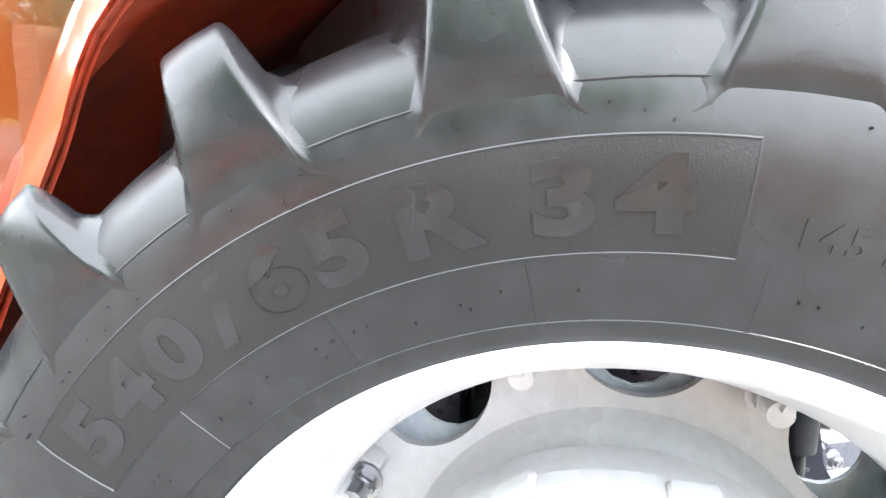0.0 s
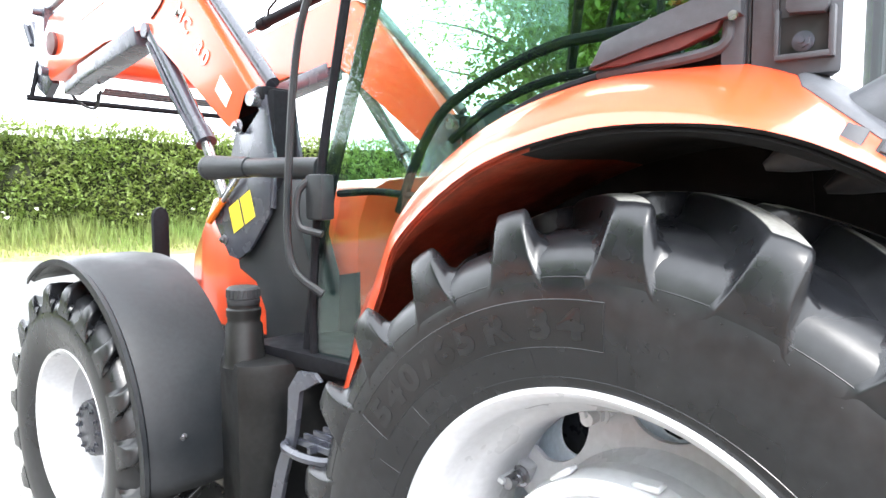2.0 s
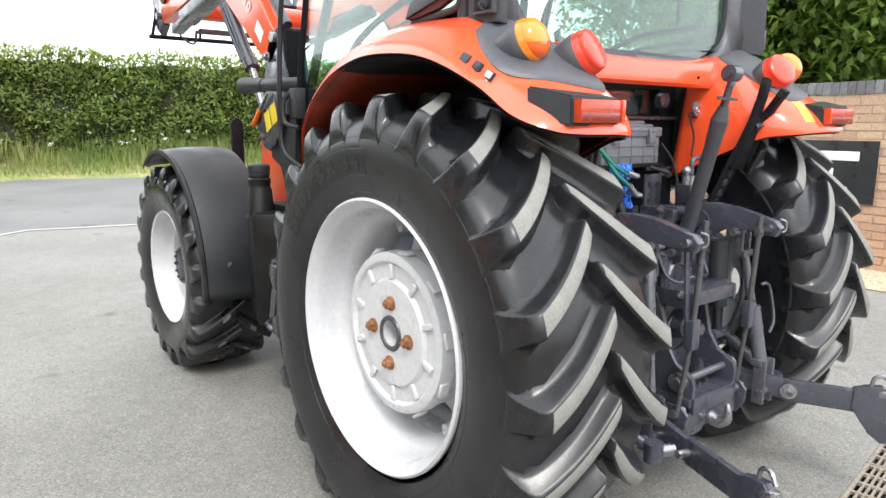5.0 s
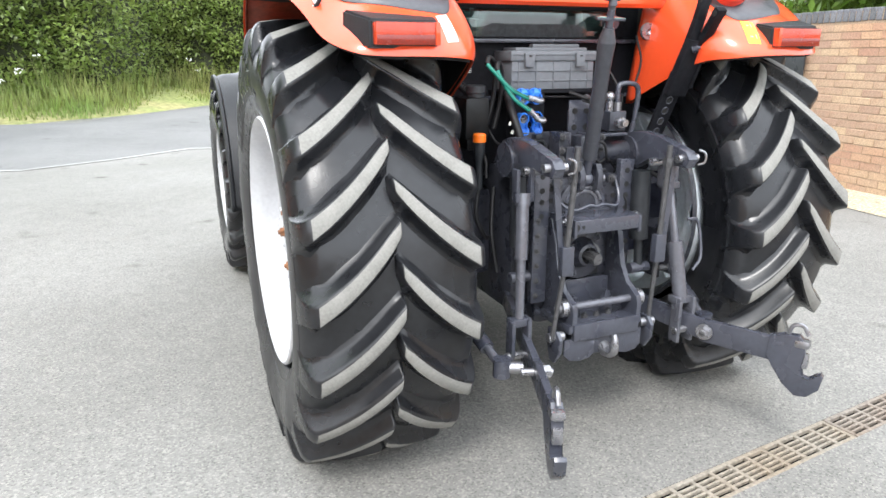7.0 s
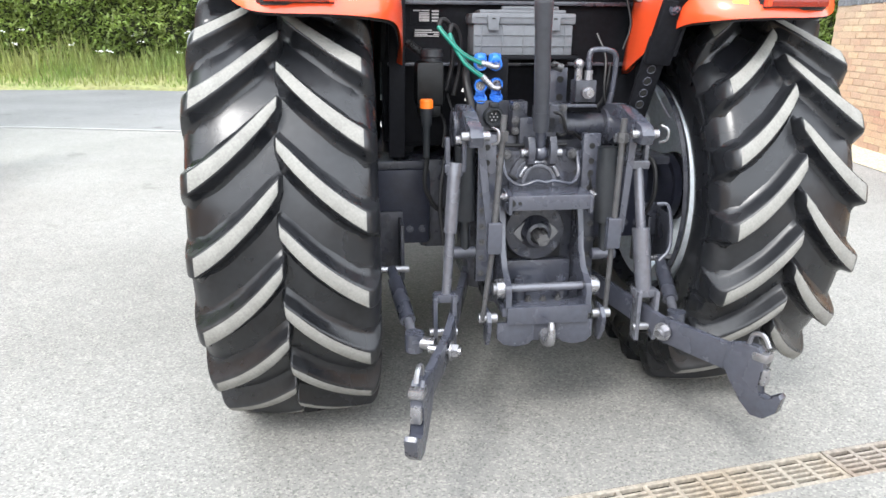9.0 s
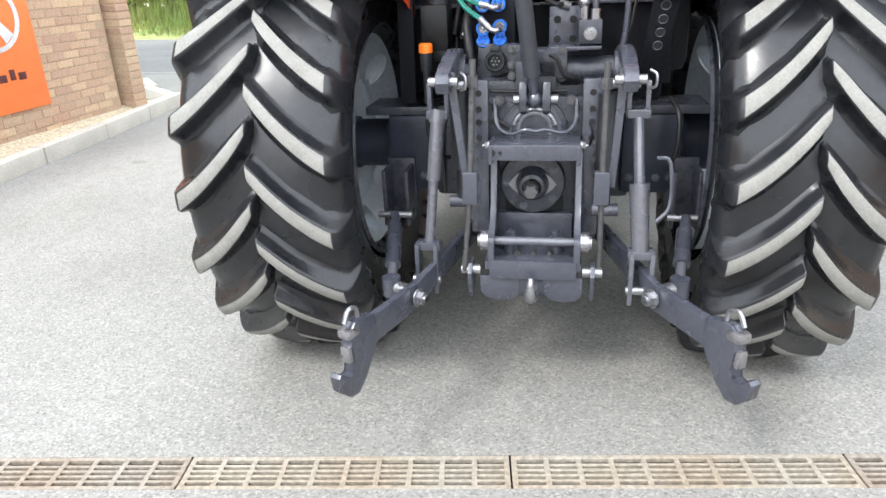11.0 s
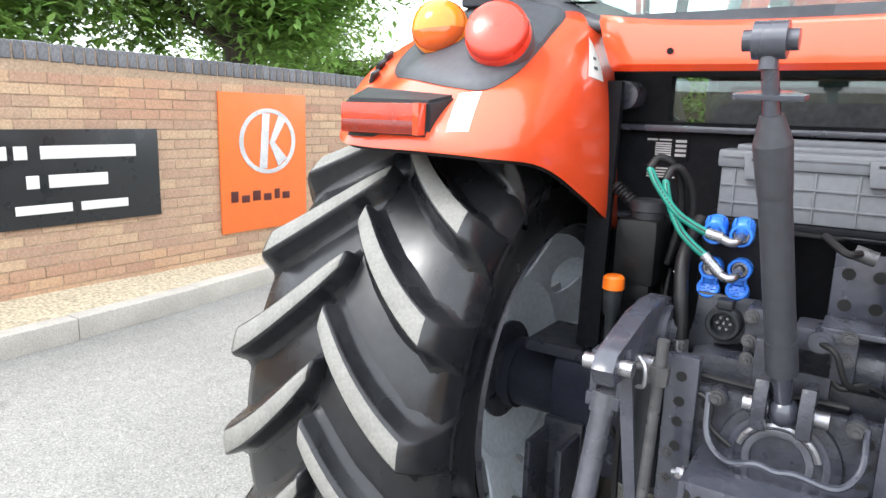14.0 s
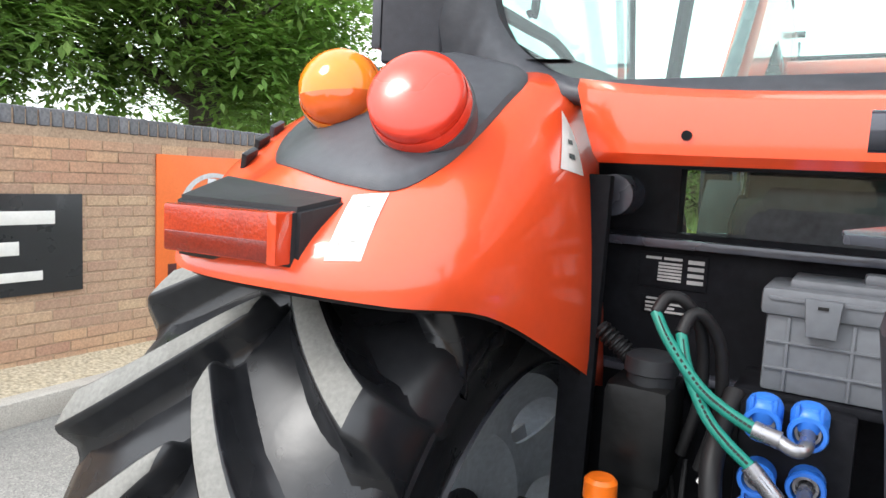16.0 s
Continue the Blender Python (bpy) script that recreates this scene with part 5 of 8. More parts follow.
tails = both("tail_lamp", tail_housing, PLASTIC, "black tapered tail lamp housing")
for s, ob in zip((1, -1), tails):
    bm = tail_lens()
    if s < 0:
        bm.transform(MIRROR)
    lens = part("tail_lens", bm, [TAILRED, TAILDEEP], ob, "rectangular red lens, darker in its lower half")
    # two strips paint the see-through look: deeper red low, brighter at the end
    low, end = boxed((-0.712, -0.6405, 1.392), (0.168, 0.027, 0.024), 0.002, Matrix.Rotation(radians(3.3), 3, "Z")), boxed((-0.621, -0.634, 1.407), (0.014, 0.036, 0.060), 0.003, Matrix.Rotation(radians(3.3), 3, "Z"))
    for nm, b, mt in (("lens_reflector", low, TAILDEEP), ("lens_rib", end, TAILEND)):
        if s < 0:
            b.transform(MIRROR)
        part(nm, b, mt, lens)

# switches let into the left fender
SWITCH_N = (on_fender((-0.924, -0.382, 1.545))[1] + Vector((-1.4, 0, 0.0))).normalized()
sw_along = (Vector((0.1, -1, -0.45)) - SWITCH_N * SWITCH_N.dot(Vector((0.1, -1, -0.45)))).normalized()
sw_turn = Matrix((sw_along, SWITCH_N.cross(sw_along), SWITCH_N)).transposed()
for nm, c, mt in (("blank_plug", (-0.932, -0.368, 1.562), GREYPLASTIC), ("rocker_switch", (-0.922, -0.412, 1.54), PLASTIC), ("rocker_switch", (-0.91, -0.452, 1.517), PLASTIC)):
    c = tuple(on_fender(c, 0.001)[0])
    sw = part(nm, boxed(c, (0.03, 0.05, 0.01), 0.003, sw_turn), mt, tractor, "small black rocker switch" if "rocker" in nm else "")
    if "rocker" in nm:
        for k in (-1, 1):
            part("switch_pad", boxed(Vector(c) + sw_turn @ Vector((0, 0.012 * k, 0.005)), (0.02, 0.018, 0.006), 0.002, sw_turn), WHITE if c[1] < -0.42 else GREYPLASTIC, sw)


# ---- cab ----
# back panel with its low window, and the red bar under the rear glass
bm = bmesh.new()
plate(bm, [(-0.47, 0.92), (0.47, 0.92), (0.47, 1.415), (-0.47, 1.415)], -0.09, -0.05, "y", 0.004)
for x0, x1 in ((-0.47, -0.315), (0.345, 0.47)):
    box(bm, ((x0 + x1) / 2, -0.07, 1.465), (x1 - x0, 0.04, 0.1))
box(bm, (0, -0.07, 1.53), (0.94, 0.04, 0.03))
back_panel = part("cab_back_panel", bm, BLACK, tractor, "black painted steel cab back panel")
part("panel_ledge", boxed((0, -0.105, 1.4), (0.9, 0.035, 0.014), 0.003), STEEL, back_panel)
part("panel_ledge", boxed((0, -0.105, 1.195), (0.9, 0.03, 0.012), 0.003), STEEL, back_panel)
low_pane = part("low_rear_window", plated([(-0.31, 1.43), (-0.295, 1.42), (0.325, 1.42), (0.34, 1.43), (0.34, 1.51), (-0.31, 1.51)], -0.075, -0.07, "y", 0), GLASS, tractor, "small tinted window pane")
low_pane.visible_shadow = False


def bar_rows():
    rows = []
    for z, y in ((1.505, -0.22), (1.503, -0.262), (1.515, -0.274), (1.55, -0.276), (1.585, -0.27), (1.597, -0.25), (1.60, -0.2)):
        rows.append([(x, y - 0.0 + 0.03 * (x / 0.4) ** 2 * 0.0, z + 0.012 + (z - 1.5) * 0.2 * (abs(x) / 0.4) ** 3) for x in [-0.432 + 0.42 * (1.6 - z) + (0.893 - 0.42 * (1.6 - z)) * i / 16 for i in range(17)]])
    return rows


bar = part("rear_cross_bar", sheet(bar_rows()), RED, tractor, "orange-red painted bar under the rear window")
thicken(bar, 0.006)
for x in (-0.272, 0.32):
    bm = bmesh.new()
    rod(bm, (x, -0.274, 1.553), (x, -0.279, 1.553), 0.0065, seg=14)
    part("bar_screw", bm, BLACK, bar)

# rear glass and its seal
GLASS_Y = -0.2
def rear_outline(inset=0.0):
    w, z0, r = 0.60 - inset, 1.625 + inset, 0.19
    return [(-w, 2.45), (-w, z0 + r)] + arc(-w + r, z0 + r, r, 180, 270, 7)[1:] + arc(w - r, z0 + r, r, 270, 360, 7) + [(w, 2.45)]


pane = part("rear_window", plated(rear_outline(), GLASS_Y, GLASS_Y + 0.005, "y", 0), GLASS, tractor, "large tinted rear window")
pane.visible_shadow = False
bm = bmesh.new()
tube(bm, [(x, GLASS_Y, z) for x, z in rear_outline(-0.01)], 0.016, 8, 1)
part("window_seal", bm, PLASTIC, pane, "thick black rubber seal")


def corner_panel():
    """The dark panel between the rear window's curve, the pillar and the fender."""
    edge = [(-0.61, 2.45), (-0.61, 1.815)] + arc(-0.42, 1.815, 0.19, 180, 270, 7)[1:] + [(0.0, 1.625)]
    outer = [(-0.70, 2.45), (-0.70, 1.815)] + [(-0.70 + 0.28 * k / 7, 1.65 - 0.008 * k) for k in range(1, 8)] + [(0.0, 1.588)]
    return sheet([[(x, GLASS_Y + 0.005, z) for x, z in edge], [(x, GLASS_Y - 0.015 - (0.02 if abs(x) > 0.5 else 0), z) for x, z in outer]])


for ob in both("window_surround", corner_panel, LAMPGREY, "mid-grey moulded window surround"):
    thicken(ob, 0.02)


def pillar():
    bm = bmesh.new()
    plate(bm, [(-0.735, -0.166), (-0.752, -0.17), (-0.757, -0.19), (-0.757, -0.288), (-0.745, -0.304), (-0.70, -0.285), (-0.66, -0.24), (-0.62, -0.18), (-0.66, -0.15)], 1.66, 2.5, "z", 0.006)
    return bm


def pillar_cover():
    """A proud strip that ends in a pocket with a bolt in it."""
    bm = plated([(-0.226, 2.5), (-0.226, 1.765), (-0.232, 1.757), (-0.284, 1.752), (-0.289, 1.76), (-0.289, 2.5)], -0.777, -0.754, "x", 0.006)
    box(bm, (-0.762, -0.213, 1.73), (0.018, 0.008, 0.075), None, 0.003)
    box(bm, (-0.762, -0.2935, 1.723), (0.018, 0.009, 0.08), None, 0.003)
    box(bm, (-0.762, -0.252, 1.689), (0.018, 0.082, 0.01), None, 0.003)
    box(bm, (-0.7575, -0.209, 2.12), (0.007, 0.010, 0.76), None, 0.002)
    return bm


pillars = both("cab_pillar", pillar, GREYPLASTIC, "dark grey cab rear pillar")
for s, ob in zip((1, -1), pillars):
    side = Matrix.Diagonal((s, 1, 1, 1))
    # the pocket's back is near-black, for the shade inside it
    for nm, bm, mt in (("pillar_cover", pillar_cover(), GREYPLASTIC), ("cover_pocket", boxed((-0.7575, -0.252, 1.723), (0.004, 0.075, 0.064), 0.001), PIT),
                       ("door_post", boxed((-0.74, -0.139, 2.09), (0.03, 0.04, 0.82), 0.006), GREYPLASTIC), ("post_seal", boxed((-0.736, -0.163, 2.09), (0.02, 0.006, 0.82), 0.002), PLASTIC)):
        bm.transform(side)
        part(nm, bm, mt, ob)
    bm = rods(((-0.759, -0.252, 1.712), (-0.764, -0.252, 1.712), 0.017), seg=20)
    hexbolt(bm, (-0.764, -0.252, 1.712), (-1, 0, 0), 0.012, 0.010)
    bm.transform(side)
    part("cover_bolt", bm, STEEL, ob)

# side glass above the fender, doors and their frames
DOOR_FRONT = [(1.055, 0.98), (1.055, 1.2), (1.005, 1.57), (0.93, 1.87), (0.82, 2.3)]
DOOR_FOOT = [(1.055, 0.98), (0.96, 0.975), (0.89, 0.985), (0.79, 1.15), (0.66, 1.36), (0.53, 1.515), (0.35, 1.64), (0.12, 1.7), (-0.12, 1.705)]


def door_pane():
    top = [(0.88, 2.32), (0.5, 2.36), (-0.12, 2.36)]
    pts = DOOR_FRONT[::-1] + DOOR_FOOT[1:] + [(-0.12, 2.36), (0.5, 2.36)]
    return plated(pts, -0.722, -0.717, "x", 0)


doors = both("cab_door", door_pane, GLASS, "full-height tinted glass cab door")
for s, ob in zip((1, -1), doors):
    ob.visible_shadow = False
    for nm, pts, r in (("door_frame", [(y, z) for y, z in DOOR_FRONT], 0.014), ("door_frame", [(y, z + 0.004) for y, z in DOOR_FOOT[2:]], 0.012), ("door_frame", [(0.82, 2.31), (0.5, 2.37), (-0.12, 2.37)], 0.016), ("door_frame", DOOR_FOOT[:3], 0.01)):
        bm = bmesh.new()
        tube(bm, [(-0.722 * s, y, z) for y, z in pts], r, 8, 3)
        part(nm, bm, BLACK, ob)
    bm = bmesh.new()
    box(bm, (-0.75 * s, 0.985, 1.46), (0.05, 0.075, 0.13), None, 0.012)
    part("door_lock", bm, PLASTIC, ob, "black door lock case")
    bm = bmesh.new()
    tube(bm, [(-0.76 * s, 1.01, 1.515), (-0.79 * s, 1.035, 1.47), (-0.79 * s, 1.03, 1.38), (-0.755 * s, 0.97, 1.355)], 0.011, 8, 5)
    part("door_handle", bm, PLASTIC, ob, "curved black pull handle")
    # hinge bracket at the rear edge of the door
    bm = plated([(0.128, 1.712), (0.1, 1.761), (0.007, 1.787), (-0.08, 1.803), (-0.112, 1.818), (-0.128, 1.84), (-0.134, 1.862), (-0.155, 1.862), (-0.158, 1.77), (-0.128, 1.768), (0.0, 1.742)], min(-0.775 * s, -0.745 * s), max(-0.775 * s, -0.745 * s), "x", 0.006)
    arm = part("door_hinge", bm, GREYPLASTIC, ob, "dark moulded door hinge arm")
    # dark red strip paints the reflection in the arm's lower face
    bm = plated([(0.126, 1.711), (0.0, 1.741), (-0.124, 1.767), (-0.112, 1.748), (-0.05, 1.728), (0.06, 1.712)], min(-0.768 * s, -0.748 * s), max(-0.768 * s, -0.748 * s), "x", 0.003)
    part("hinge_flash", bm, DARKRED, arm, "dark red strip painted as the reflection under the arm")
    bm = tube(bmesh.new(), [(-0.752 * s, -0.132, 1.765), (-0.752 * s, -0.13, 1.735), (-0.752 * s, -0.1, 1.718), (-0.752 * s, 0.0, 1.708), (-0.745 * s, 0.12, 1.703)], 0.011, 8, 5)
    part("hinge_stay", bm, GREYPLASTIC, arm)
    part("hinge_pin", rods(((-0.776 * s, -0.146, 1.768), (-0.781 * s, -0.146, 1.768), 0.0085), seg=12), BRIGHT, arm)
    part("hinge_pin", rods(((-0.755 * s, -0.147, 1.862), (-0.755 * s, -0.147, 1.87), 0.008), seg=12), BRIGHT, arm)
    for pts, r in (([(-0.69, -0.05, 1.80), (-0.69, 0.13, 1.795), (-0.69, 0.26, 1.79), (-0.69, 0.40, 1.752), (-0.69, 0.5, 1.715), (-0.70, 0.58, 1.66), (-0.70, 0.66, 1.55), (-0.70, 0.72, 1.42)], 0.013),
                   ([(-0.67, -0.02, 1.738), (-0.67, 0.15, 1.73), (-0.67, 0.27, 1.722), (-0.67, 0.37, 1.70), (-0.68, 0.46, 1.66), (-0.69, 0.55, 1.60)], 0.011), ([(-0.64, 0.04, 2.36), (-0.64, 0.04, 1.85), (-0.65, 0.03, 1.80)], 0.009)):
        bm = tube(bmesh.new(), [(x * s, y, z) for x, y, z in pts], r, 8, 5)
        part("grab_bar", bm, BLACK, ob)
    bm = bmesh.new()
    tube(bm, [(-0.70 * s, 0.96, 1.47), (-0.70 * s, 0.8, 1.475), (-0.70 * s, 0.64, 1.46)], 0.01, 8, 4)
    part("grab_bar", bm, BLACK, ob)

# front pillars, outside grab rails
both("front_pillar", lambda: tube(bmesh.new(), [(-0.69, 1.12, 0.97), (-0.66, 1.08, 1.4), (-0.6, 0.98, 1.85), (-0.53, 0.88, 2.3)], 0.022, 8, 3), BLACK)
both("grab_rail", lambda: tube(bmesh.new(), [(-0.74, 0.80, 2.12), (-0.775, 0.93, 2.06), (-0.785, 1.0, 1.97), (-0.785, 1.05, 1.8), (-0.785, 1.085, 1.5), (-0.785, 1.09, 1.33), (-0.78, 1.06, 1.24), (-0.74, 0.99, 1.18)], 0.0115, 8, 5), PLASTIC, "bent black grab rail")
wind = part("windscreen", sheet([[(x, 1.13 + 0.06 * (1 - (x / 0.66) ** 2) - 0.26 * t, 0.98 + 1.34 * t) for x in [-(0.67 - 0.14 * t) + 2 * (0.67 - 0.14 * t) * i / 10 for i in range(11)]]
                                 for t in (0, 0.33, 0.66, 1)]), GLASS, tractor, "curved tinted windscreen")
wind.visible_shadow = False
# roof with its headlining
def around_hatch(x, y0, y1, z0, z1, bevel):
    """Four boards round the square roof opening."""
    bm = bmesh.new()
    hx, h0, h1 = 0.33, 0.28, 0.81
    for ax, bx, ay, by in ((-x, -hx, y0, y1), (hx, x, y0, y1), (-hx, hx, y0, h0), (-hx, hx, h1, y1)):
        box(bm, ((ax + bx) / 2, (ay + by) / 2, (z0 + z1) / 2), (bx - ax, by - ay, z1 - z0), None, bevel)
    return bm


roof = part("cab_roof", around_hatch(0.75, -0.375, 1.175, 2.41, 2.6, 0.012), RED, tractor, "orange-red moulded cab roof with an open square hatch")
part("headlining", around_hatch(0.68, -0.3, 1.1, 2.35, 2.408, 0.012), TOOLBOX, roof, "grey cab headlining")
bm = bmesh.new()
for c, size in (((0, 0.80, 2.40), (0.64, 0.014, 0.05)), ((0, 0.29, 2.40), (0.64, 0.014, 0.05)), ((-0.32, 0.545, 2.40), (0.014, 0.5, 0.05)), ((0.32, 0.545, 2.40), (0.014, 0.5, 0.05))):
    box(bm, c, size, None, 0.003)
part("hatch_rim", bm, RED, roof, "red edge of the roof hatch")
for x, y in ((0.53, 0.86), (0.45, 0.62), (-0.53, 0.86), (-0.45, 0.62)):
    bm = lathe(bmesh.new(), [(2.352, 0.05), (2.342, 0.048), (2.342, 0.04), (2.347, 0.036), (2.346, 0.0)], (x, y, 0), "z", 24)
    part("loudspeaker", bm, PLASTIC, roof, "small round black cab loudspeaker")

# cab floor, seat, wheel and console
part("cab_floor", boxed((0, 0.4, 0.94), (0.86, 0.96, 0.08), 0.01), BLACK, tractor)
part("cab_floor", boxed((0, 1.03, 0.94), (1.36, 0.28, 0.08), 0.01), BLACK, tractor)
seat = part("driver_seat", boxed((0, 0.17, 1.42), (0.5, 0.5, 0.14), 0.05), SEATM, tractor, "dark cloth driver's seat")
part("seat_back", boxed((0, -0.02, 1.49), (0.46, 0.1, 0.25), 0.04, Matrix.Rotation(radians(-9), 3, "X")), SEATM, seat)
part("seat_base", boxed((0, 0.17, 1.16), (0.36, 0.36, 0.4), 0.03), PLASTIC, seat)
part("armrest", boxed((0.3, 0.2, 1.56), (0.08, 0.3, 0.06), 0.02), SEATM, seat)
part("armrest", boxed((-0.3, 0.2, 1.56), (0.08, 0.3, 0.06), 0.02), SEATM, seat)
part("side_console", box(bmesh.new(), (-0.37, 0.34, 1.22), (0.15, 0.7, 0.3), None, 0.05), TOOLBOX, tractor, "low grey side console")
console = part("control_console", box(bmesh.new(), (0.43, 0.42, 1.26), (0.2, 0.95, 0.62), None, 0.05), PLASTIC, tractor, "dark side console with control levers")
for y, h in ((0.35, 0.16), (0.5, 0.2), (0.62, 0.14)):
    part("control_lever", rods(((0.42, y, 1.55), (0.40, y + 0.03, 1.57 + h), 0.007), ((0.40, y + 0.028, 1.56 + h), (0.398, y + 0.036, 1.61 + h), 0.017), seg=12), PLASTIC, console)
part("firewall_panel", boxed((0.12, 1.0, 1.19), (0.84, 0.04, 0.48), 0.01), PLASTIC, tractor, "dark panel under the windscreen")
bm = bmesh.new()
w = lathe(bm, [(0.016 * math.cos(a), 0.2 + 0.016 * math.sin(a)) for a in [2 * math.pi * k / 8 for k in range(8)]], (0, 0, 0), "z", 40, True)
for k in range(3):
    t = Matrix.Rotation(2 * math.pi * k / 3 + 0.5, 3, "Z")
    box(bm, t @ Vector((0.1, 0, -0.01)), (0.2, 0.035, 0.012), t, 0.003, 1)
rod(bm, (0, 0, -0.03), (0, 0, 0.02), 0.05)
bm.transform(Matrix.Translation((0, 0.62, 1.63)) @ Matrix.Rotation(radians(24), 4, "X"))
part("steering_wheel", bm, PLASTIC, tractor, "black three-spoke steering wheel")
bm = boxed((0, 0.83, 1.4), (0.3, 0.22, 0.55), 0.05)
box(bm, (0, 0.8, 1.67), (0.42, 0.16, 0.12), Matrix.Rotation(radians(-20), 3, "X"), 0.05)
dash = part("dash_column", bm, PLASTIC, tractor, "dark instrument column")
bm = bmesh.new()
for x in (-0.1, 0.1):
    rod(bm, (x, 0.705, 1.685), (x, 0.725, 1.677), 0.05, seg=20)
part("instrument_dial", bm, TOOLBOX, dash)
for x, y, z, r in ((-0.25, 0.74, 1.70, 0.055), (-0.13, 0.76, 1.705, 0.05)):
    pod = lathe(bmesh.new(), [(-0.04, r * 0.7), (-0.02, r * 1.05), (0.02, r * 1.15), (0.024, r * 1.08), (0.012, r), (0.012, 0.0)], (0, 0, 0), "z", 28)
    turn = Matrix.Translation((x, y, z)) @ Vector((-0.35, -1, 0.35)).to_track_quat("Z", "Y").to_matrix().to_4x4()
    pod.transform(turn)
    pd = part("gauge_pod", pod, TOOLBOX, dash, "round grey gauge housing")
    face = lathe(bmesh.new(), [(0.0135, r * 0.9), (0.0135, 0.0)], (0, 0, 0), "z", 28)
    box(face, (0.012, 0.012, 0.0145), (0.03, 0.003, 0.001), Matrix.Rotation(0.8, 3, "Z"))
    face.transform(turn)
    part("gauge_face", face, PLASTIC, pd)

# ---- bonnet and front end ----
def bonnet():
    rows = []
    for k in range(13):
        t = k / 12
        y = 1.22 + 1.4 * t
        w, top, low = 0.40 - 0.03 * t, 1.52 - 0.06 * t ** 2, 0.90
        if t > 0.75:
            w, top = w * (1 - (t - 0.75) * 1.5), top - (t - 0.75) * 0.5
        rows.append([(-w, y, low), (-w, y, low + 0.2), (-w + 0.01, y, top - 0.16), (-w + 0.06, y, top - 0.04), (-w + 0.16, y, top), (0, y, top + 0.02),
                     (w - 0.16, y, top), (w - 0.06, y, top - 0.04), (w - 0.01, y, top - 0.16), (w, y, low + 0.2), (w, y, low)])
    bm = sheet(rows)
    bm.faces.new([bm.verts.new(p) for p in rows[-1]])
    bm.faces.new([bm.verts.new(p) for p in rows[0]])
    return bm


part("bonnet", bonnet(), RED, tractor, "orange-red engine bonnet")
both("side_grille", lambda: plated([(1.2, 0.8), (1.74, 0.86), (1.68, 1.12), (1.2, 1.2)], -0.425, -0.40), BLACK)
for k in range(14):
    for s in (-1, 1):
        part("grille_slat", boxed((0.43 * s, 1.62 - k * 0.003, 0.86 + k * 0.018), (0.012, 0.11, 0.006), 0.001), GREYPLASTIC, tractor)
part("engine", boxed((0, 1.85, 0.75), (0.62, 1.5, 0.5), 0.05), CAST, tractor, "dark engine block and chassis")
part("front_axle", boxed((0, 2.185, 0.56), (1.1, 0.22, 0.2), 0.04), CAST, tractor, "dark front axle")


def front_fender():
    cy, cz = FRONT
    rows = []
    for k in range(34):
        a = radians(58 + (187 - 58) * k / 33)
        row = []
        for x, d in ((-1.02, -0.018), (-1.015, 0.004), (-1.0, 0.004), (-0.99, -0.006), (-0.955, 0.006), (-0.85, 0.014), (-0.72, 0.014), (-0.64, 0.004), (-0.61, -0.04)):
            row.append((x, cy + (0.63 + d) * math.cos(a), cz + (0.665 + d) * math.sin(a)))
        rows.append(row)
    return sheet(rows)


ff = both("front_fender", front_fender, PLASTIC, "black plastic front mudguard with a moulded lip")
for s, ob in zip((1, -1), ff):
    thicken(ob, 0.006)
    bm = bmesh.new()
    hexbolt(bm, (-0.879 * s, 1.555, 0.664), (0, -1, 0.2), 0.011, 0.008)
    part("fender_bolt", bm, BRIGHT, ob)
    bm = bmesh.new()
    tube(bm, [(-0.4 * s, 2.1, 0.65), (-0.6 * s, 1.95, 0.9), (-0.75 * s, 1.85, 1.08)], 0.025, 8, 3)
    part("fender_stay", bm, BLACK, ob)

# black tank beside the steps, with its filler neck
def tank_body():
    bm = bmesh.new()
    rings = []
    base = [(-0.885, 1.215), (-0.862, 1.18), (-0.75, 1.115), (-0.60, 1.115), (-0.58, 1.36), (-0.64, 1.42), (-0.81, 1.42), (-0.838, 1.385)]
    c = (-0.74, 1.26)
    for z, k in ((0.42, 0.9), (0.45, 0.97), (0.93, 1.0), (0.955, 0.96), (0.965, 0.8)):
        rings.append([(c[0] + (x - c[0]) * k, c[1] + (y - c[1]) * k, z) for x, y in base + base[:1]])
    bm = sheet(rings)
    bm.faces.new([bm.verts.new(p) for p in rings[-1][:-1]]), bm.faces.new([bm.verts.new(p) for p in rings[0][:-1]])
    return bm


tank = part("side_tank", tank_body(), GLOSSBLACK, tractor, "black moulded plastic tank with a filler neck")
bm = lathe(bmesh.new(), [(0.94, 0.07), (0.955, 0.064), (1.065, 0.056), (1.075, 0.05), (1.09, 0.05), (1.095, 0.053), (1.115, 0.053), (1.12, 0.048), (1.13, 0.048)], (-0.812, 1.285, 0), "z", 28)
part("filler_neck", bm, GLOSSBLACK, tank)
bm = lathe(bmesh.new(), [(1.13, 0.0), (1.13, 0.047), (1.135, 0.05), (1.147, 0.05), (1.15, 0.045), (1.15, 0.05), (1.178, 0.05), (1.185, 0.043), (1.185, 0.0)], (-0.812, 1.285, 0), "z", 28)
cap = part("filler_cap", bm, PLASTIC, tank, "ribbed black screw cap")
for k in range(20):
    t = Matrix.Rotation(2 * math.pi * k / 20, 3, "Z")
    part("cap_rib", boxed(Vector((-0.812, 1.285, 1.165)) + t @ Vector((0.0495, 0, 0)), (0.005, 0.007, 0.024), 0.001, t), PLASTIC, cap)
part("tank_bracket", boxed((-0.6, 1.1, 0.97), (0.3, 0.5, 0.05), 0.01), BLACK, tractor)
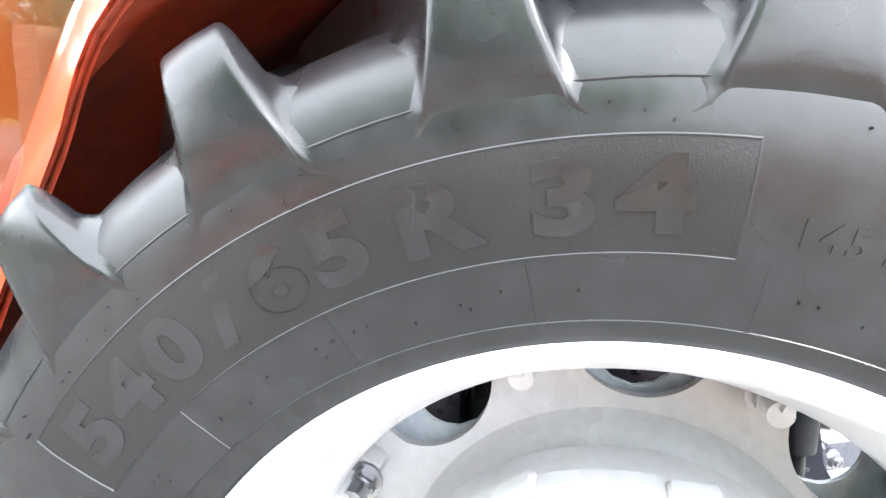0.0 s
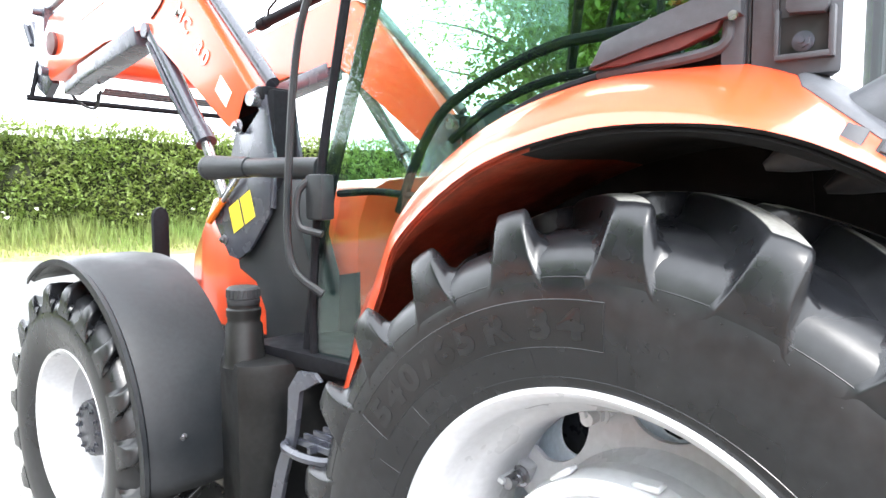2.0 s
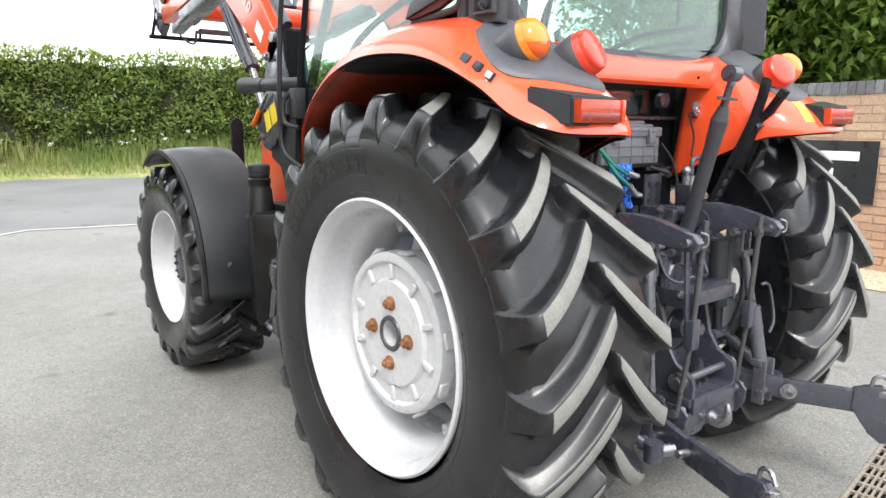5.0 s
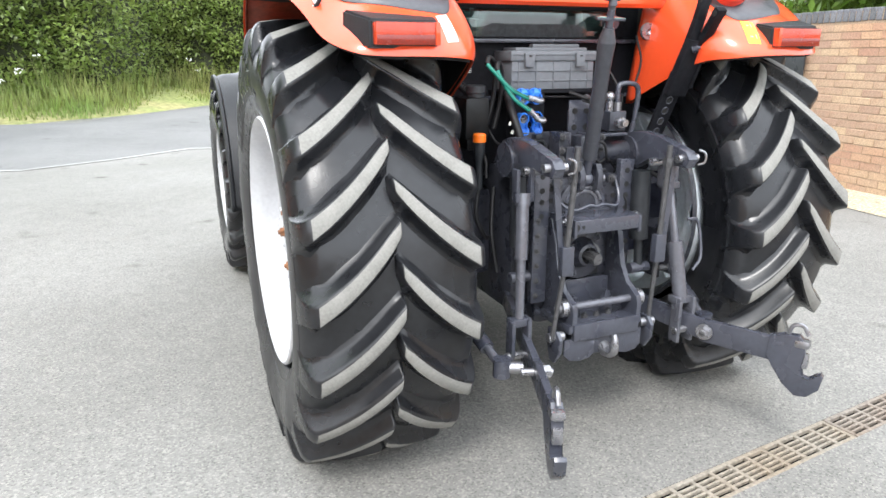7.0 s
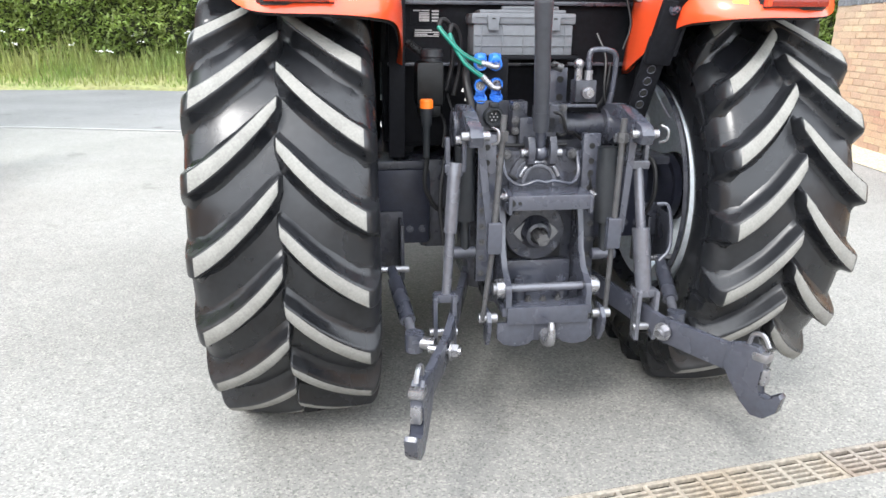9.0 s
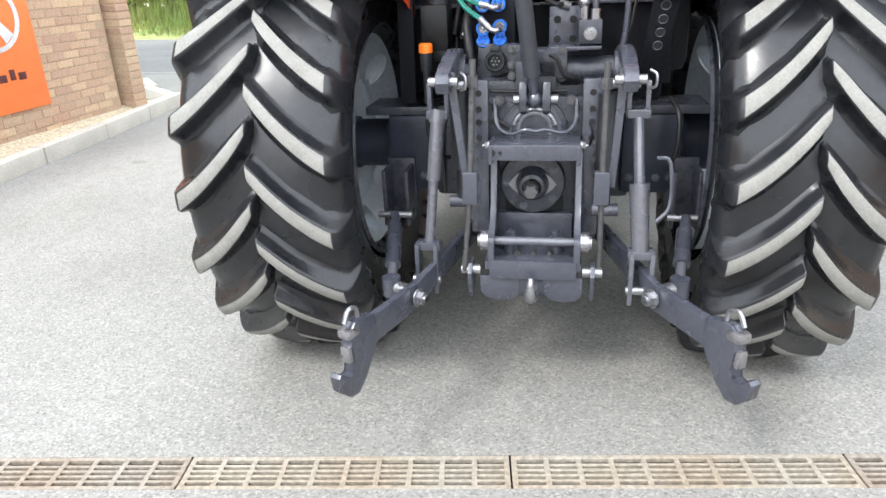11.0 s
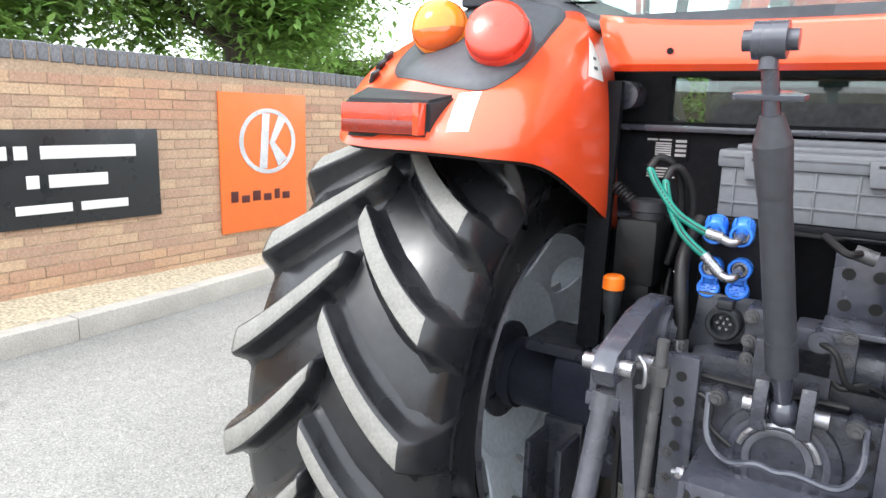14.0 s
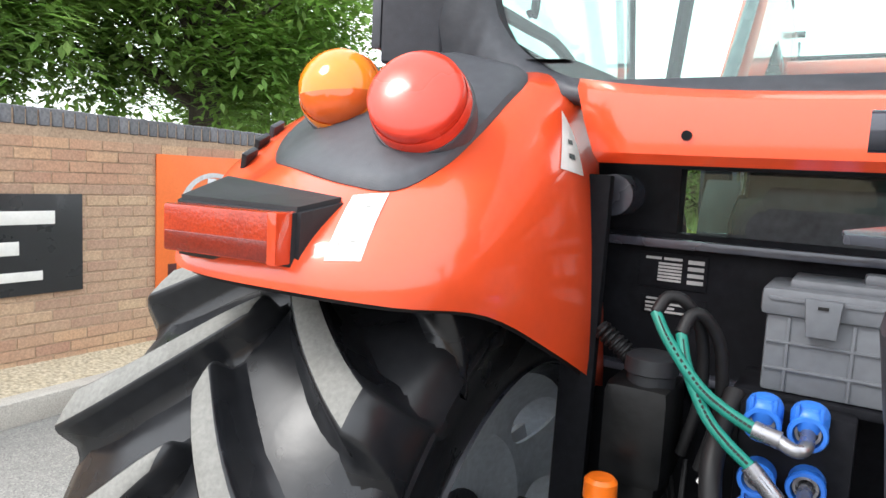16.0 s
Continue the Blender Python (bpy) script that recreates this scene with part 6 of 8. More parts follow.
part("tank_bracket", boxed((-0.6, 0.9, 0.88), (0.28, 0.16, 0.08), 0.01), CAST, tractor)


# steps
def steps():
    bm = bmesh.new()
    outline = [(0.95, 0.985), (0.88, 0.99), (0.855, 0.97), (0.945, 0.93), (0.965, 0.80), (1.02, 0.66), (1.07, 0.48), (1.12, 0.48), (1.06, 0.68), (1.0, 0.80), (0.995, 0.93)]
    plate(bm, outline, -0.865, -0.85, "x", 0.003)
    return bm


step = part("cab_step", steps(), STEEL, tractor, "dark steel cab steps with slotted treads")
for z, y0 in ((0.775, 0.9), (0.47, 1.0)):
    bm = bmesh.new()
    tube(bm, [(-0.87, y0 + 0.1, z), (-0.90, y0 + 0.06, z), (-0.91, y0 - 0.04, z), (-0.87, y0 - 0.11, z), (-0.69, y0 - 0.11, z)], 0.013, 6, 4)
    for k in range(5):
        box(bm, (-0.84 + 0.035 * k, y0, z), (0.012, 0.2, 0.02), None, 0.002, 1)
    box(bm, (-0.77, y0, z), (0.2, 0.014, 0.018))
    box(bm, (-0.68, y0, z), (0.02, 0.24, 0.05), None, 0.004)
    part("step_tread", bm, STEEL, step)

# indicator stalk at the cab's corner
bm = bmesh.new()
tube(bm, [(-0.68, 1.07, 1.545), (-0.72, 1.2, 1.55), (-0.73, 1.36, 1.555)], 0.034, 14, 4, 0.03)
tube(bm, [(-0.73, 1.36, 1.555), (-0.735, 1.44, 1.557), (-0.735, 1.5, 1.558), (-0.735, 1.58, 1.56)], 0.033, 14, 3, 0.042)
bmesh.ops.create_uvsphere(bm, u_segments=14, v_segments=10, radius=0.043, matrix=Matrix.Translation((-0.735, 1.585, 1.56)))
part("indicator_stalk", bm, PLASTIC, tractor, "black rubber-tipped indicator stalk")
# upright guard at the nose
part("nose_guard", plated([(-0.39, 1.0), (-0.31, 1.0), (-0.31, 1.37), (-0.325, 1.4), (-0.35, 1.41), (-0.375, 1.4), (-0.39, 1.37)], 2.7, 2.73, "y", 0.006), BLACK, tractor, "black upright guard plate")
part("nose_frame", boxed((0, 2.66, 0.85), (0.8, 0.1, 0.4), 0.02), CAST, tractor)

# ---- front loader ----
ARM = [(1.50, 1.76), (1.56, 1.84), (2.08, 2.40), (2.18, 2.49), (2.36, 2.54), (3.36, 2.39), (3.45, 2.32), (3.46, 2.15), (3.38, 2.07), (2.72, 2.17), (2.33, 2.18), (1.72, 1.72), (1.60, 1.68)]
for s in (-1, 1):
    x0, x1 = sorted((s * 0.585, s * 0.485))
    arm = part("loader_arm", plated(ARM, x0, x1, "x", 0.008), RED, tractor, "orange-red boxed loader arm")
    xo = s * 0.588
    seam = bmesh.new()
    tube(seam, [(xo, 2.18, 2.46), (xo, 2.14, 2.36), (xo, 2.16, 2.26), (xo, 2.26, 2.2)], 0.004, 6, 4)
    part("arm_seam", seam, DARKRED, arm)
    bm = bmesh.new()
    tube(bm, [(s * 0.535, 1.50, 1.86), (s * 0.535, 2.2, 2.56)], 0.026, 12, 1)
    part("levelling_rod", bm, STEEL, arm, "grey steel levelling rod")
    bm = boxed((s * 0.535, 2.72, 2.11), (0.11, 0.62, 0.09), 0.012, Matrix.Rotation(radians(-9), 3, "X"))
    box(bm, (s * 0.535, 3.1, 2.04), (0.08, 0.3, 0.06), Matrix.Rotation(radians(-11), 3, "X"), 0.01)
    part("under_cover", bm, STEEL, arm, "grey steel channel under the arm")
    bm = bmesh.new()
    rod(bm, (s * 0.535, 2.3, 2.62), (s * 0.535, 3.05, 2.53), 0.032)
    rod(bm, (s * 0.535, 3.05, 2.53), (s * 0.535, 3.12, 2.52), 0.038)
    part("tilt_cylinder", bm, BLACK, arm, "black hydraulic tilt cylinder")
    bm = rods(((s * 0.535, 3.1, 2.522), (s * 0.535, 3.5, 2.46), 0.018))
    part("tilt_rod", bm, BRIGHT, arm)
    bm = plated([(2.14, 2.5), (2.28, 2.53), (2.32, 2.64), (2.24, 2.68), (2.14, 2.62)], *sorted((s * 0.60, s * 0.575)), "x", 0.004)
    plate(bm, [(2.14, 2.5), (2.28, 2.53), (2.32, 2.64), (2.24, 2.68), (2.14, 2.62)], *sorted((s * 0.49, s * 0.465)), "x", 0.004)
    rod(bm, (s * 0.62, 2.24, 2.63), (s * 0.45, 2.24, 2.63), 0.022)
    part("knee_link", bm, STEEL, arm)
    bm = rods(((s * 0.60, 3.32, 2.25), (s * 0.58, 3.32, 2.25), 0.06))
    part("pin_boss", bm, DARKRED, arm)
    # lift cylinder with its bright rod
    bm = rods(((s * 0.56, 2.30, 2.15), (s * 0.56, 1.93, 1.70), 0.034), ((s * 0.56, 1.945, 1.72), (s * 0.56, 1.905, 1.67), 0.041), ((s * 0.60, 2.31, 2.16), (s * 0.5, 2.31, 2.16), 0.03))
    tube(bm, [(s * 0.595, 2.28, 2.10), (s * 0.60, 2.1, 1.88), (s * 0.595, 1.95, 1.71)], 0.01, 8, 3)
    part("lift_cylinder", bm, STEEL, tractor, "grey hydraulic lift cylinder")
    part("lift_rod", rods(((s * 0.56, 1.92, 1.69), (s * 0.56, 1.73, 1.36), 0.021)), BRIGHT, tractor, "polished steel cylinder rod")
    # mast
    upper = [(1.47, 1.81), (1.52, 1.85), (1.60, 1.83), (1.64, 1.75), (1.72, 1.55), (1.70, 1.42), (1.44, 1.42), (1.43, 1.6)]
    lower = [(1.44, 1.6), (1.66, 1.55), (1.82, 1.42), (1.81, 1.36), (1.72, 1.24), (1.66, 1.23), (1.58, 1.27), (1.46, 1.40)]
    for off in (0.585, 0.475):
        a, b = sorted((s * off, s * (off - 0.014)))
        plate_up = part("mast_plate", plated(upper, a, b, "x", 0.003), STEEL, tractor, "grey steel loader mast plate")
        part("mast_plate", plated(lower, a - 0.003, b - 0.003, "x", 0.003), STEEL, tractor, "grey steel loader mast foot plate")
        if off > 0.5:
            mast = plate_up
    rear = boxed((s * 0.53, 1.455, 1.66), (0.1, 0.04, 0.34), 0.01)
    box(rear, (s * 0.53, 1.5, 1.82), (0.13, 0.05, 0.05), None, 0.015)
    part("mast_web", rear, BLACK, mast)
    pins = bmesh.new()
    rod(pins, (s * 0.62, 1.518, 1.80), (s * 0.46, 1.518, 1.80), 0.026)
    part("mast_pin", pins, BRIGHT, mast)
    for y, z, r in ((1.64, 1.714, 0.02), (1.75, 1.30, 0.014)):
        part("mast_bolt", hexbolt(bmesh.new(), (s * 0.586, y, z), (s, 0, 0), r, r), BRIGHT, mast)
    for k in (0, 1):
        p = Vector((s * 0.588, 1.68 - 0.075 * k, 1.385 + 0.035 * k))
        st = plated([(p.y - 0.03, p.z + 0.065), (p.y + 0.032, p.z + 0.035), (p.y + 0.0, p.z - 0.06), (p.y - 0.062, p.z - 0.03)], *sorted((s * 0.5885, s * 0.5905)), "x", 0)
        part("warning_sticker", st, YELLOW, mast, "yellow warning sticker")
    lever = bmesh.new()
    tube(lever, [(s * 0.60, 1.80, 1.39), (s * 0.605, 1.62, 1.53)], 0.009, 8, 1)
    part("lock_lever", lever, BRIGHT, mast)
    grip = bmesh.new()
    tube(grip, [(s * 0.60, 1.83, 1.365), (s * 0.602, 1.73, 1.445)], 0.013, 8, 1)
    part("lever_grip", grip, ORANGE, mast)
    # bracket down to the chassis
    low = plated([(1.42, 1.52), (1.50, 1.42), (1.60, 1.30), (1.72, 1.27), (1.70, 1.19), (1.58, 1.16), (1.52, 1.05), (1.54, 0.7), (1.28, 0.7), (1.26, 1.2), (1.36, 1.45)], *sorted((s * 0.56, s * 0.44)), "x", 0.012)
    part("mast_bracket", low, PLASTIC, tractor, "dark loader bracket bolted to the chassis")

writing_m = Matrix(((0, 0, -1, -0.5895), (-1, 0, 0, 0), (0, 1, 0, 0), (0, 0, 0, 1)))
for ch, y, z in (("M", 2.035, 2.185), ("C", 1.985, 2.13), ("8", 1.90, 2.03), ("0", 1.855, 1.985)):
    m = Matrix.Translation((0, y, z)) @ writing_m @ Matrix.Rotation(radians(-47), 4, "Z")
    writing("arm_lettering", ch, 0.085, m, WHITE, tractor, 0.001, 0.002)
# bars for the maker's mark on the arm's front half
part("arm_mark", plated([(2.62, 2.40), (2.98, 2.345), (2.97, 2.31), (2.61, 2.365)], -0.5875, -0.585, "x", 0), WHITE, tractor, "faded white bar on the arm")
part("arm_mark", plated([(1.79, 1.86), (1.72, 1.79), (1.68, 1.84), (1.75, 1.91)], -0.5875, -0.585, "x", 0), WHITE, tractor, "white shield mark on the arm")
# cross tube, implement carrier
part("loader_cross_tube", rods(((-0.5, 2.95, 2.12), (0.5, 2.95, 2.12), 0.07), seg=24), RED, tractor, "orange-red cross tube between the arms")
for k in range(3):
    bm = bmesh.new()
    tube(bm, [(-0.46, 3.02 + 0.02 * k, 2.0 - 0.008 * k), (0.46, 3.02 + 0.02 * k, 2.0 - 0.008 * k)], 0.009, 6, 1)
    part("hydraulic_pipe", bm, STEEL, tractor)
for s in (-1, 1):
    bm = plated([(3.4, 2.06), (3.5, 2.0), (3.62, 2.06), (3.66, 2.2), (3.6, 2.42), (3.52, 2.5), (3.46, 2.46), (3.5, 2.25)], *sorted((s * 0.57, s * 0.53)), "x", 0.004)
    plate(bm, [(3.66, 2.2), (3.74, 2.24), (3.78, 2.42), (3.72, 2.44), (3.62, 2.3)], *sorted((s * 0.55, s * 0.5)), "x", 0.004)
    rod(bm, (s * 0.62, 3.5, 2.44), (s * 0.46, 3.5, 2.44), 0.02)
    rod(bm, (s * 0.62, 3.42, 2.12), (s * 0.46, 3.42, 2.12), 0.024)
    rod(bm, (s * 0.56, 3.7, 2.3), (s * 0.56, 3.78, 2.42), 0.014)
    part("carrier_plate", bm, STEEL, tractor, "grey quick-hitch carrier plate")
bm = rods(((-0.62, 3.62, 2.0), (0.62, 3.62, 2.0), 0.016), ((-0.6, 3.62, 2.0), (-0.56, 3.6, 2.2), 0.012), ((0.6, 3.62, 2.0), (0.56, 3.6, 2.2), 0.012), ((-0.25, 3.62, 2.0), (-0.25, 3.6, 2.06), 0.01), ((0.25, 3.62, 2.0), (0.25, 3.6, 2.06), 0.01))
part("carrier_bar", bm, BLACK, tractor, "black lower carrier bar")
part("carrier_beam", rods(((-0.55, 3.6, 2.3), (0.55, 3.6, 2.3), 0.03)), BLACK, tractor)
for s in (-1, 1):
    bm = bmesh.new()
    tube(bm, [(s * 0.53, 2.55, 2.58), (s * 0.5, 2.75, 2.66), (s * 0.5, 2.95, 2.6), (s * 0.52, 3.02, 2.55)], 0.008, 6, 6)
    part("loader_hose", bm, HOSE, tractor)
    bm = bmesh.new()
    tube(bm, [(s * 0.45, 3.1, 2.0), (s * 0.42, 3.25, 1.93), (s * 0.45, 3.4, 1.98), (s * 0.5, 3.42, 2.08)], 0.008, 6, 6)
    part("loader_hose", bm, HOSE, tractor)

# ---- rear axle, gearbox and linkage ----
def bmesh_ball(c, r):
    bm = bmesh.new()
    bmesh.ops.create_uvsphere(bm, u_segments=16, v_segments=10, radius=r, matrix=Matrix.Translation(c))
    return bm



CX = 0.025
bm = boxed((CX, 0.35, 0.68), (0.44, 1.3, 0.56), 0.05)
box(bm, (CX, -0.28, 0.64), (0.34, 0.24, 0.5), None, 0.03)
box(bm, (CX, -0.2, 0.92), (0.38, 0.3, 0.12), None, 0.03)
gear = part("gearbox_housing", bm, CAST, tractor, "dark cast gearbox and rear axle housing")
for x in (-0.13, 0.18):
    for k in range(6):
        part("housing_bolt", hexbolt(bmesh.new(), (x, -0.4, 0.44 + 0.09 * k), (0, -1, 0), 0.011, 0.01), STEEL, gear)
for s in (-1, 1):
    wy = WHEEL_Y if s < 0 else RIGHT_Y
    bm = boxed((s * 0.41, -0.03, 0.70), (0.2, 0.36, 0.28), 0.022)
    box(bm, (s * 0.50, -0.03, 0.70), (0.05, 0.30, 0.22), None, 0.02)
    axle = part("axle_housing", bm, NAVY, tractor, "dark blue-black boxed axle housing with a flat top")
    part("axle_flange", rods(((s * 0.50, wy, AXLE), (s * 0.70, wy, AXLE), 0.112 if s > 0 else 0.09), ((s * 0.67, wy, AXLE), (s * 0.70, wy, AXLE), 0.135 if s > 0 else 0.1), seg=40), NAVY, axle)
    part("housing_trumpet", boxed((s * 0.28, -0.02, 0.70), (0.14, 0.3, 0.34), 0.03), CAST, axle)
    for k in range(4):
        part("housing_bolt", hexbolt(bmesh.new(), (s * (0.34 + 0.045 * k), -0.21, 0.62), (0, -1, 0), 0.010, 0.010), STEEL, axle)
    part("side_frame", boxed((s * 0.36, 0.52, 0.72), (0.16, 0.62, 0.42), 0.03), CAST, tractor, "dark frame box under the cab floor")
    part("housing_ledge", boxed((s * 0.46, -0.1, 0.852), (0.26, 0.2, 0.03), 0.006), CAST, axle)
    part("axle_shaft", rods(((s * 0.60, wy, AXLE), (s * 0.83, wy, AXLE), 0.085), ((s * 0.72, wy, AXLE), (s * 0.74, wy, AXLE), 0.14), seg=28), CAST, tractor)

# upright straps with rows of holes, the right one leaning back to the catch
def strap(p, q, w, thick, holes, label):
    """A flat strap from p to q, w wide across the tractor, with holes at fractions of its length."""
    p, q = Vector(p), Vector(q)
    d = (q - p).normalized()
    n = Vector((1, 0, 0)).cross(d).normalized()
    turn = Matrix((n.cross(d) * -1, n, d)).transposed()
    ob = part("frame_upright", boxed((p + q) / 2, (w, thick, (q - p).length), 0.004, turn), BLACK, tractor, label)
    n = n if n.y < 0 else -n
    for f in holes:
        c = p.lerp(q, f) + n * thick / 2
        # each hole is a near-black disc laid on the strap
        part("strap_hole", rods((c - n * 0.001, c + n * 0.0012, 0.0115), seg=20), PIT, ob)
        part("hole_rim", lathe_ring(c, n, 0.0135, 0.0018), STEEL, ob)
    return d, n


def lathe_ring(c, n, r, t):
    bm = lathe(bmesh.new(), [(t * math.cos(a), r + t * math.sin(a)) for a in [2 * math.pi * k / 6 for k in range(6)]], (0, 0, 0), "z", 24, True)
    bm.transform(Matrix.Translation(c) @ Vector(n).to_track_quat("Z", "Y").to_matrix().to_4x4())
    return bm


strap((-0.428, -0.19, 0.88), (-0.418, -0.19, 1.5), 0.055, 0.02, (), "plain black upright strap")
strap((0.372, -0.27, 0.9), (0.405, -0.425, 1.29), 0.075, 0.014, (0.45, 0.55, 0.65, 0.75), "black leaning strap with a row of holes")

# lift cross shaft and rocker arms
part("shaft_stub", rods(((-0.25, -0.32, 1.0), (-0.185, -0.32, 1.0), 0.044), seg=28), CAST, tractor)
part("lift_shaft", rods(((0.1, -0.32, 1.0), (0.33, -0.32, 1.0), 0.044), ((0.1, -0.32, 1.0), (0.16, -0.32, 1.0), 0.05), seg=28), CAST, tractor, "thick dark lift cross shaft")
ROCK = [(-0.29, 1.03), (-0.31, 1.065), (-0.36, 1.08), (-0.43, 1.085), (-0.50, 1.075), (-0.58, 1.055), (-0.645, 1.04), (-0.665, 1.015), (-0.65, 0.985), (-0.60, 0.985), (-0.52, 1.005), (-0.46, 1.0), (-0.41, 0.965), (-0.36, 0.94), (-0.31, 0.95), (-0.285, 0.99)]
for x in (-0.225, 0.29):
    rk = part("lift_rocker", plated(ROCK, x - 0.02, x + 0.02, "x", 0.006), STEEL, tractor, "curved forged lift arm")
    for y, z, w, r in ((-0.63, 1.015, 0.042, 0.014), (-0.5, 0.985, 0.04, 0.015)):
        part("rocker_pin", rods(((x - w, y, z), (x + w, y, z), r)), BRIGHT, rk)
    part("rocker_boss", rods(((x - 0.028, -0.34, 1.0), (x + 0.028, -0.34, 1.0), 0.06), seg=24), STEEL, rk)
    ring_pin = bmesh.new()
    tube(ring_pin, [(x + 0.05, -0.63, 1.04), (x + 0.065, -0.645, 1.03), (x + 0.065, -0.645, 1.0), (x + 0.05, -0.63, 0.99)], 0.004, 6, 5)
    part("split_pin", ring_pin, BRIGHT, rk)

# lift rods, left with a screw clevis, right with a levelling box
for s, top, bot in ((-1, (-0.262, -0.50, 0.965), (-0.305, -0.58, 0.44)), (1, (0.325, -0.50, 0.965), (0.355, -0.61, 0.44))):
    top, bot = Vector(top), Vector(bot)
    d = (bot - top).normalized()
    bm = bmesh.new()
    rod(bm, top + d * 0.07, top + d * 0.27, 0.022 if s < 0 else 0.016)
    rod(bm, top + d * 0.27, bot - d * 0.06, 0.016 if s < 0 else 0.03, 0.016 if s < 0 else 0.026)
    if s < 0:
        rod(bm, top + d * 0.05, top + d * 0.09, 0.027)
    part("lift_rod", bm, LINKGREY, tractor, "silver-grey steel lift rod")
    side = Vector((1, 0, 0))
    bm = bmesh.new()
    turn = d.to_track_quat("Z", "Y").to_matrix()
    for c, zz, w, yy, hgt in ((top + d * 0.02, 0.065, 0.026, 0.035, 0.1), (bot + d * 0.02, -0.075, 0.03, 0.045, 0.17)):
        cl = part("rod_clevis", boxed(c + d * (zz - 0.02 if zz > 0 else zz), (2 * w + 0.014, yy, 0.026), 0.003), STEEL if s < 0 else LINKGREY, tractor)
        for k in (-1, 1):
            part("clevis_cheek", boxed(c + side * w * k, (0.014, yy, hgt), 0.003), STEEL if s < 0 else LINKGREY, cl)
    bm.free()
    part("clevis_pin", rods((bot + d * 0.06 - side * 0.045, bot + d * 0.06 + side * 0.045, 0.013)), BRIGHT, tractor)
bm = bmesh.new()
tube(bm, [(0.385, -0.56, 0.78), (0.42, -0.575, 0.77), (0.425, -0.6, 0.65), (0.39, -0.605, 0.60)], 0.006, 6, 5)
part("levelling_crank", bm, STEEL, tractor)

# lower links with hook ends
for s, a, b, c in ((-1, (-0.16, -0.18, 0.46), (-0.325, -0.74, 0.39), (-0.412, -0.975, 0.385)), (1, (0.21, -0.18, 0.46), (0.40, -0.69, 0.395), (0.53, -0.90, 0.385))):
    a, b, c = Vector(a), Vector(b), Vector(c)
    bm = bmesh.new()
    for p, q, hh in ((a, b, 0.075), (b, c, 0.085)):
        d = q - p
        turn = Matrix((d.normalized(), Vector((0, 0, 1)).cross(d).normalized(), d.normalized().cross(Vector((0, 0, 1)).cross(d).normalized()))).transposed()
        box(bm, (p + q) / 2, (d.length + 0.03, 0.024, hh), turn, 0.005)
    link = part("lower_link", bm, STEEL, tractor, "flat steel lower link arm")
    d = Vector((c.x - b.x, c.y - b.y, 0)).normalized()
    out = [(-0.08, 0.05), (-0.03, 0.065), (0.03, 0.07), (0.055, 0.05), (0.06, 0.0), (0.045, -0.045), (0.055, -0.085), (0.085, -0.09), (0.105, -0.065), (0.125, -0.055), (0.135, -0.065), (0.125, -0.115), (0.085, -0.15), (0.04, -0.155), (-0.01, -0.12), (-0.05, -0.06), (-0.085, -0.03)]
    out = [(x * 0.82, z * 0.95) for x, z in out]
    hook = bmesh.new()
    plate(hook, out, -0.018, 0.018, "y", 0.005)
    m = Matrix((d, Vector((-d.y, d.x, 0)), Vector((0, 0, 1)))).transposed().to_4x4()
    m.translation = c + d * 0.03
    hook.transform(m)
    hk = part("link_hook", hook, STEEL, tractor, "forged hook end of the lower link")
    latch = bmesh.new()
    box(latch, (0.045, 0, -0.02), (0.03, 0.03, 0.05), None, 0.006)
    box(latch, (0.035, 0, 0.04), (0.05, 0.044, 0.03), None, 0.012)
    tube(latch, [(-0.01, 0, 0.06), (0.0, 0, 0.095), (0.03, 0, 0.1), (0.05, 0, 0.07)], 0.007, 6, 5)
    latch.transform(m)
    part("hook_latch", latch, BRIGHT, hk)
    n = Vector((-d.y, d.x, 0))
    bm = bmesh.new()
    hexbolt(bm, b + n * 0.02 * (1 if n.x * s < 0 else -1), n * (1 if n.x * s < 0 else -1), 0.022, 0.022)
    rod(bm, b - n * 0.05, b + n * 0.05, 0.013)
    part("link_bolt", bm, BRIGHT, link)

# sway stabilisers
for s, p, q in ((-1, (-0.462, -0.36, 0.52), (-0.41, -0.665, 0.388)), (1, (0.52, -0.34, 0.52), (0.475, -0.60, 0.388))):
    p, q = Vector(p), Vector(q)
    d = (q - p).normalized()
    stab = part("stabiliser", rods((p + d * 0.06, q - d * 0.09, 0.026), seg=20), STEEL, tractor, "grey telescopic stabiliser")
    for nm, e0, e1, r, mt in (("stabiliser_neck", p, p + d * 0.07, 0.018, STEEL), ("stabiliser_rod", q - d * 0.1, q, 0.016, LINKGREY), ("stabiliser_pin", p - Vector((0.06, 0, 0)), p + Vector((0.06, 0, 0)), 0.012, BRIGHT),
                              ("stabiliser_eye", q - Vector((0, 0, 0.03)), q + Vector((0, 0, 0.03)), 0.03, STEEL), ("stabiliser_bolt", q, q + Vector((-s * 0.06, -0.03, 0)), 0.02, BRIGHT)):
        part(nm, rods((e0, e1, r)), mt, stab)
    bm = bmesh.new()
    for k in (-1, 1):
        box(bm, p + Vector((0.04 * k, 0.08, 0.05)), (0.014, 0.12, 0.2), None, 0.004)
    box(bm, p + Vector((0, 0.14, 0.06)), (0.1, 0.02, 0.22), None, 0.004)
    part("stabiliser_bracket", bm, CAST, tractor)

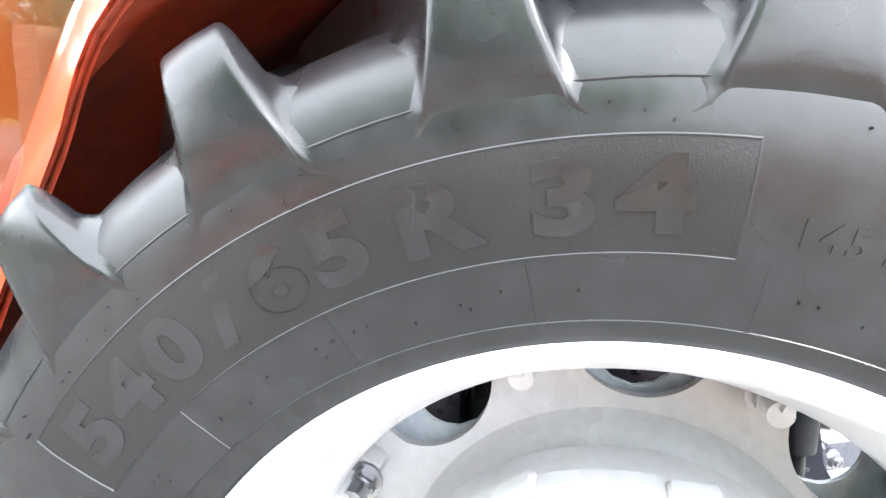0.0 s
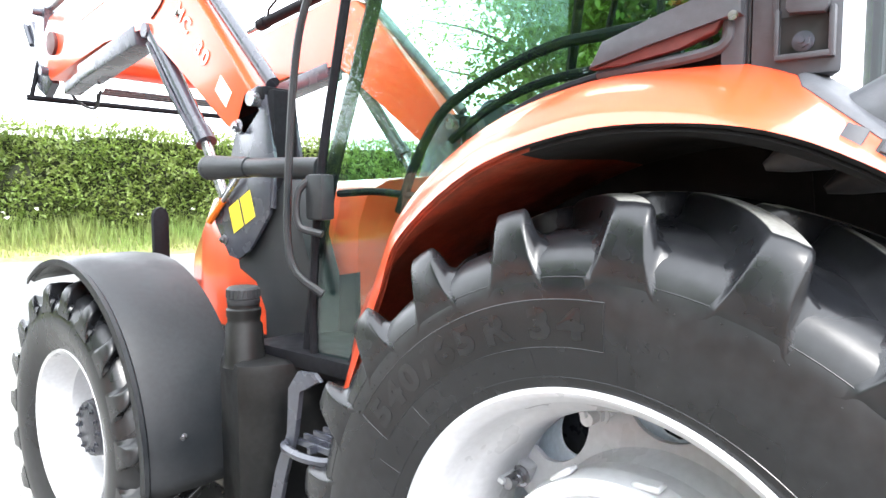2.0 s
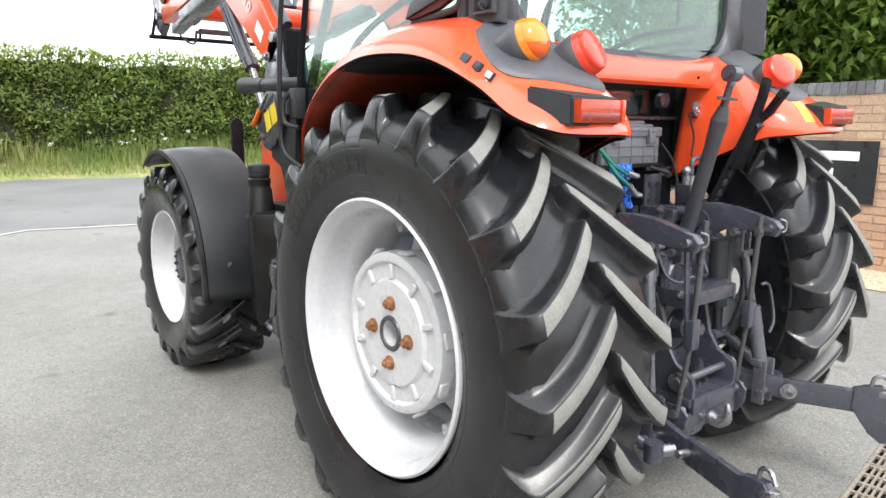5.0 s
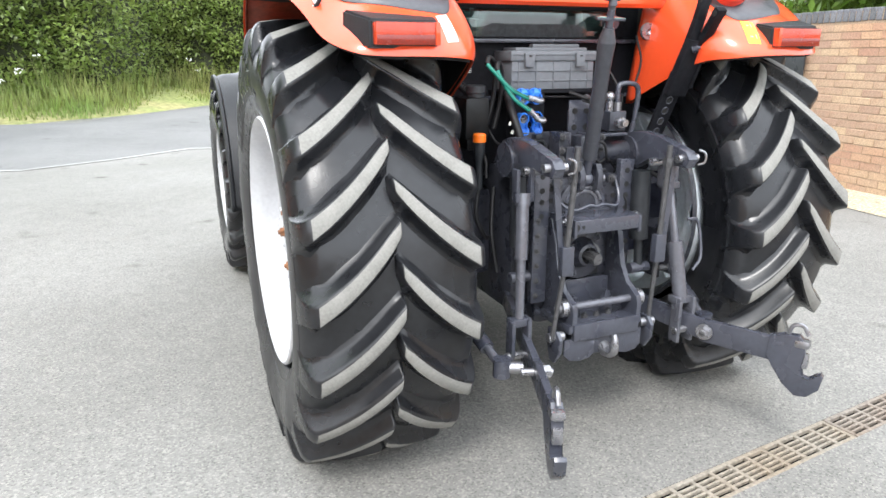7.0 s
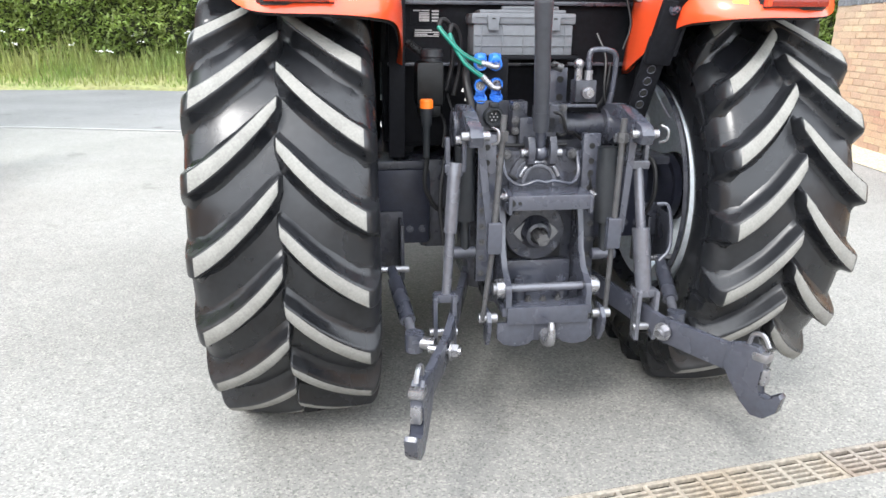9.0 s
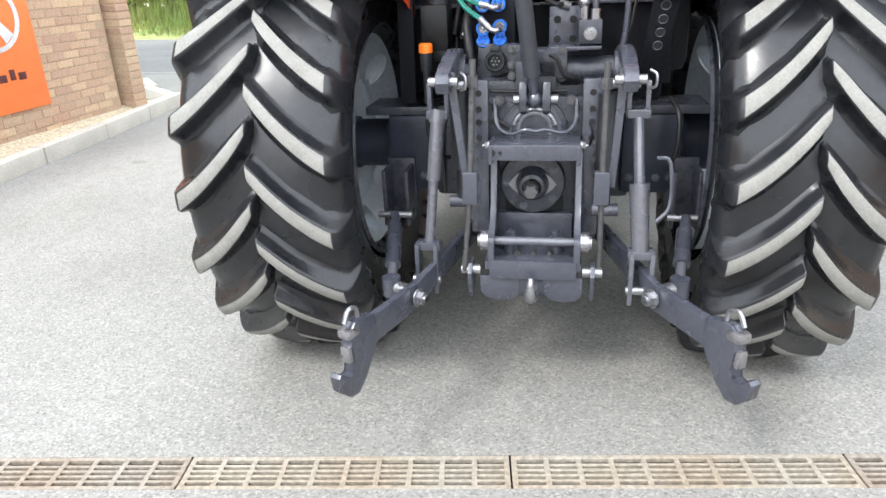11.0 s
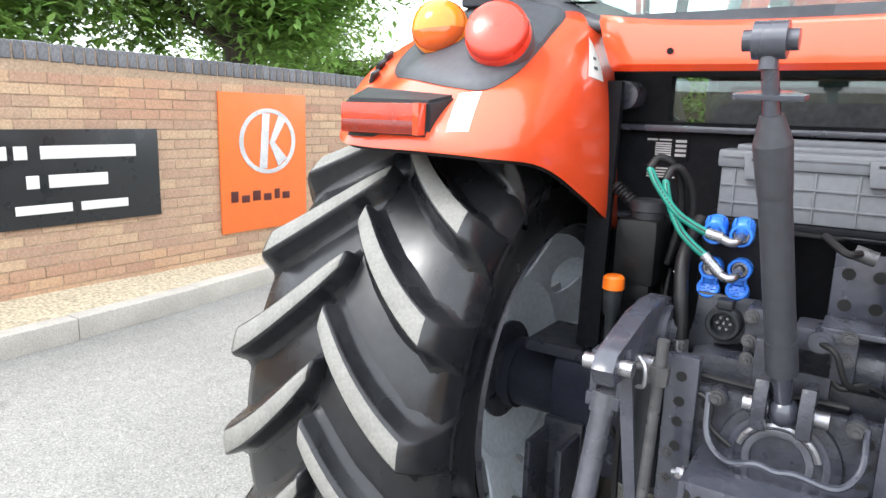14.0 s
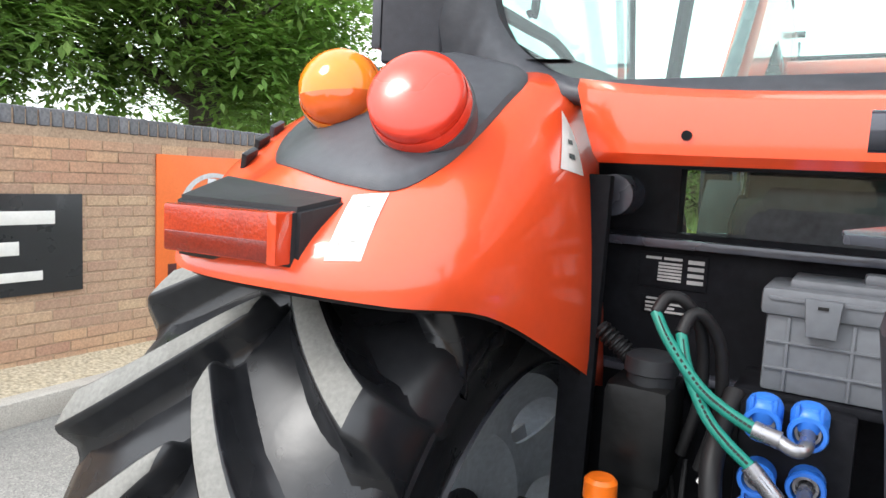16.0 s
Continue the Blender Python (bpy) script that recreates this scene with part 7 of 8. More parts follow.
# power take-off
bm = lathe(bmesh.new(), [(-0.42, 0.105), (-0.435, 0.1), (-0.44, 0.058), (-0.47, 0.045), (-0.485, 0.04), (-0.49, 0.03), (-0.47, 0.027)], (0.02, 0, 0.664), "y", 40)
flange = part("pto_flange", bm, CAST, tractor, "round bolted power take-off flange")
for k in range(5):
    a = 2 * math.pi * k / 5 + 0.6
    part("flange_bolt", hexbolt(bmesh.new(), (0.02 + 0.082 * math.cos(a), -0.437, 0.664 + 0.082 * math.sin(a)), (0, -1, 0), 0.01, 0.01), STEEL, flange)
bm = rods(((0.02, -0.42, 0.664), (0.02, -0.545, 0.664), 0.0185))
for k in range(6):
    t = Matrix.Rotation(2 * math.pi * k / 6, 3, "Y")
    box(bm, Vector((0.02, -0.51, 0.664)) + t @ Vector((0.018, 0, 0)), (0.008, 0.06, 0.008), t)
part("pto_shaft", bm, DULL, tractor, "splined shaft with a worn bright end")
bm = boxed((0.03, -0.50, 0.815), (0.27, 0.15, 0.012), 0.004)
shield = part("pto_guard", bm, STEEL, tractor, "grey folded steel guard over the shaft")
part("guard_front", boxed((0.03, -0.572, 0.797), (0.27, 0.012, 0.048), 0.004), STEEL, shield)
for x in (-0.1, 0.16):
    part("guard_side", boxed((x, -0.48, 0.79), (0.012, 0.2, 0.06), 0.003), STEEL, shield)
    part("guard_bolt", hexbolt(bmesh.new(), (x + (-0.008 if x < 0 else 0.008), -0.535, 0.81), (-1 if x < 0 else 1, 0, 0), 0.011, 0.012), BRIGHT, shield)
bm = rods(((-0.095, -0.579, 0.797), (-0.095, -0.576, 0.797), 0.011), ((-0.07, -0.579, 0.797), (-0.07, -0.5785, 0.797), 0.006))
part("guard_hole", bm, PIT, shield)
# bright hand guard loop above
bm = bmesh.new()
tube(bm, [(-0.1, -0.43, 0.93), (-0.09, -0.46, 0.86), (-0.05, -0.49, 0.835), (0.0, -0.5, 0.85), (0.03, -0.5, 0.845), (0.06, -0.5, 0.85), (0.12, -0.49, 0.84), (0.15, -0.46, 0.87), (0.15, -0.43, 0.93)], 0.006, 8, 5)
part("brake_pipe", bm, STEEL, tractor)
bm = lathe(bmesh.new(), [(-0.40, 0.105), (-0.43, 0.1), (-0.435, 0.085), (-0.43, 0.0)], (0.025, 0, 0.835), "y", 36)
bearing = part("bearing_cover", bm, CAST, tractor, "dark round bearing cover")
for r in (0.078, 0.052):
    bm = lathe(bmesh.new(), [(-0.43, r - 0.008), (-0.437, r - 0.006), (-0.439, r), (-0.437, r + 0.006), (-0.43, r + 0.008)], (0.025, 0, 0.835), "y", 40)
    part("bearing_ring", bm, STEEL if r > 0.06 else LINKGREY, bearing, "worn raised ring")
bm = bmesh.new()
plate(bm, [(0.02 - 0.078, 0.664), (0.02 - 0.062, 0.684), (0.02 - 0.03, 0.708), (0.02 + 0.03, 0.708), (0.02 + 0.062, 0.684), (0.02 + 0.078, 0.664), (0.02 + 0.062, 0.644), (0.02 + 0.03, 0.62), (0.02 - 0.03, 0.62), (0.02 - 0.062, 0.644)], -0.452, -0.438, "y", 0.004)
part("flange_ear", bm, PALEIRON, tractor)
# bright arc over the upper half of the cover only
bm = bmesh.new()
tube(bm, [(0.025 + 0.066 * math.cos(radians(a)), -0.436, 0.835 + 0.066 * math.sin(radians(a))) for a in range(15, 170, 15)], 0.007, 8, 2)
part("worn_arc", bm, BRIGHT, bearing)
bm = plated([(-0.13, 0.76), (0.18, 0.76), (0.18, 0.935), (-0.13, 0.935)], -0.42, -0.395, "y", 0.004)
part("cover_plate", bm, CAST, tractor)
for x, z in ((-0.105, 0.90), (-0.105, 0.86), (0.155, 0.9), (0.155, 0.86), (0.155, 0.82)):
    part("cover_hole", rods(((x, -0.4215, z), (x, -0.42, z), 0.009)), PIT, tractor)

# drawbar frame and pick-up hook
for s, x in ((-1, -0.10), (1, 0.165)):
    out = [(-0.40, 0.80), (-0.44, 0.80), (-0.47, 0.72), (-0.49, 0.62), (-0.53, 0.56), (-0.595, 0.53), (-0.605, 0.50), (-0.60, 0.43), (-0.52, 0.42), (-0.40, 0.42)]
    fp = part("drawbar_cheek", plated(out, x - 0.01, x + 0.01, "x", 0.003), STEEL, tractor, "shaped steel drawbar cheek plate")
    bm = rods(((x - s * 0.0, -0.555, 0.508), (x + s * 0.035, -0.555, 0.508), 0.032), ((x, -0.555, 0.508), (x + s * 0.045, -0.555, 0.508), 0.02), seg=24)
    part("pin_head", bm, BRIGHT, fp)
part("cross_pin", rods(((-0.11, -0.555, 0.508), (0.175, -0.555, 0.508), 0.014)), LINKGREY, tractor, "bright steel cross pin")
bm = boxed((0.03, -0.50, 0.44), (0.3, 0.2, 0.03), 0.004)
base = part("drawbar_base", bm, STEEL, tractor)
part("base_lip", boxed((0.03, -0.60, 0.43), (0.27, 0.02, 0.06), 0.004), STEEL, base)
part("base_back", boxed((0.03, -0.42, 0.50), (0.24, 0.03, 0.12), 0.004), STEEL, base)
for x in (-0.02, 0.03, 0.08):
    part("base_nut", hexbolt(bmesh.new(), (x, -0.54, 0.457), (0, -0.2, 1), 0.009, 0.01), DULL, base)
for x in (-0.045, 0.1):
    bm = bmesh.new()
    rod(bm, (x, -0.5, 0.455), (x, -0.5, 0.50), 0.028, 0.024, seg=20)
    hexbolt(bm, (x, -0.5, 0.50), (0, 0, 1), 0.016, 0.02)
    part("drawbar_bolt", bm, STEEL, tractor)
bm = bmesh.new()
tube(bm, [(0.028, -0.56, 0.37), (0.028, -0.62, 0.35), (0.028, -0.655, 0.365), (0.028, -0.66, 0.40), (0.028, -0.655, 0.425)], 0.028, 12, 6, 0.008)
part("pickup_hook", bm, BRIGHT, tractor, "worn steel hook with a pointed tip")
for x0, x1 in ((-0.135, -0.01), (0.065, 0.185)):
    out = [(x0, 0.405), (x1, 0.405), (x1, 0.345), (x1 - 0.02, 0.325), ((x0 + x1) / 2, 0.318), (x0 + 0.02, 0.328), (x0, 0.35)]
    part("hook_shield", plated(out, -0.60, -0.588, "y", 0.003), STEEL, tractor)
part("hook_block", boxed((0.028, -0.52, 0.37), (0.2, 0.16, 0.07), 0.012), CAST, tractor)
for x in (-0.165, 0.214):
    pl = part("hook_lever", plated([(-0.545, 0.445), (-0.60, 0.445), (-0.625, 0.42), (-0.62, 0.37), (-0.59, 0.325), (-0.56, 0.33), (-0.545, 0.38)], x - 0.007, x + 0.007, "x", 0.003), STEEL, tractor)
    part("lever_bolt", rods(((x - 0.03, -0.585, 0.42), (x + 0.03, -0.585, 0.42), 0.016)), BRIGHT, pl)
# thin trip rods with their sliding sleeves
for s, pts in ((-1, ((-0.14, -0.625, 1.075), (-0.157, -0.615, 0.70), (-0.185, -0.595, 0.42))), (1, ((0.229, -0.615, 1.06), (0.229, -0.60, 0.70), (0.236, -0.57, 0.42)))):
    a, m, b = (Vector(p) for p in pts)
    rd = part("trip_rod", rods((a, b.lerp(m, 0.9), 0.0095), (b, m, 0.0085)), DULL, tractor, "thin worn steel trip rod")
    part("rod_nut", rods((a.lerp(m, 0.12), a.lerp(m, 0.2), 0.017), seg=6), DULL, rd)
    t = (a - b).normalized()
    bm = boxed(m, (0.045, 0.03, 0.1), 0.005)
    part("rod_sleeve", bm, STEEL, rd)
    bm = plated([(0, 0), (0.02, 0.0), (0.012, 0.34), (-0.012, 0.34)], -0.004, 0.004, "y", 0.001)
    k = -s * 0.03
    bm.transform(Matrix.Translation((m.x - 0.01 + (0.028 if s > 0 else -0.012), m.y + 0.012, m.z)) @ Matrix.Rotation(radians(5 * s), 4, "Y"))
    part("sleeve_strap", bm, STEEL, rd)

# upright ram beside the gearbox
for x, y in ((0.248, -0.455), (-0.215, -0.39)):
    part("lift_ram", rods(((x, y, 0.95), (x, y - 0.01, 0.70), 0.034), ((x, y - 0.01, 0.71), (x, y - 0.02, 0.6), 0.016), seg=24), PLASTIC, tractor, "black upright lift ram")
    part("ram_foot", rods(((x - 0.04, y - 0.02, 0.59), (x + 0.04, y - 0.02, 0.59), 0.02)), STEEL, tractor)

# top link standing upright in its bracket
bm = bmesh.new()
for k in (-1, 1):
    plate(bm, [(-0.40, 0.98), (-0.455, 0.985), (-0.475, 0.95), (-0.47, 0.90), (-0.44, 0.885), (-0.39, 0.89)], 0.025 + 0.036 * k - 0.012, 0.025 + 0.036 * k + 0.012, "x", 0.005)
box(bm, (0.025, -0.385, 0.97), (0.125, 0.03, 0.14), None, 0.004)
part("top_link_bracket", bm, CAST, tractor, "cast top link bracket")
part("top_link_pin", rods(((-0.04, -0.436, 0.93), (0.095, -0.436, 0.93), 0.015)), BRIGHT, tractor)
a, b = Vector((0.025, -0.436, 0.93)), Vector((-0.038, -0.615, 1.513))
link = part("top_link", rod(bmesh.new(), a.lerp(b, 0.14), a.lerp(b, 0.80), 0.0245, seg=24), GREYPLASTIC, tractor, "dark grey turnbuckle top link standing upright")
for p, q, r0, r1, nm in ((0.0, 0.145, 0.014, 0.018, "link_screw"), (0.135, 0.24, 0.0262, 0.0255, "link_collar"), (0.66, 0.79, 0.0255, 0.028, "link_collar"), (0.79, 0.86, 0.028, 0.0165, "link_shoulder"), (0.86, 0.985, 0.013, 0.0115, "link_screw")):
    part(nm, rod(bmesh.new(), a.lerp(b, p), a.lerp(b, q), r0, r1, 24), GREYPLASTIC if "screw" not in nm else STEEL, link)
part("link_ball", bmesh_ball(a, 0.028), STEEL, link)
bm = plated([(-0.05, -0.010), (0.045, -0.016), (0.05, -0.005), (0.024, 0.02), (-0.024, 0.02), (-0.052, 0.002)], -0.004, 0.004, "z", 0.002)
bm.transform(Matrix.Translation(a.lerp(b, 0.905)) @ Matrix.Rotation(radians(15), 4, "X"))
part("lock_wing", bm, STEEL, link, "grey winged lock nut")
bm = rods((b + Vector((-0.022, 0, 0.02)), b + Vector((0.022, 0, 0.02)), 0.0265), (b + Vector((-0.036, 0, 0.02)), b + Vector((0.036, 0, 0.02)), 0.015), (b - Vector((0, 0, 0.02)), b + Vector((0, 0, 0.01)), 0.0135), seg=20)
part("link_eye", bm, STEEL, link, "steel ball eye")

# catch bracket with two fingers above the leaning strap
def bar_between(p, q, w, t, bevel=0.004):
    p, q = Vector(p), Vector(q)
    d = (q - p).normalized()
    n = Vector((1, 0, 0)).cross(d).normalized()
    return boxed((p + q) / 2, (w, t, (q - p).length), bevel, Matrix((n.cross(d) * -1, n, d)).transposed())


hb = part("catch_bracket", bar_between((0.405, -0.405, 1.21), (0.425, -0.475, 1.40), 0.085, 0.03), BLACK, tractor, "black bolted bracket with two catch fingers")
part("bracket_gusset", bar_between((0.45, -0.41, 1.24), (0.462, -0.45, 1.36), 0.012, 0.06), BLACK, hb)
for k, pts in enumerate((((0.40, -0.465, 1.38), (0.415, -0.485, 1.47), (0.43, -0.492, 1.545)), ((0.44, -0.465, 1.38), (0.442, -0.505, 1.425), (0.438, -0.56, 1.50)))):
    for p, q in zip(pts, pts[1:]):
        part("catch_finger", bar_between(Vector(p) + (Vector(p) - Vector(q)).normalized() * 0.008, q, 0.04, 0.026, 0.007), BLACK, hb)
    e = Vector(pts[-1]) - (Vector(pts[-1]) - Vector(pts[-2])).normalized() * 0.018
    part("finger_hole", rods((e - Vector((0.0215, 0, 0)), e + Vector((0.0215, 0, 0)), 0.011), seg=18), PIT, hb)
for x, y, z in ((0.462, -0.455, 1.385), (0.46, -0.425, 1.345), (0.41, -0.478, 1.37)):
    part("bracket_bolt", hexbolt(bmesh.new(), (x, y, z), (0.5, -0.8, 0.2), 0.012, 0.016), STEEL, hb)
part("bracket_washer", lathe(bmesh.new(), [(-0.22, 0.0), (-0.235, 0.012), (-0.232, 0.014), (-0.232, 0.03), (-0.228, 0.032), (-0.22, 0.032)], (0.408, 0, 1.435), "y", 28), BRIGHT, tractor, "bright round washer")
for p, q, r in (((-0.40, -0.09, 1.47), (-0.40, -0.16, 1.47), 0.032), ((0.30, -0.12, 1.47), (0.30, -0.15, 1.47), 0.03)):
    part("window_stop", rods((p, q, r), seg=24), STEEL, tractor)

# ---- fittings on the back panel ----
box_thing = thing("toolbox", "grey plastic toolbox with two catches behind the cab", "toolbox")
bm = boxed((0.008, -0.15, 1.279), (0.345, 0.13, 0.102), 0.006)
body = part("box_body", bm, TOOLBOX, box_thing)
for k in range(5):
    part("box_rib", boxed((-0.137 + 0.0725 * k, -0.2165, 1.279), (0.004, 0.004, 0.097), 0.001), TOOLBOX, body)
for z in (1.26, 1.295):
    part("box_rib", boxed((0.008, -0.2167, z), (0.34, 0.004, 0.004), 0.001), TOOLBOX, body)
bm = boxed((0.008, -0.15, 1.347), (0.36, 0.145, 0.036), 0.008)
box(bm, (0.008, -0.15, 1.369), (0.3, 0.1, 0.014), None, 0.005)
lid = part("lid", bm, TOOLBOX, box_thing)
part("lid_rib", boxed((0.008, -0.223, 1.352), (0.34, 0.004, 0.005), 0.001), TOOLBOX, lid)
for x in (-0.1, 0.112):
    latch = part("catch", plated([(x - 0.021, 1.357), (x + 0.021, 1.357), (x + 0.017, 1.309), (x - 0.017, 1.309)], -0.234, -0.218, "y", 0.003), TOOLBOX, box_thing)
    part("catch_slot", boxed((x, -0.2345, 1.347), (0.012, 0.002, 0.004), 0), PIT, latch)
part("box_handle", boxed((0.04, -0.16, 1.381), (0.2, 0.03, 0.016), 0.006), TOOLBOX, box_thing)
bm = boxed((0.005, -0.155, 1.221), (0.4, 0.14, 0.012), 0.003)
for x in (-0.16, 0.17):
    box(bm, (x, -0.12, 1.205), (0.03, 0.08, 0.02))
part("toolbox_shelf", bm, BLACK, tractor)
bm = plated([(0.06, 1.05), (0.16, 1.05), (0.16, 1.19), (0.06, 1.19)], -0.25, -0.24, "y", 0.003)
bp = part("hole_plate", bm, STEEL, tractor)
for x in (0.085, 0.135):
    for z in (1.09, 1.15):
        part("plate_hole", rods(((x, -0.2515, z), (x, -0.2495, z), 0.0115)), PIT, bp)

# type plate and small label plates, as plain bars
pl = part("type_plate", boxed((-0.315, -0.092, 1.355), (0.105, 0.004, 0.055), 0.001), BLACK, tractor, "black type plate with rows of pale bars")
for x, z, w, hh in [(-0.345, 1.374, 0.024, 0.004), (-0.315, 1.374, 0.028, 0.004)] + [(-0.319, 1.366 - 0.0052 * k, 0.036, 0.0034) for k in range(6)] + [(-0.28, 1.372 - 0.0105 * k, 0.024, 0.006) for k in range(4)]:
    part("print_bar", boxed((x, -0.0945, z), (w, 0.001, hh), 0), LABELGREY, pl)
pl = part("label_plate", boxed((-0.31, -0.092, 1.30), (0.1, 0.003, 0.028), 0.001), BLACK, tractor)
for x, z, w in ((-0.322, 1.309, 0.06), (-0.31, 1.302, 0.086), (-0.33, 1.2955, 0.045), (-0.276, 1.2955, 0.02), (-0.31, 1.2895, 0.086)):
    part("print_bar", boxed((x, -0.094, z), (w, 0.001, 0.0033), 0), LABELGREY, pl)

# fluid bottle with its black cap, orange capped sender
bm = boxed((-0.315, -0.2, 1.135), (0.095, 0.12, 0.15), 0.02)
box(bm, (-0.315, -0.2, 1.05), (0.075, 0.1, 0.05), None, 0.015)
bottle = part("fluid_bottle", bm, GLOSSBLACK, tractor, "black plastic fluid bottle")
bm = lathe(bmesh.new(), [(1.205, 0.034), (1.222, 0.034), (1.224, 0.038), (1.245, 0.036), (1.25, 0.028), (1.25, 0.0)], (-0.305, -0.215, 0), "z", 24)
part("bottle_cap", bm, PLASTIC, bottle)
bm = lathe(bmesh.new(), [(1.063, 0.02), (1.064, 0.023), (1.088, 0.0225), (1.093, 0.018), (1.094, 0.0)], (-0.335, -0.315, 0), "z", 20)
part("orange_cap", bm, ORANGE, tractor, "orange plastic cap")
bm = lathe(bmesh.new(), [(0.90, 0.012), (1.0, 0.012), (1.01, 0.018), (1.063, 0.02)], (-0.335, -0.315, 0), "z", 20)
part("sender_body", bm, PLASTIC, tractor)

# hydraulic couplers with blue dust caps
part("coupler_block", boxed((-0.115, -0.235, 1.14), (0.13, 0.05, 0.16), 0.006), BLACK, tractor)
for x, z, open_cap in ((-0.15, 1.203, False), (-0.1, 1.203, False), (-0.15, 1.132, True), (-0.096, 1.136, True)):
    cp = lathe(bmesh.new(), [(-0.25, 0.021), (-0.284, 0.021), (-0.288, 0.0225), (-0.292, 0.021), (-0.292, 0.0165), (-0.27, 0.016), (-0.27, 0.0)], (x, 0, z), "y", 28)
    c = part("hydraulic_coupler", cp, BLUE, tractor, "blue hydraulic coupler ring")
    bm = lathe(bmesh.new(), [(-0.265, 0.0145), (-0.285, 0.0145), (-0.285, 0.011), (-0.275, 0.0105), (-0.275, 0.006), (-0.283, 0.005), (-0.284, 0.0)], (x, 0, z), "y", 24)
    part("coupler_nose", bm, BRIGHT, c)
    # dust cap, hinged up as a domed lid or hanging open like a dish
    s = -1 if open_cap else 1
    cap = lathe(bmesh.new(), [(0.0, 0.0), (0.002, 0.016), (0.006, 0.0165), (0.008, 0.0215), (-0.004, 0.0225), (-0.009, 0.021), (-0.010, 0.0)] if open_cap else
                [(0.012, 0.0), (0.011, 0.012), (0.006, 0.019), (0.0, 0.0215), (-0.014, 0.0215), (-0.014, 0.0)], (0, 0, 0), "z", 28)
    if open_cap:
        for k in range(8):
            t = Matrix.Rotation(math.pi / 4 * k, 3, "Z")
            box(cap, t @ Vector((0.009, 0, 0.002)), (0.013, 0.0022, 0.004), t)
    cap.transform(Matrix.Translation((x, -0.285 if open_cap else -0.272, z + s * (0.043 if open_cap else 0.021))) @ Matrix.Rotation(radians(52 if open_cap else 20), 4, "X"))
    box(cap, (x, -0.279, z + s * 0.023), (0.019, 0.012, 0.016), None, 0.003)
    for k in (-1, 1):
        box(cap, (x + k * 0.013, -0.283, z + s * 0.024), (0.004, 0.014, 0.018), None, 0.001)
    part("dust_cap", cap, BLUE, c)
for x, z, path in ((-0.1, 1.203, ((-0.150, -0.325, 1.205), (-0.19, -0.32, 1.222), (-0.225, -0.312, 1.244), (-0.268, -0.295, 1.29), (-0.291, -0.276, 1.32), (-0.279, -0.262, 1.341), (-0.256, -0.25, 1.332))),
                   (-0.096, 1.136, ((-0.150, -0.337, 1.163), (-0.185, -0.329, 1.187), (-0.212, -0.318, 1.212), (-0.241, -0.30, 1.26), (-0.255, -0.282, 1.298), (-0.247, -0.266, 1.322), (-0.23, -0.252, 1.316)))):
    ho = bmesh.new()
    tube(ho, path[:5], 0.0076, 12, 7)
    h = part("green_hose", ho, GREEN, tractor, "green hydraulic hose with a bright crimped end")
    p0, yy = Vector(path[0]), path[0][1]
    bm = bmesh.new()
    tube(bm, [p0 + (p0 - Vector(path[1])).normalized() * -0.006, (x - 0.026, yy - 0.002, z - 0.002)], 0.0108, 12, 1)
    part("hose_ferrule", bm, BRIGHT, h)
    bm = bmesh.new()
    tube(bm, [(x - 0.028, yy - 0.002, z - 0.002), (x - 0.010, yy - 0.007, z - 0.008), (x, yy + 0.001, z - 0.005), (x, -0.278, z)], 0.0085, 12, 4)
    part("hose_elbow", bm, BRIGHT, h)
    e = Vector(path[-1])
    bm = bmesh.new()
    tube(bm, [*path[4:], e + Vector((0.018, 0.02, -0.045)), e + Vector((0.02, 0.035, -0.13)), e + Vector((0.0, 0.04, -0.22))], 0.0085, 10, 5)
    part("hose_tail", bm, HOSE, h)
    # row of dark print along the hose
    pth = smooth_path(path[:5], 16)
    for k in range(4, 62, 2):
        a, c = pth[k], pth[k + 1]
        m = (c - a).to_track_quat("X", "Z").to_matrix()
        part("print_bar", boxed(a.lerp(c, 0.5) + Vector((0.0025, -0.0076, 0.002)), (0.0045, 0.001, 0.003), 0, m), INK, h)
# heavy hose to the lift, loose cable ends
bm = bmesh.new()
tube(bm, [(-0.19, -0.23, 1.22), (-0.2, -0.3, 1.15), (-0.19, -0.335, 1.08), (-0.183, -0.345, 1.03), (-0.18, -0.35, 0.985)], 0.014, 10, 6)
hh = part("black_hose", bm, HOSE, tractor, "thick black hydraulic hose")
bm = rods(((-0.18, -0.35, 0.995), (-0.178, -0.352, 0.955), 0.017), ((-0.178, -0.352, 0.96), (-0.176, -0.353, 0.935), 0.012), seg=12)
part("hose_fitting", bm, BRIGHT, hh)
for p, q in (((-0.21, -0.3, 1.12), (-0.215, -0.31, 1.10)), ((-0.225, -0.3, 1.05), (-0.222, -0.31, 1.03)), ((-0.2, -0.3, 1.09), (-0.195, -0.31, 1.08))):
    part("cable_end", boxed(Vector(p), (0.009, 0.008, 0.014), 0.002, Matrix.Rotation(0.5, 3, "Y")), WHITE, tractor)
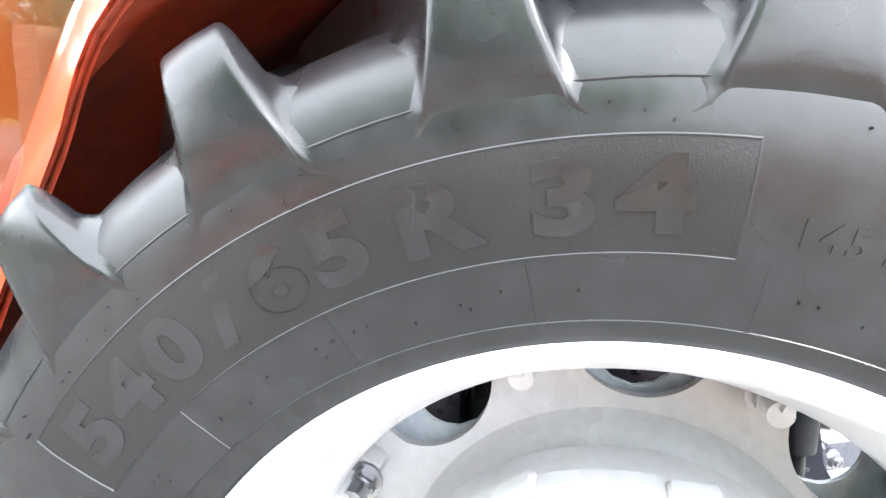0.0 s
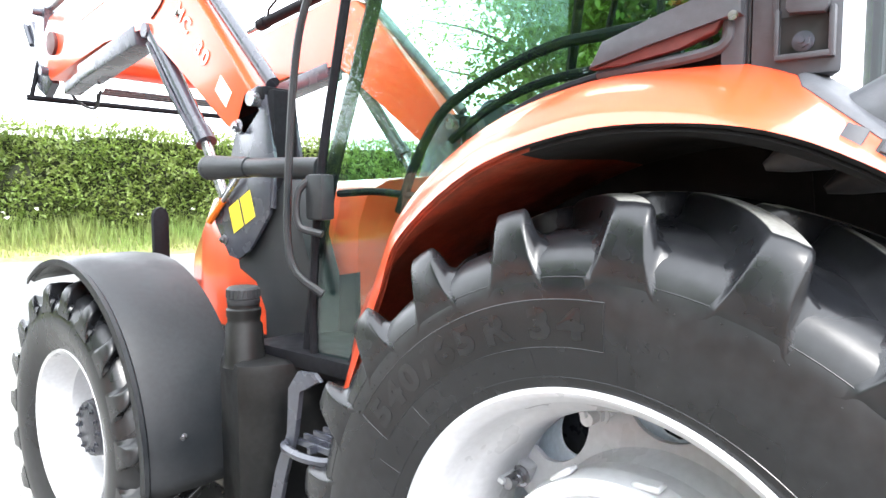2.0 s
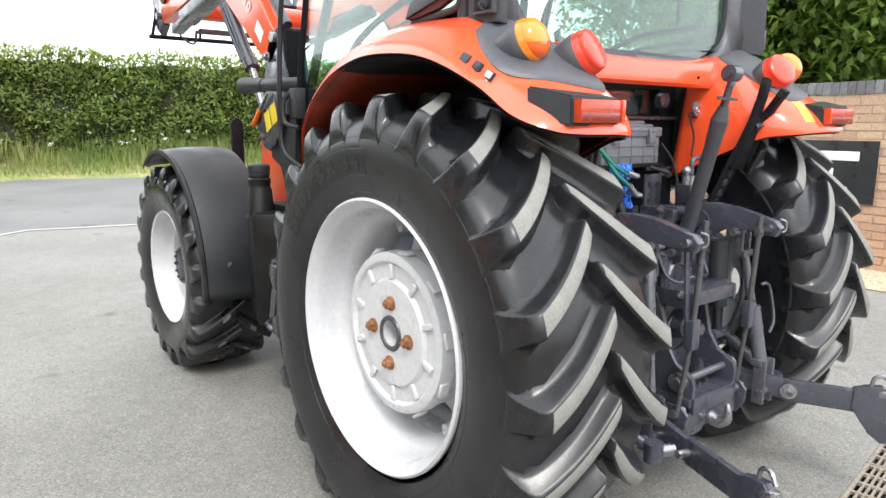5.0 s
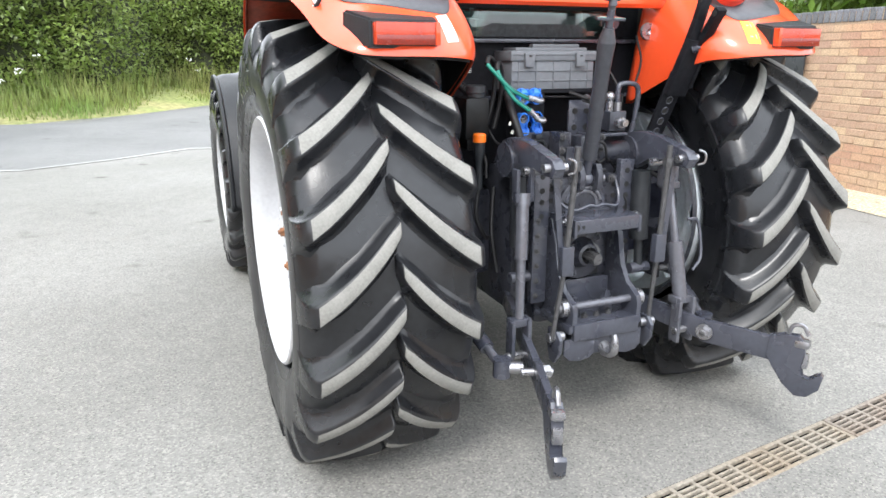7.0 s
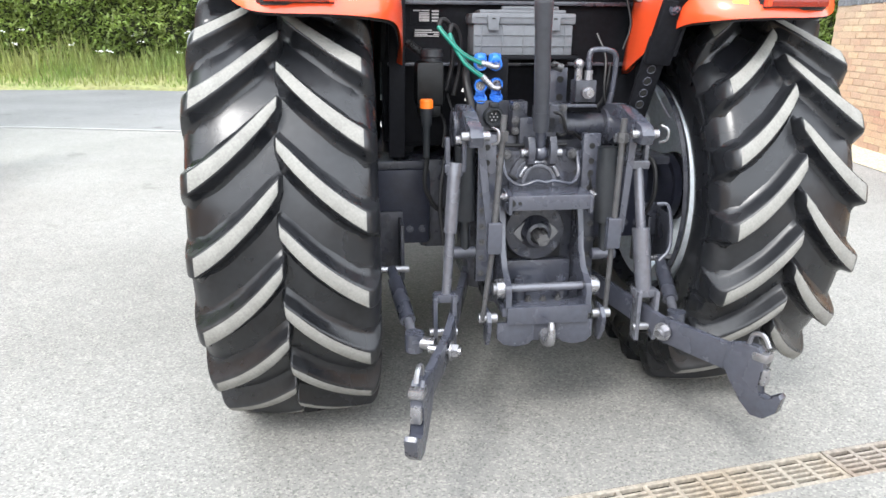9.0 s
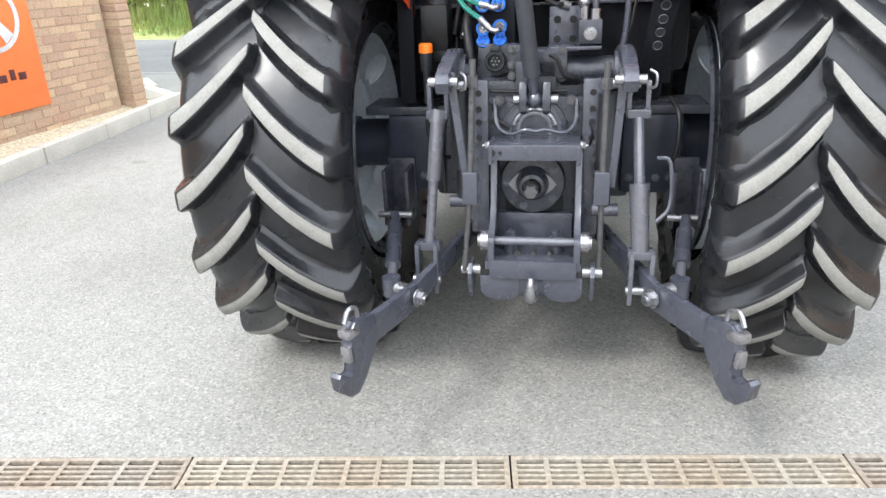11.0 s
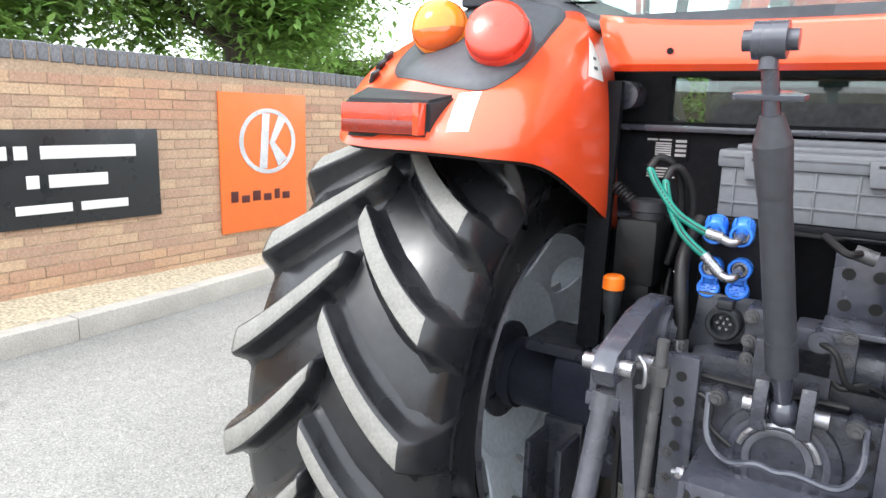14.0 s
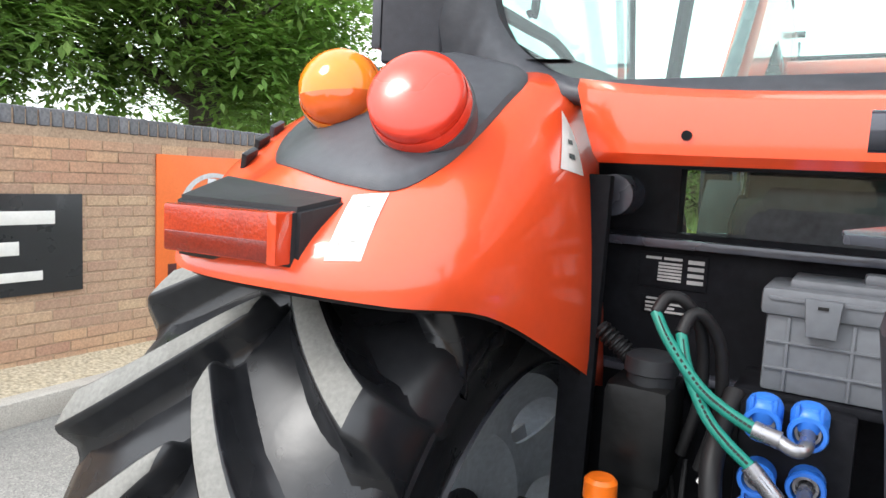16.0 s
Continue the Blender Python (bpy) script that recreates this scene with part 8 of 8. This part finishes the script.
for pts, r in (([(-0.25, -0.2, 1.1), (-0.24, -0.26, 1.05), (-0.225, -0.3, 1.05)], 0.004), ([(-0.27, -0.3, 0.9), (-0.29, -0.33, 0.75), (-0.28, -0.36, 0.6)], 0.007),
               ([(-0.33, -0.3, 0.9), (-0.34, -0.31, 0.8), (-0.30, -0.3, 0.72), (-0.26, -0.25, 0.7)], 0.008), ([(0.16, -0.4, 0.9), (0.2, -0.44, 0.84), (0.19, -0.43, 0.78), (0.15, -0.41, 0.76)], 0.004),
               ([(0.07, -0.38, 1.02), (0.1, -0.4, 0.98), (0.14, -0.39, 0.99), (0.2, -0.36, 0.95)], 0.005), ([(0.33, -0.2, 1.2), (0.31, -0.22, 1.1), (0.27, -0.25, 1.05)], 0.005)):
    bm = bmesh.new()
    tube(bm, pts, r, 8, 6)
    part("cable", bm, HOSE, tractor)

# trailer socket and its plate
bm = plated([(-0.165, 1.085), (-0.05, 1.085), (-0.045, 1.06), (-0.06, 1.0), (-0.1, 0.985), (-0.13, 0.985), (-0.135, 0.92), (-0.175, 0.92), (-0.175, 1.0), (-0.165, 1.03)], -0.30, -0.292, "y", 0.002)
part("socket_plate", bm, CAST, tractor)
bm = lathe(bmesh.new(), [(-0.30, 0.034), (-0.325, 0.034), (-0.33, 0.03), (-0.33, 0.024), (-0.31, 0.022), (-0.31, 0.0)], (-0.108, 0, 1.033), "y", 28)
box(bm, (-0.108, -0.318, 1.073), (0.03, 0.03, 0.018), None, 0.004)
so = part("trailer_socket", bm, PLASTIC, tractor, "round black trailer socket")
for k in range(7):
    bm = bmesh.new()
    a = 2 * math.pi * k / 6
    r = 0.012 if k else 0
    rod(bm, (-0.108 + r * math.cos(a), -0.31, 1.033 + r * math.sin(a)), (-0.108 + r * math.cos(a), -0.32, 1.033 + r * math.sin(a)), 0.0028, seg=8)
    part("socket_contact", bm, BRIGHT, so)

# brake valve block with its pipe
bm = boxed((0.185, -0.35, 1.12), (0.07, 0.06, 0.07), 0.004)
vb = part("valve_block", bm, CAST, tractor, "square hydraulic valve block with bright fittings")
bm = rods(((0.185, -0.38, 1.117), (0.185, -0.405, 1.117), 0.019), ((0.185, -0.40, 1.117), (0.185, -0.425, 1.117), 0.013))
part("valve_plug", bm, BRIGHT, vb)
bm = rods(((0.20, -0.35, 1.155), (0.20, -0.35, 1.185), 0.014), ((0.165, -0.35, 1.155), (0.165, -0.35, 1.20), 0.013), seg=8)
bmesh.ops.create_uvsphere(bm, u_segments=12, v_segments=8, radius=0.018, matrix=Matrix.Translation((0.165, -0.35, 1.205)))
part("valve_fitting", bm, BRIGHT, vb)
bm = bmesh.new()
tube(bm, [(0.20, -0.35, 1.18), (0.20, -0.35, 1.235), (0.215, -0.35, 1.25), (0.26, -0.35, 1.25), (0.288, -0.345, 1.235), (0.295, -0.34, 1.19), (0.29, -0.33, 1.1), (0.28, -0.32, 1.04)], 0.0095, 10, 5)
part("valve_pipe", bm, STEEL, vb, "bent steel pipe")
part("valve_shelf", boxed((0.14, -0.35, 1.075), (0.16, 0.09, 0.01), 0.002), STEEL, tractor)

# stickers on the fenders, plain panels and bars only
LABEL = [(-0.586, -0.564, 1.473), (-0.545, -0.543, 1.475), (-0.533, -0.606, 1.392), (-0.574, -0.623, 1.39)]


def on_label(i, j, lift):
    """A place on the label, i across and j down, both from 0 to 1."""
    a, b, c, d = (Vector(p) for p in LABEL)
    return on_fender(a.lerp(b, i).lerp(d.lerp(c, i), j), lift)[0]


for s, ob in zip((1, -1), fenders):
    for nm, i0, i1, j0, j1, lift, mt in (("warning_label", 0, 1, 0, 1, 0.0058, WHITE if s > 0 else YELLOW), ("label_mark", 0.28, 0.34, 0.12, 0.3, 0.0072, LABELGREY), ("label_mark", 0.5, 0.7, 0.2, 0.24, 0.0072, LABELGREY), ("label_mark", 0.2, 0.26, 0.62, 0.8, 0.0072, LABELGREY), ("label_mark", 0.5, 0.7, 0.7, 0.75, 0.0072, LABELGREY)):
        bm = sheet([[on_label(i0 + (i1 - i0) * i / 4, j0 + (j1 - j0) * j / 4, lift) for i in range(5)] for j in range(5)])
        if s < 0:
            bm.transform(MIRROR)
        part(nm, bm, mt, ob, ("white" if s > 0 else "yellow") + " warning label with faint marks" if nm == "warning_label" else "")
TRI = [Vector(p) for p in ((-0.457, -0.25, 1.588), (-0.434, -0.301, 1.503), (-0.426, -0.228, 1.495))]


def on_triangle(a, b, lift):
    p = TRI[0].lerp(TRI[1], a).lerp(TRI[0].lerp(TRI[2], a), b)
    return on_fender(p, lift)[0]


bm = sheet([[on_triangle(a / 6, b / 4, 0.006) for b in range(5)] for a in range(7)])
part("triangle_label", bm, WHITE, fenders[0], "small white triangular label with dark bars")
for a0, a1 in ((0.5, 0.57), (0.72, 0.8)):
    bm = sheet([[on_triangle(a0 + (a1 - a0) * a / 3, 0.35 + 0.3 * b / 3, 0.0072) for b in range(4)] for a in range(4)])
    part("label_bar", bm, INK, fenders[0])


# rails beside the gearbox, with holes and bolts
for s, x in ((-1, -0.15), (1, 0.2)):
    rail = part("side_rail", boxed((x, -0.42, 0.74), (0.06, 0.03, 0.5), 0.005), STEEL, tractor, "dark steel rail with holes and bolts")
    for k, z in enumerate((0.95, 0.90, 0.86, 0.81)):
        part("rail_hole", rods(((x, -0.4362, z), (x, -0.4345, z), 0.010), seg=18), PIT, rail)
    for k in range(6):
        part("rail_bolt", hexbolt(bmesh.new(), (x + s * 0.012, -0.434, 0.52 + 0.055 * k), (0, -1, 0), 0.008, 0.007), DULL, rail)
# near-black block laid on the housing for its dark opening
part("housing_slot", boxed((0.025, -0.4, 0.585), (0.19, 0.012, 0.05), 0.004), PIT, tractor)
part("housing_web", boxed((0.025, -0.404, 0.535), (0.26, 0.02, 0.03), 0.004), STEEL, tractor)
for x in (-0.045, 0.085):
    for z in (0.60, 0.725):
        part("flange_bolt", hexbolt(bmesh.new(), (x, -0.42, z), (0, -1, 0), 0.010, 0.012), DULL, tractor)
# casting lugs round the bearing and the socket's neighbours
for x, z in ((-0.085, 0.925), (0.135, 0.925), (-0.085, 0.79), (0.135, 0.79)):
    part("casting_lug", rods(((x, -0.40, z), (x, -0.432, z), 0.018), seg=18), CAST, tractor)
    part("lug_bolt", hexbolt(bmesh.new(), (x, -0.432, z), (0, -1, 0), 0.011, 0.012), DULL, tractor)
part("valve_base", boxed((0.07, -0.36, 1.03), (0.1, 0.08, 0.09), 0.008), CAST, tractor)
part("valve_base", boxed((-0.035, -0.35, 1.04), (0.05, 0.07, 0.1), 0.006), CAST, tractor)
for x, z in ((-0.05, 1.075), (-0.05, 1.03), (-0.05, 0.995), (0.105, 1.07), (0.105, 1.03)):
    part("block_bolt", hexbolt(bmesh.new(), (x, -0.39 if x < 0 else -0.4, z), (0, -1, 0), 0.0095, 0.011), DULL, tractor)
part("pipe_union", rods(((0.065, -0.395, 1.06), (0.065, -0.425, 1.06), 0.019), ((0.065, -0.42, 1.06), (0.065, -0.43, 1.06), 0.012), seg=18), STEEL, tractor)
for pts, r in (([(0.065, -0.425, 1.06), (0.09, -0.44, 1.05), (0.11, -0.43, 1.0), (0.14, -0.4, 0.985)], 0.0055), ([(-0.2, -0.33, 0.95), (-0.19, -0.4, 0.93), (-0.1, -0.43, 0.915), (-0.09, -0.44, 0.87), (-0.05, -0.45, 0.845)], 0.005),
               ([(-0.17, -0.36, 0.96), (-0.13, -0.41, 0.955), (0.0, -0.41, 0.95), (0.12, -0.41, 0.952)], 0.006), ([(0.24, -0.3, 0.95), (0.27, -0.36, 0.85), (0.25, -0.36, 0.72), (0.22, -0.34, 0.66)], 0.006),
               ([(0.45, -0.26, 0.9), (0.47, -0.33, 0.86), (0.47, -0.35, 0.76), (0.45, -0.33, 0.68)], 0.008), ([(-0.33, -0.2, 1.22), (-0.36, -0.2, 1.25), (-0.39, -0.19, 1.27)], 0.012),
               ([(-0.3, -0.12, 1.1), (-0.26, -0.2, 1.0), (-0.27, -0.24, 0.92)], 0.006), ([(0.29, -0.15, 1.3), (0.31, -0.2, 1.22), (0.3, -0.24, 1.1), (0.33, -0.25, 1.0)], 0.0055),
               ([(0.36, -0.22, 1.42), (0.375, -0.24, 1.33), (0.35, -0.25, 1.25)], 0.004), ([(0.04, -0.28, 1.22), (0.08, -0.33, 1.2), (0.1, -0.31, 1.2)], 0.007)):
    bm = bmesh.new()
    tube(bm, pts, r, 8, 6)
    part("cable", bm, HOSE, tractor)
part("lever_knob", rods(((0.09, -0.30, 1.2), (0.125, -0.30, 1.19), 0.014), seg=18), DULL, tractor)
for k in range(8):
    bm = lathe_ring(Vector((-0.335 - 0.007 * k, -0.2, 1.232 + 0.005 * k)), Vector((-0.8, 0, 0.6)), 0.0125, 0.003)
    part("hose_rib", bm, HOSE, tractor)
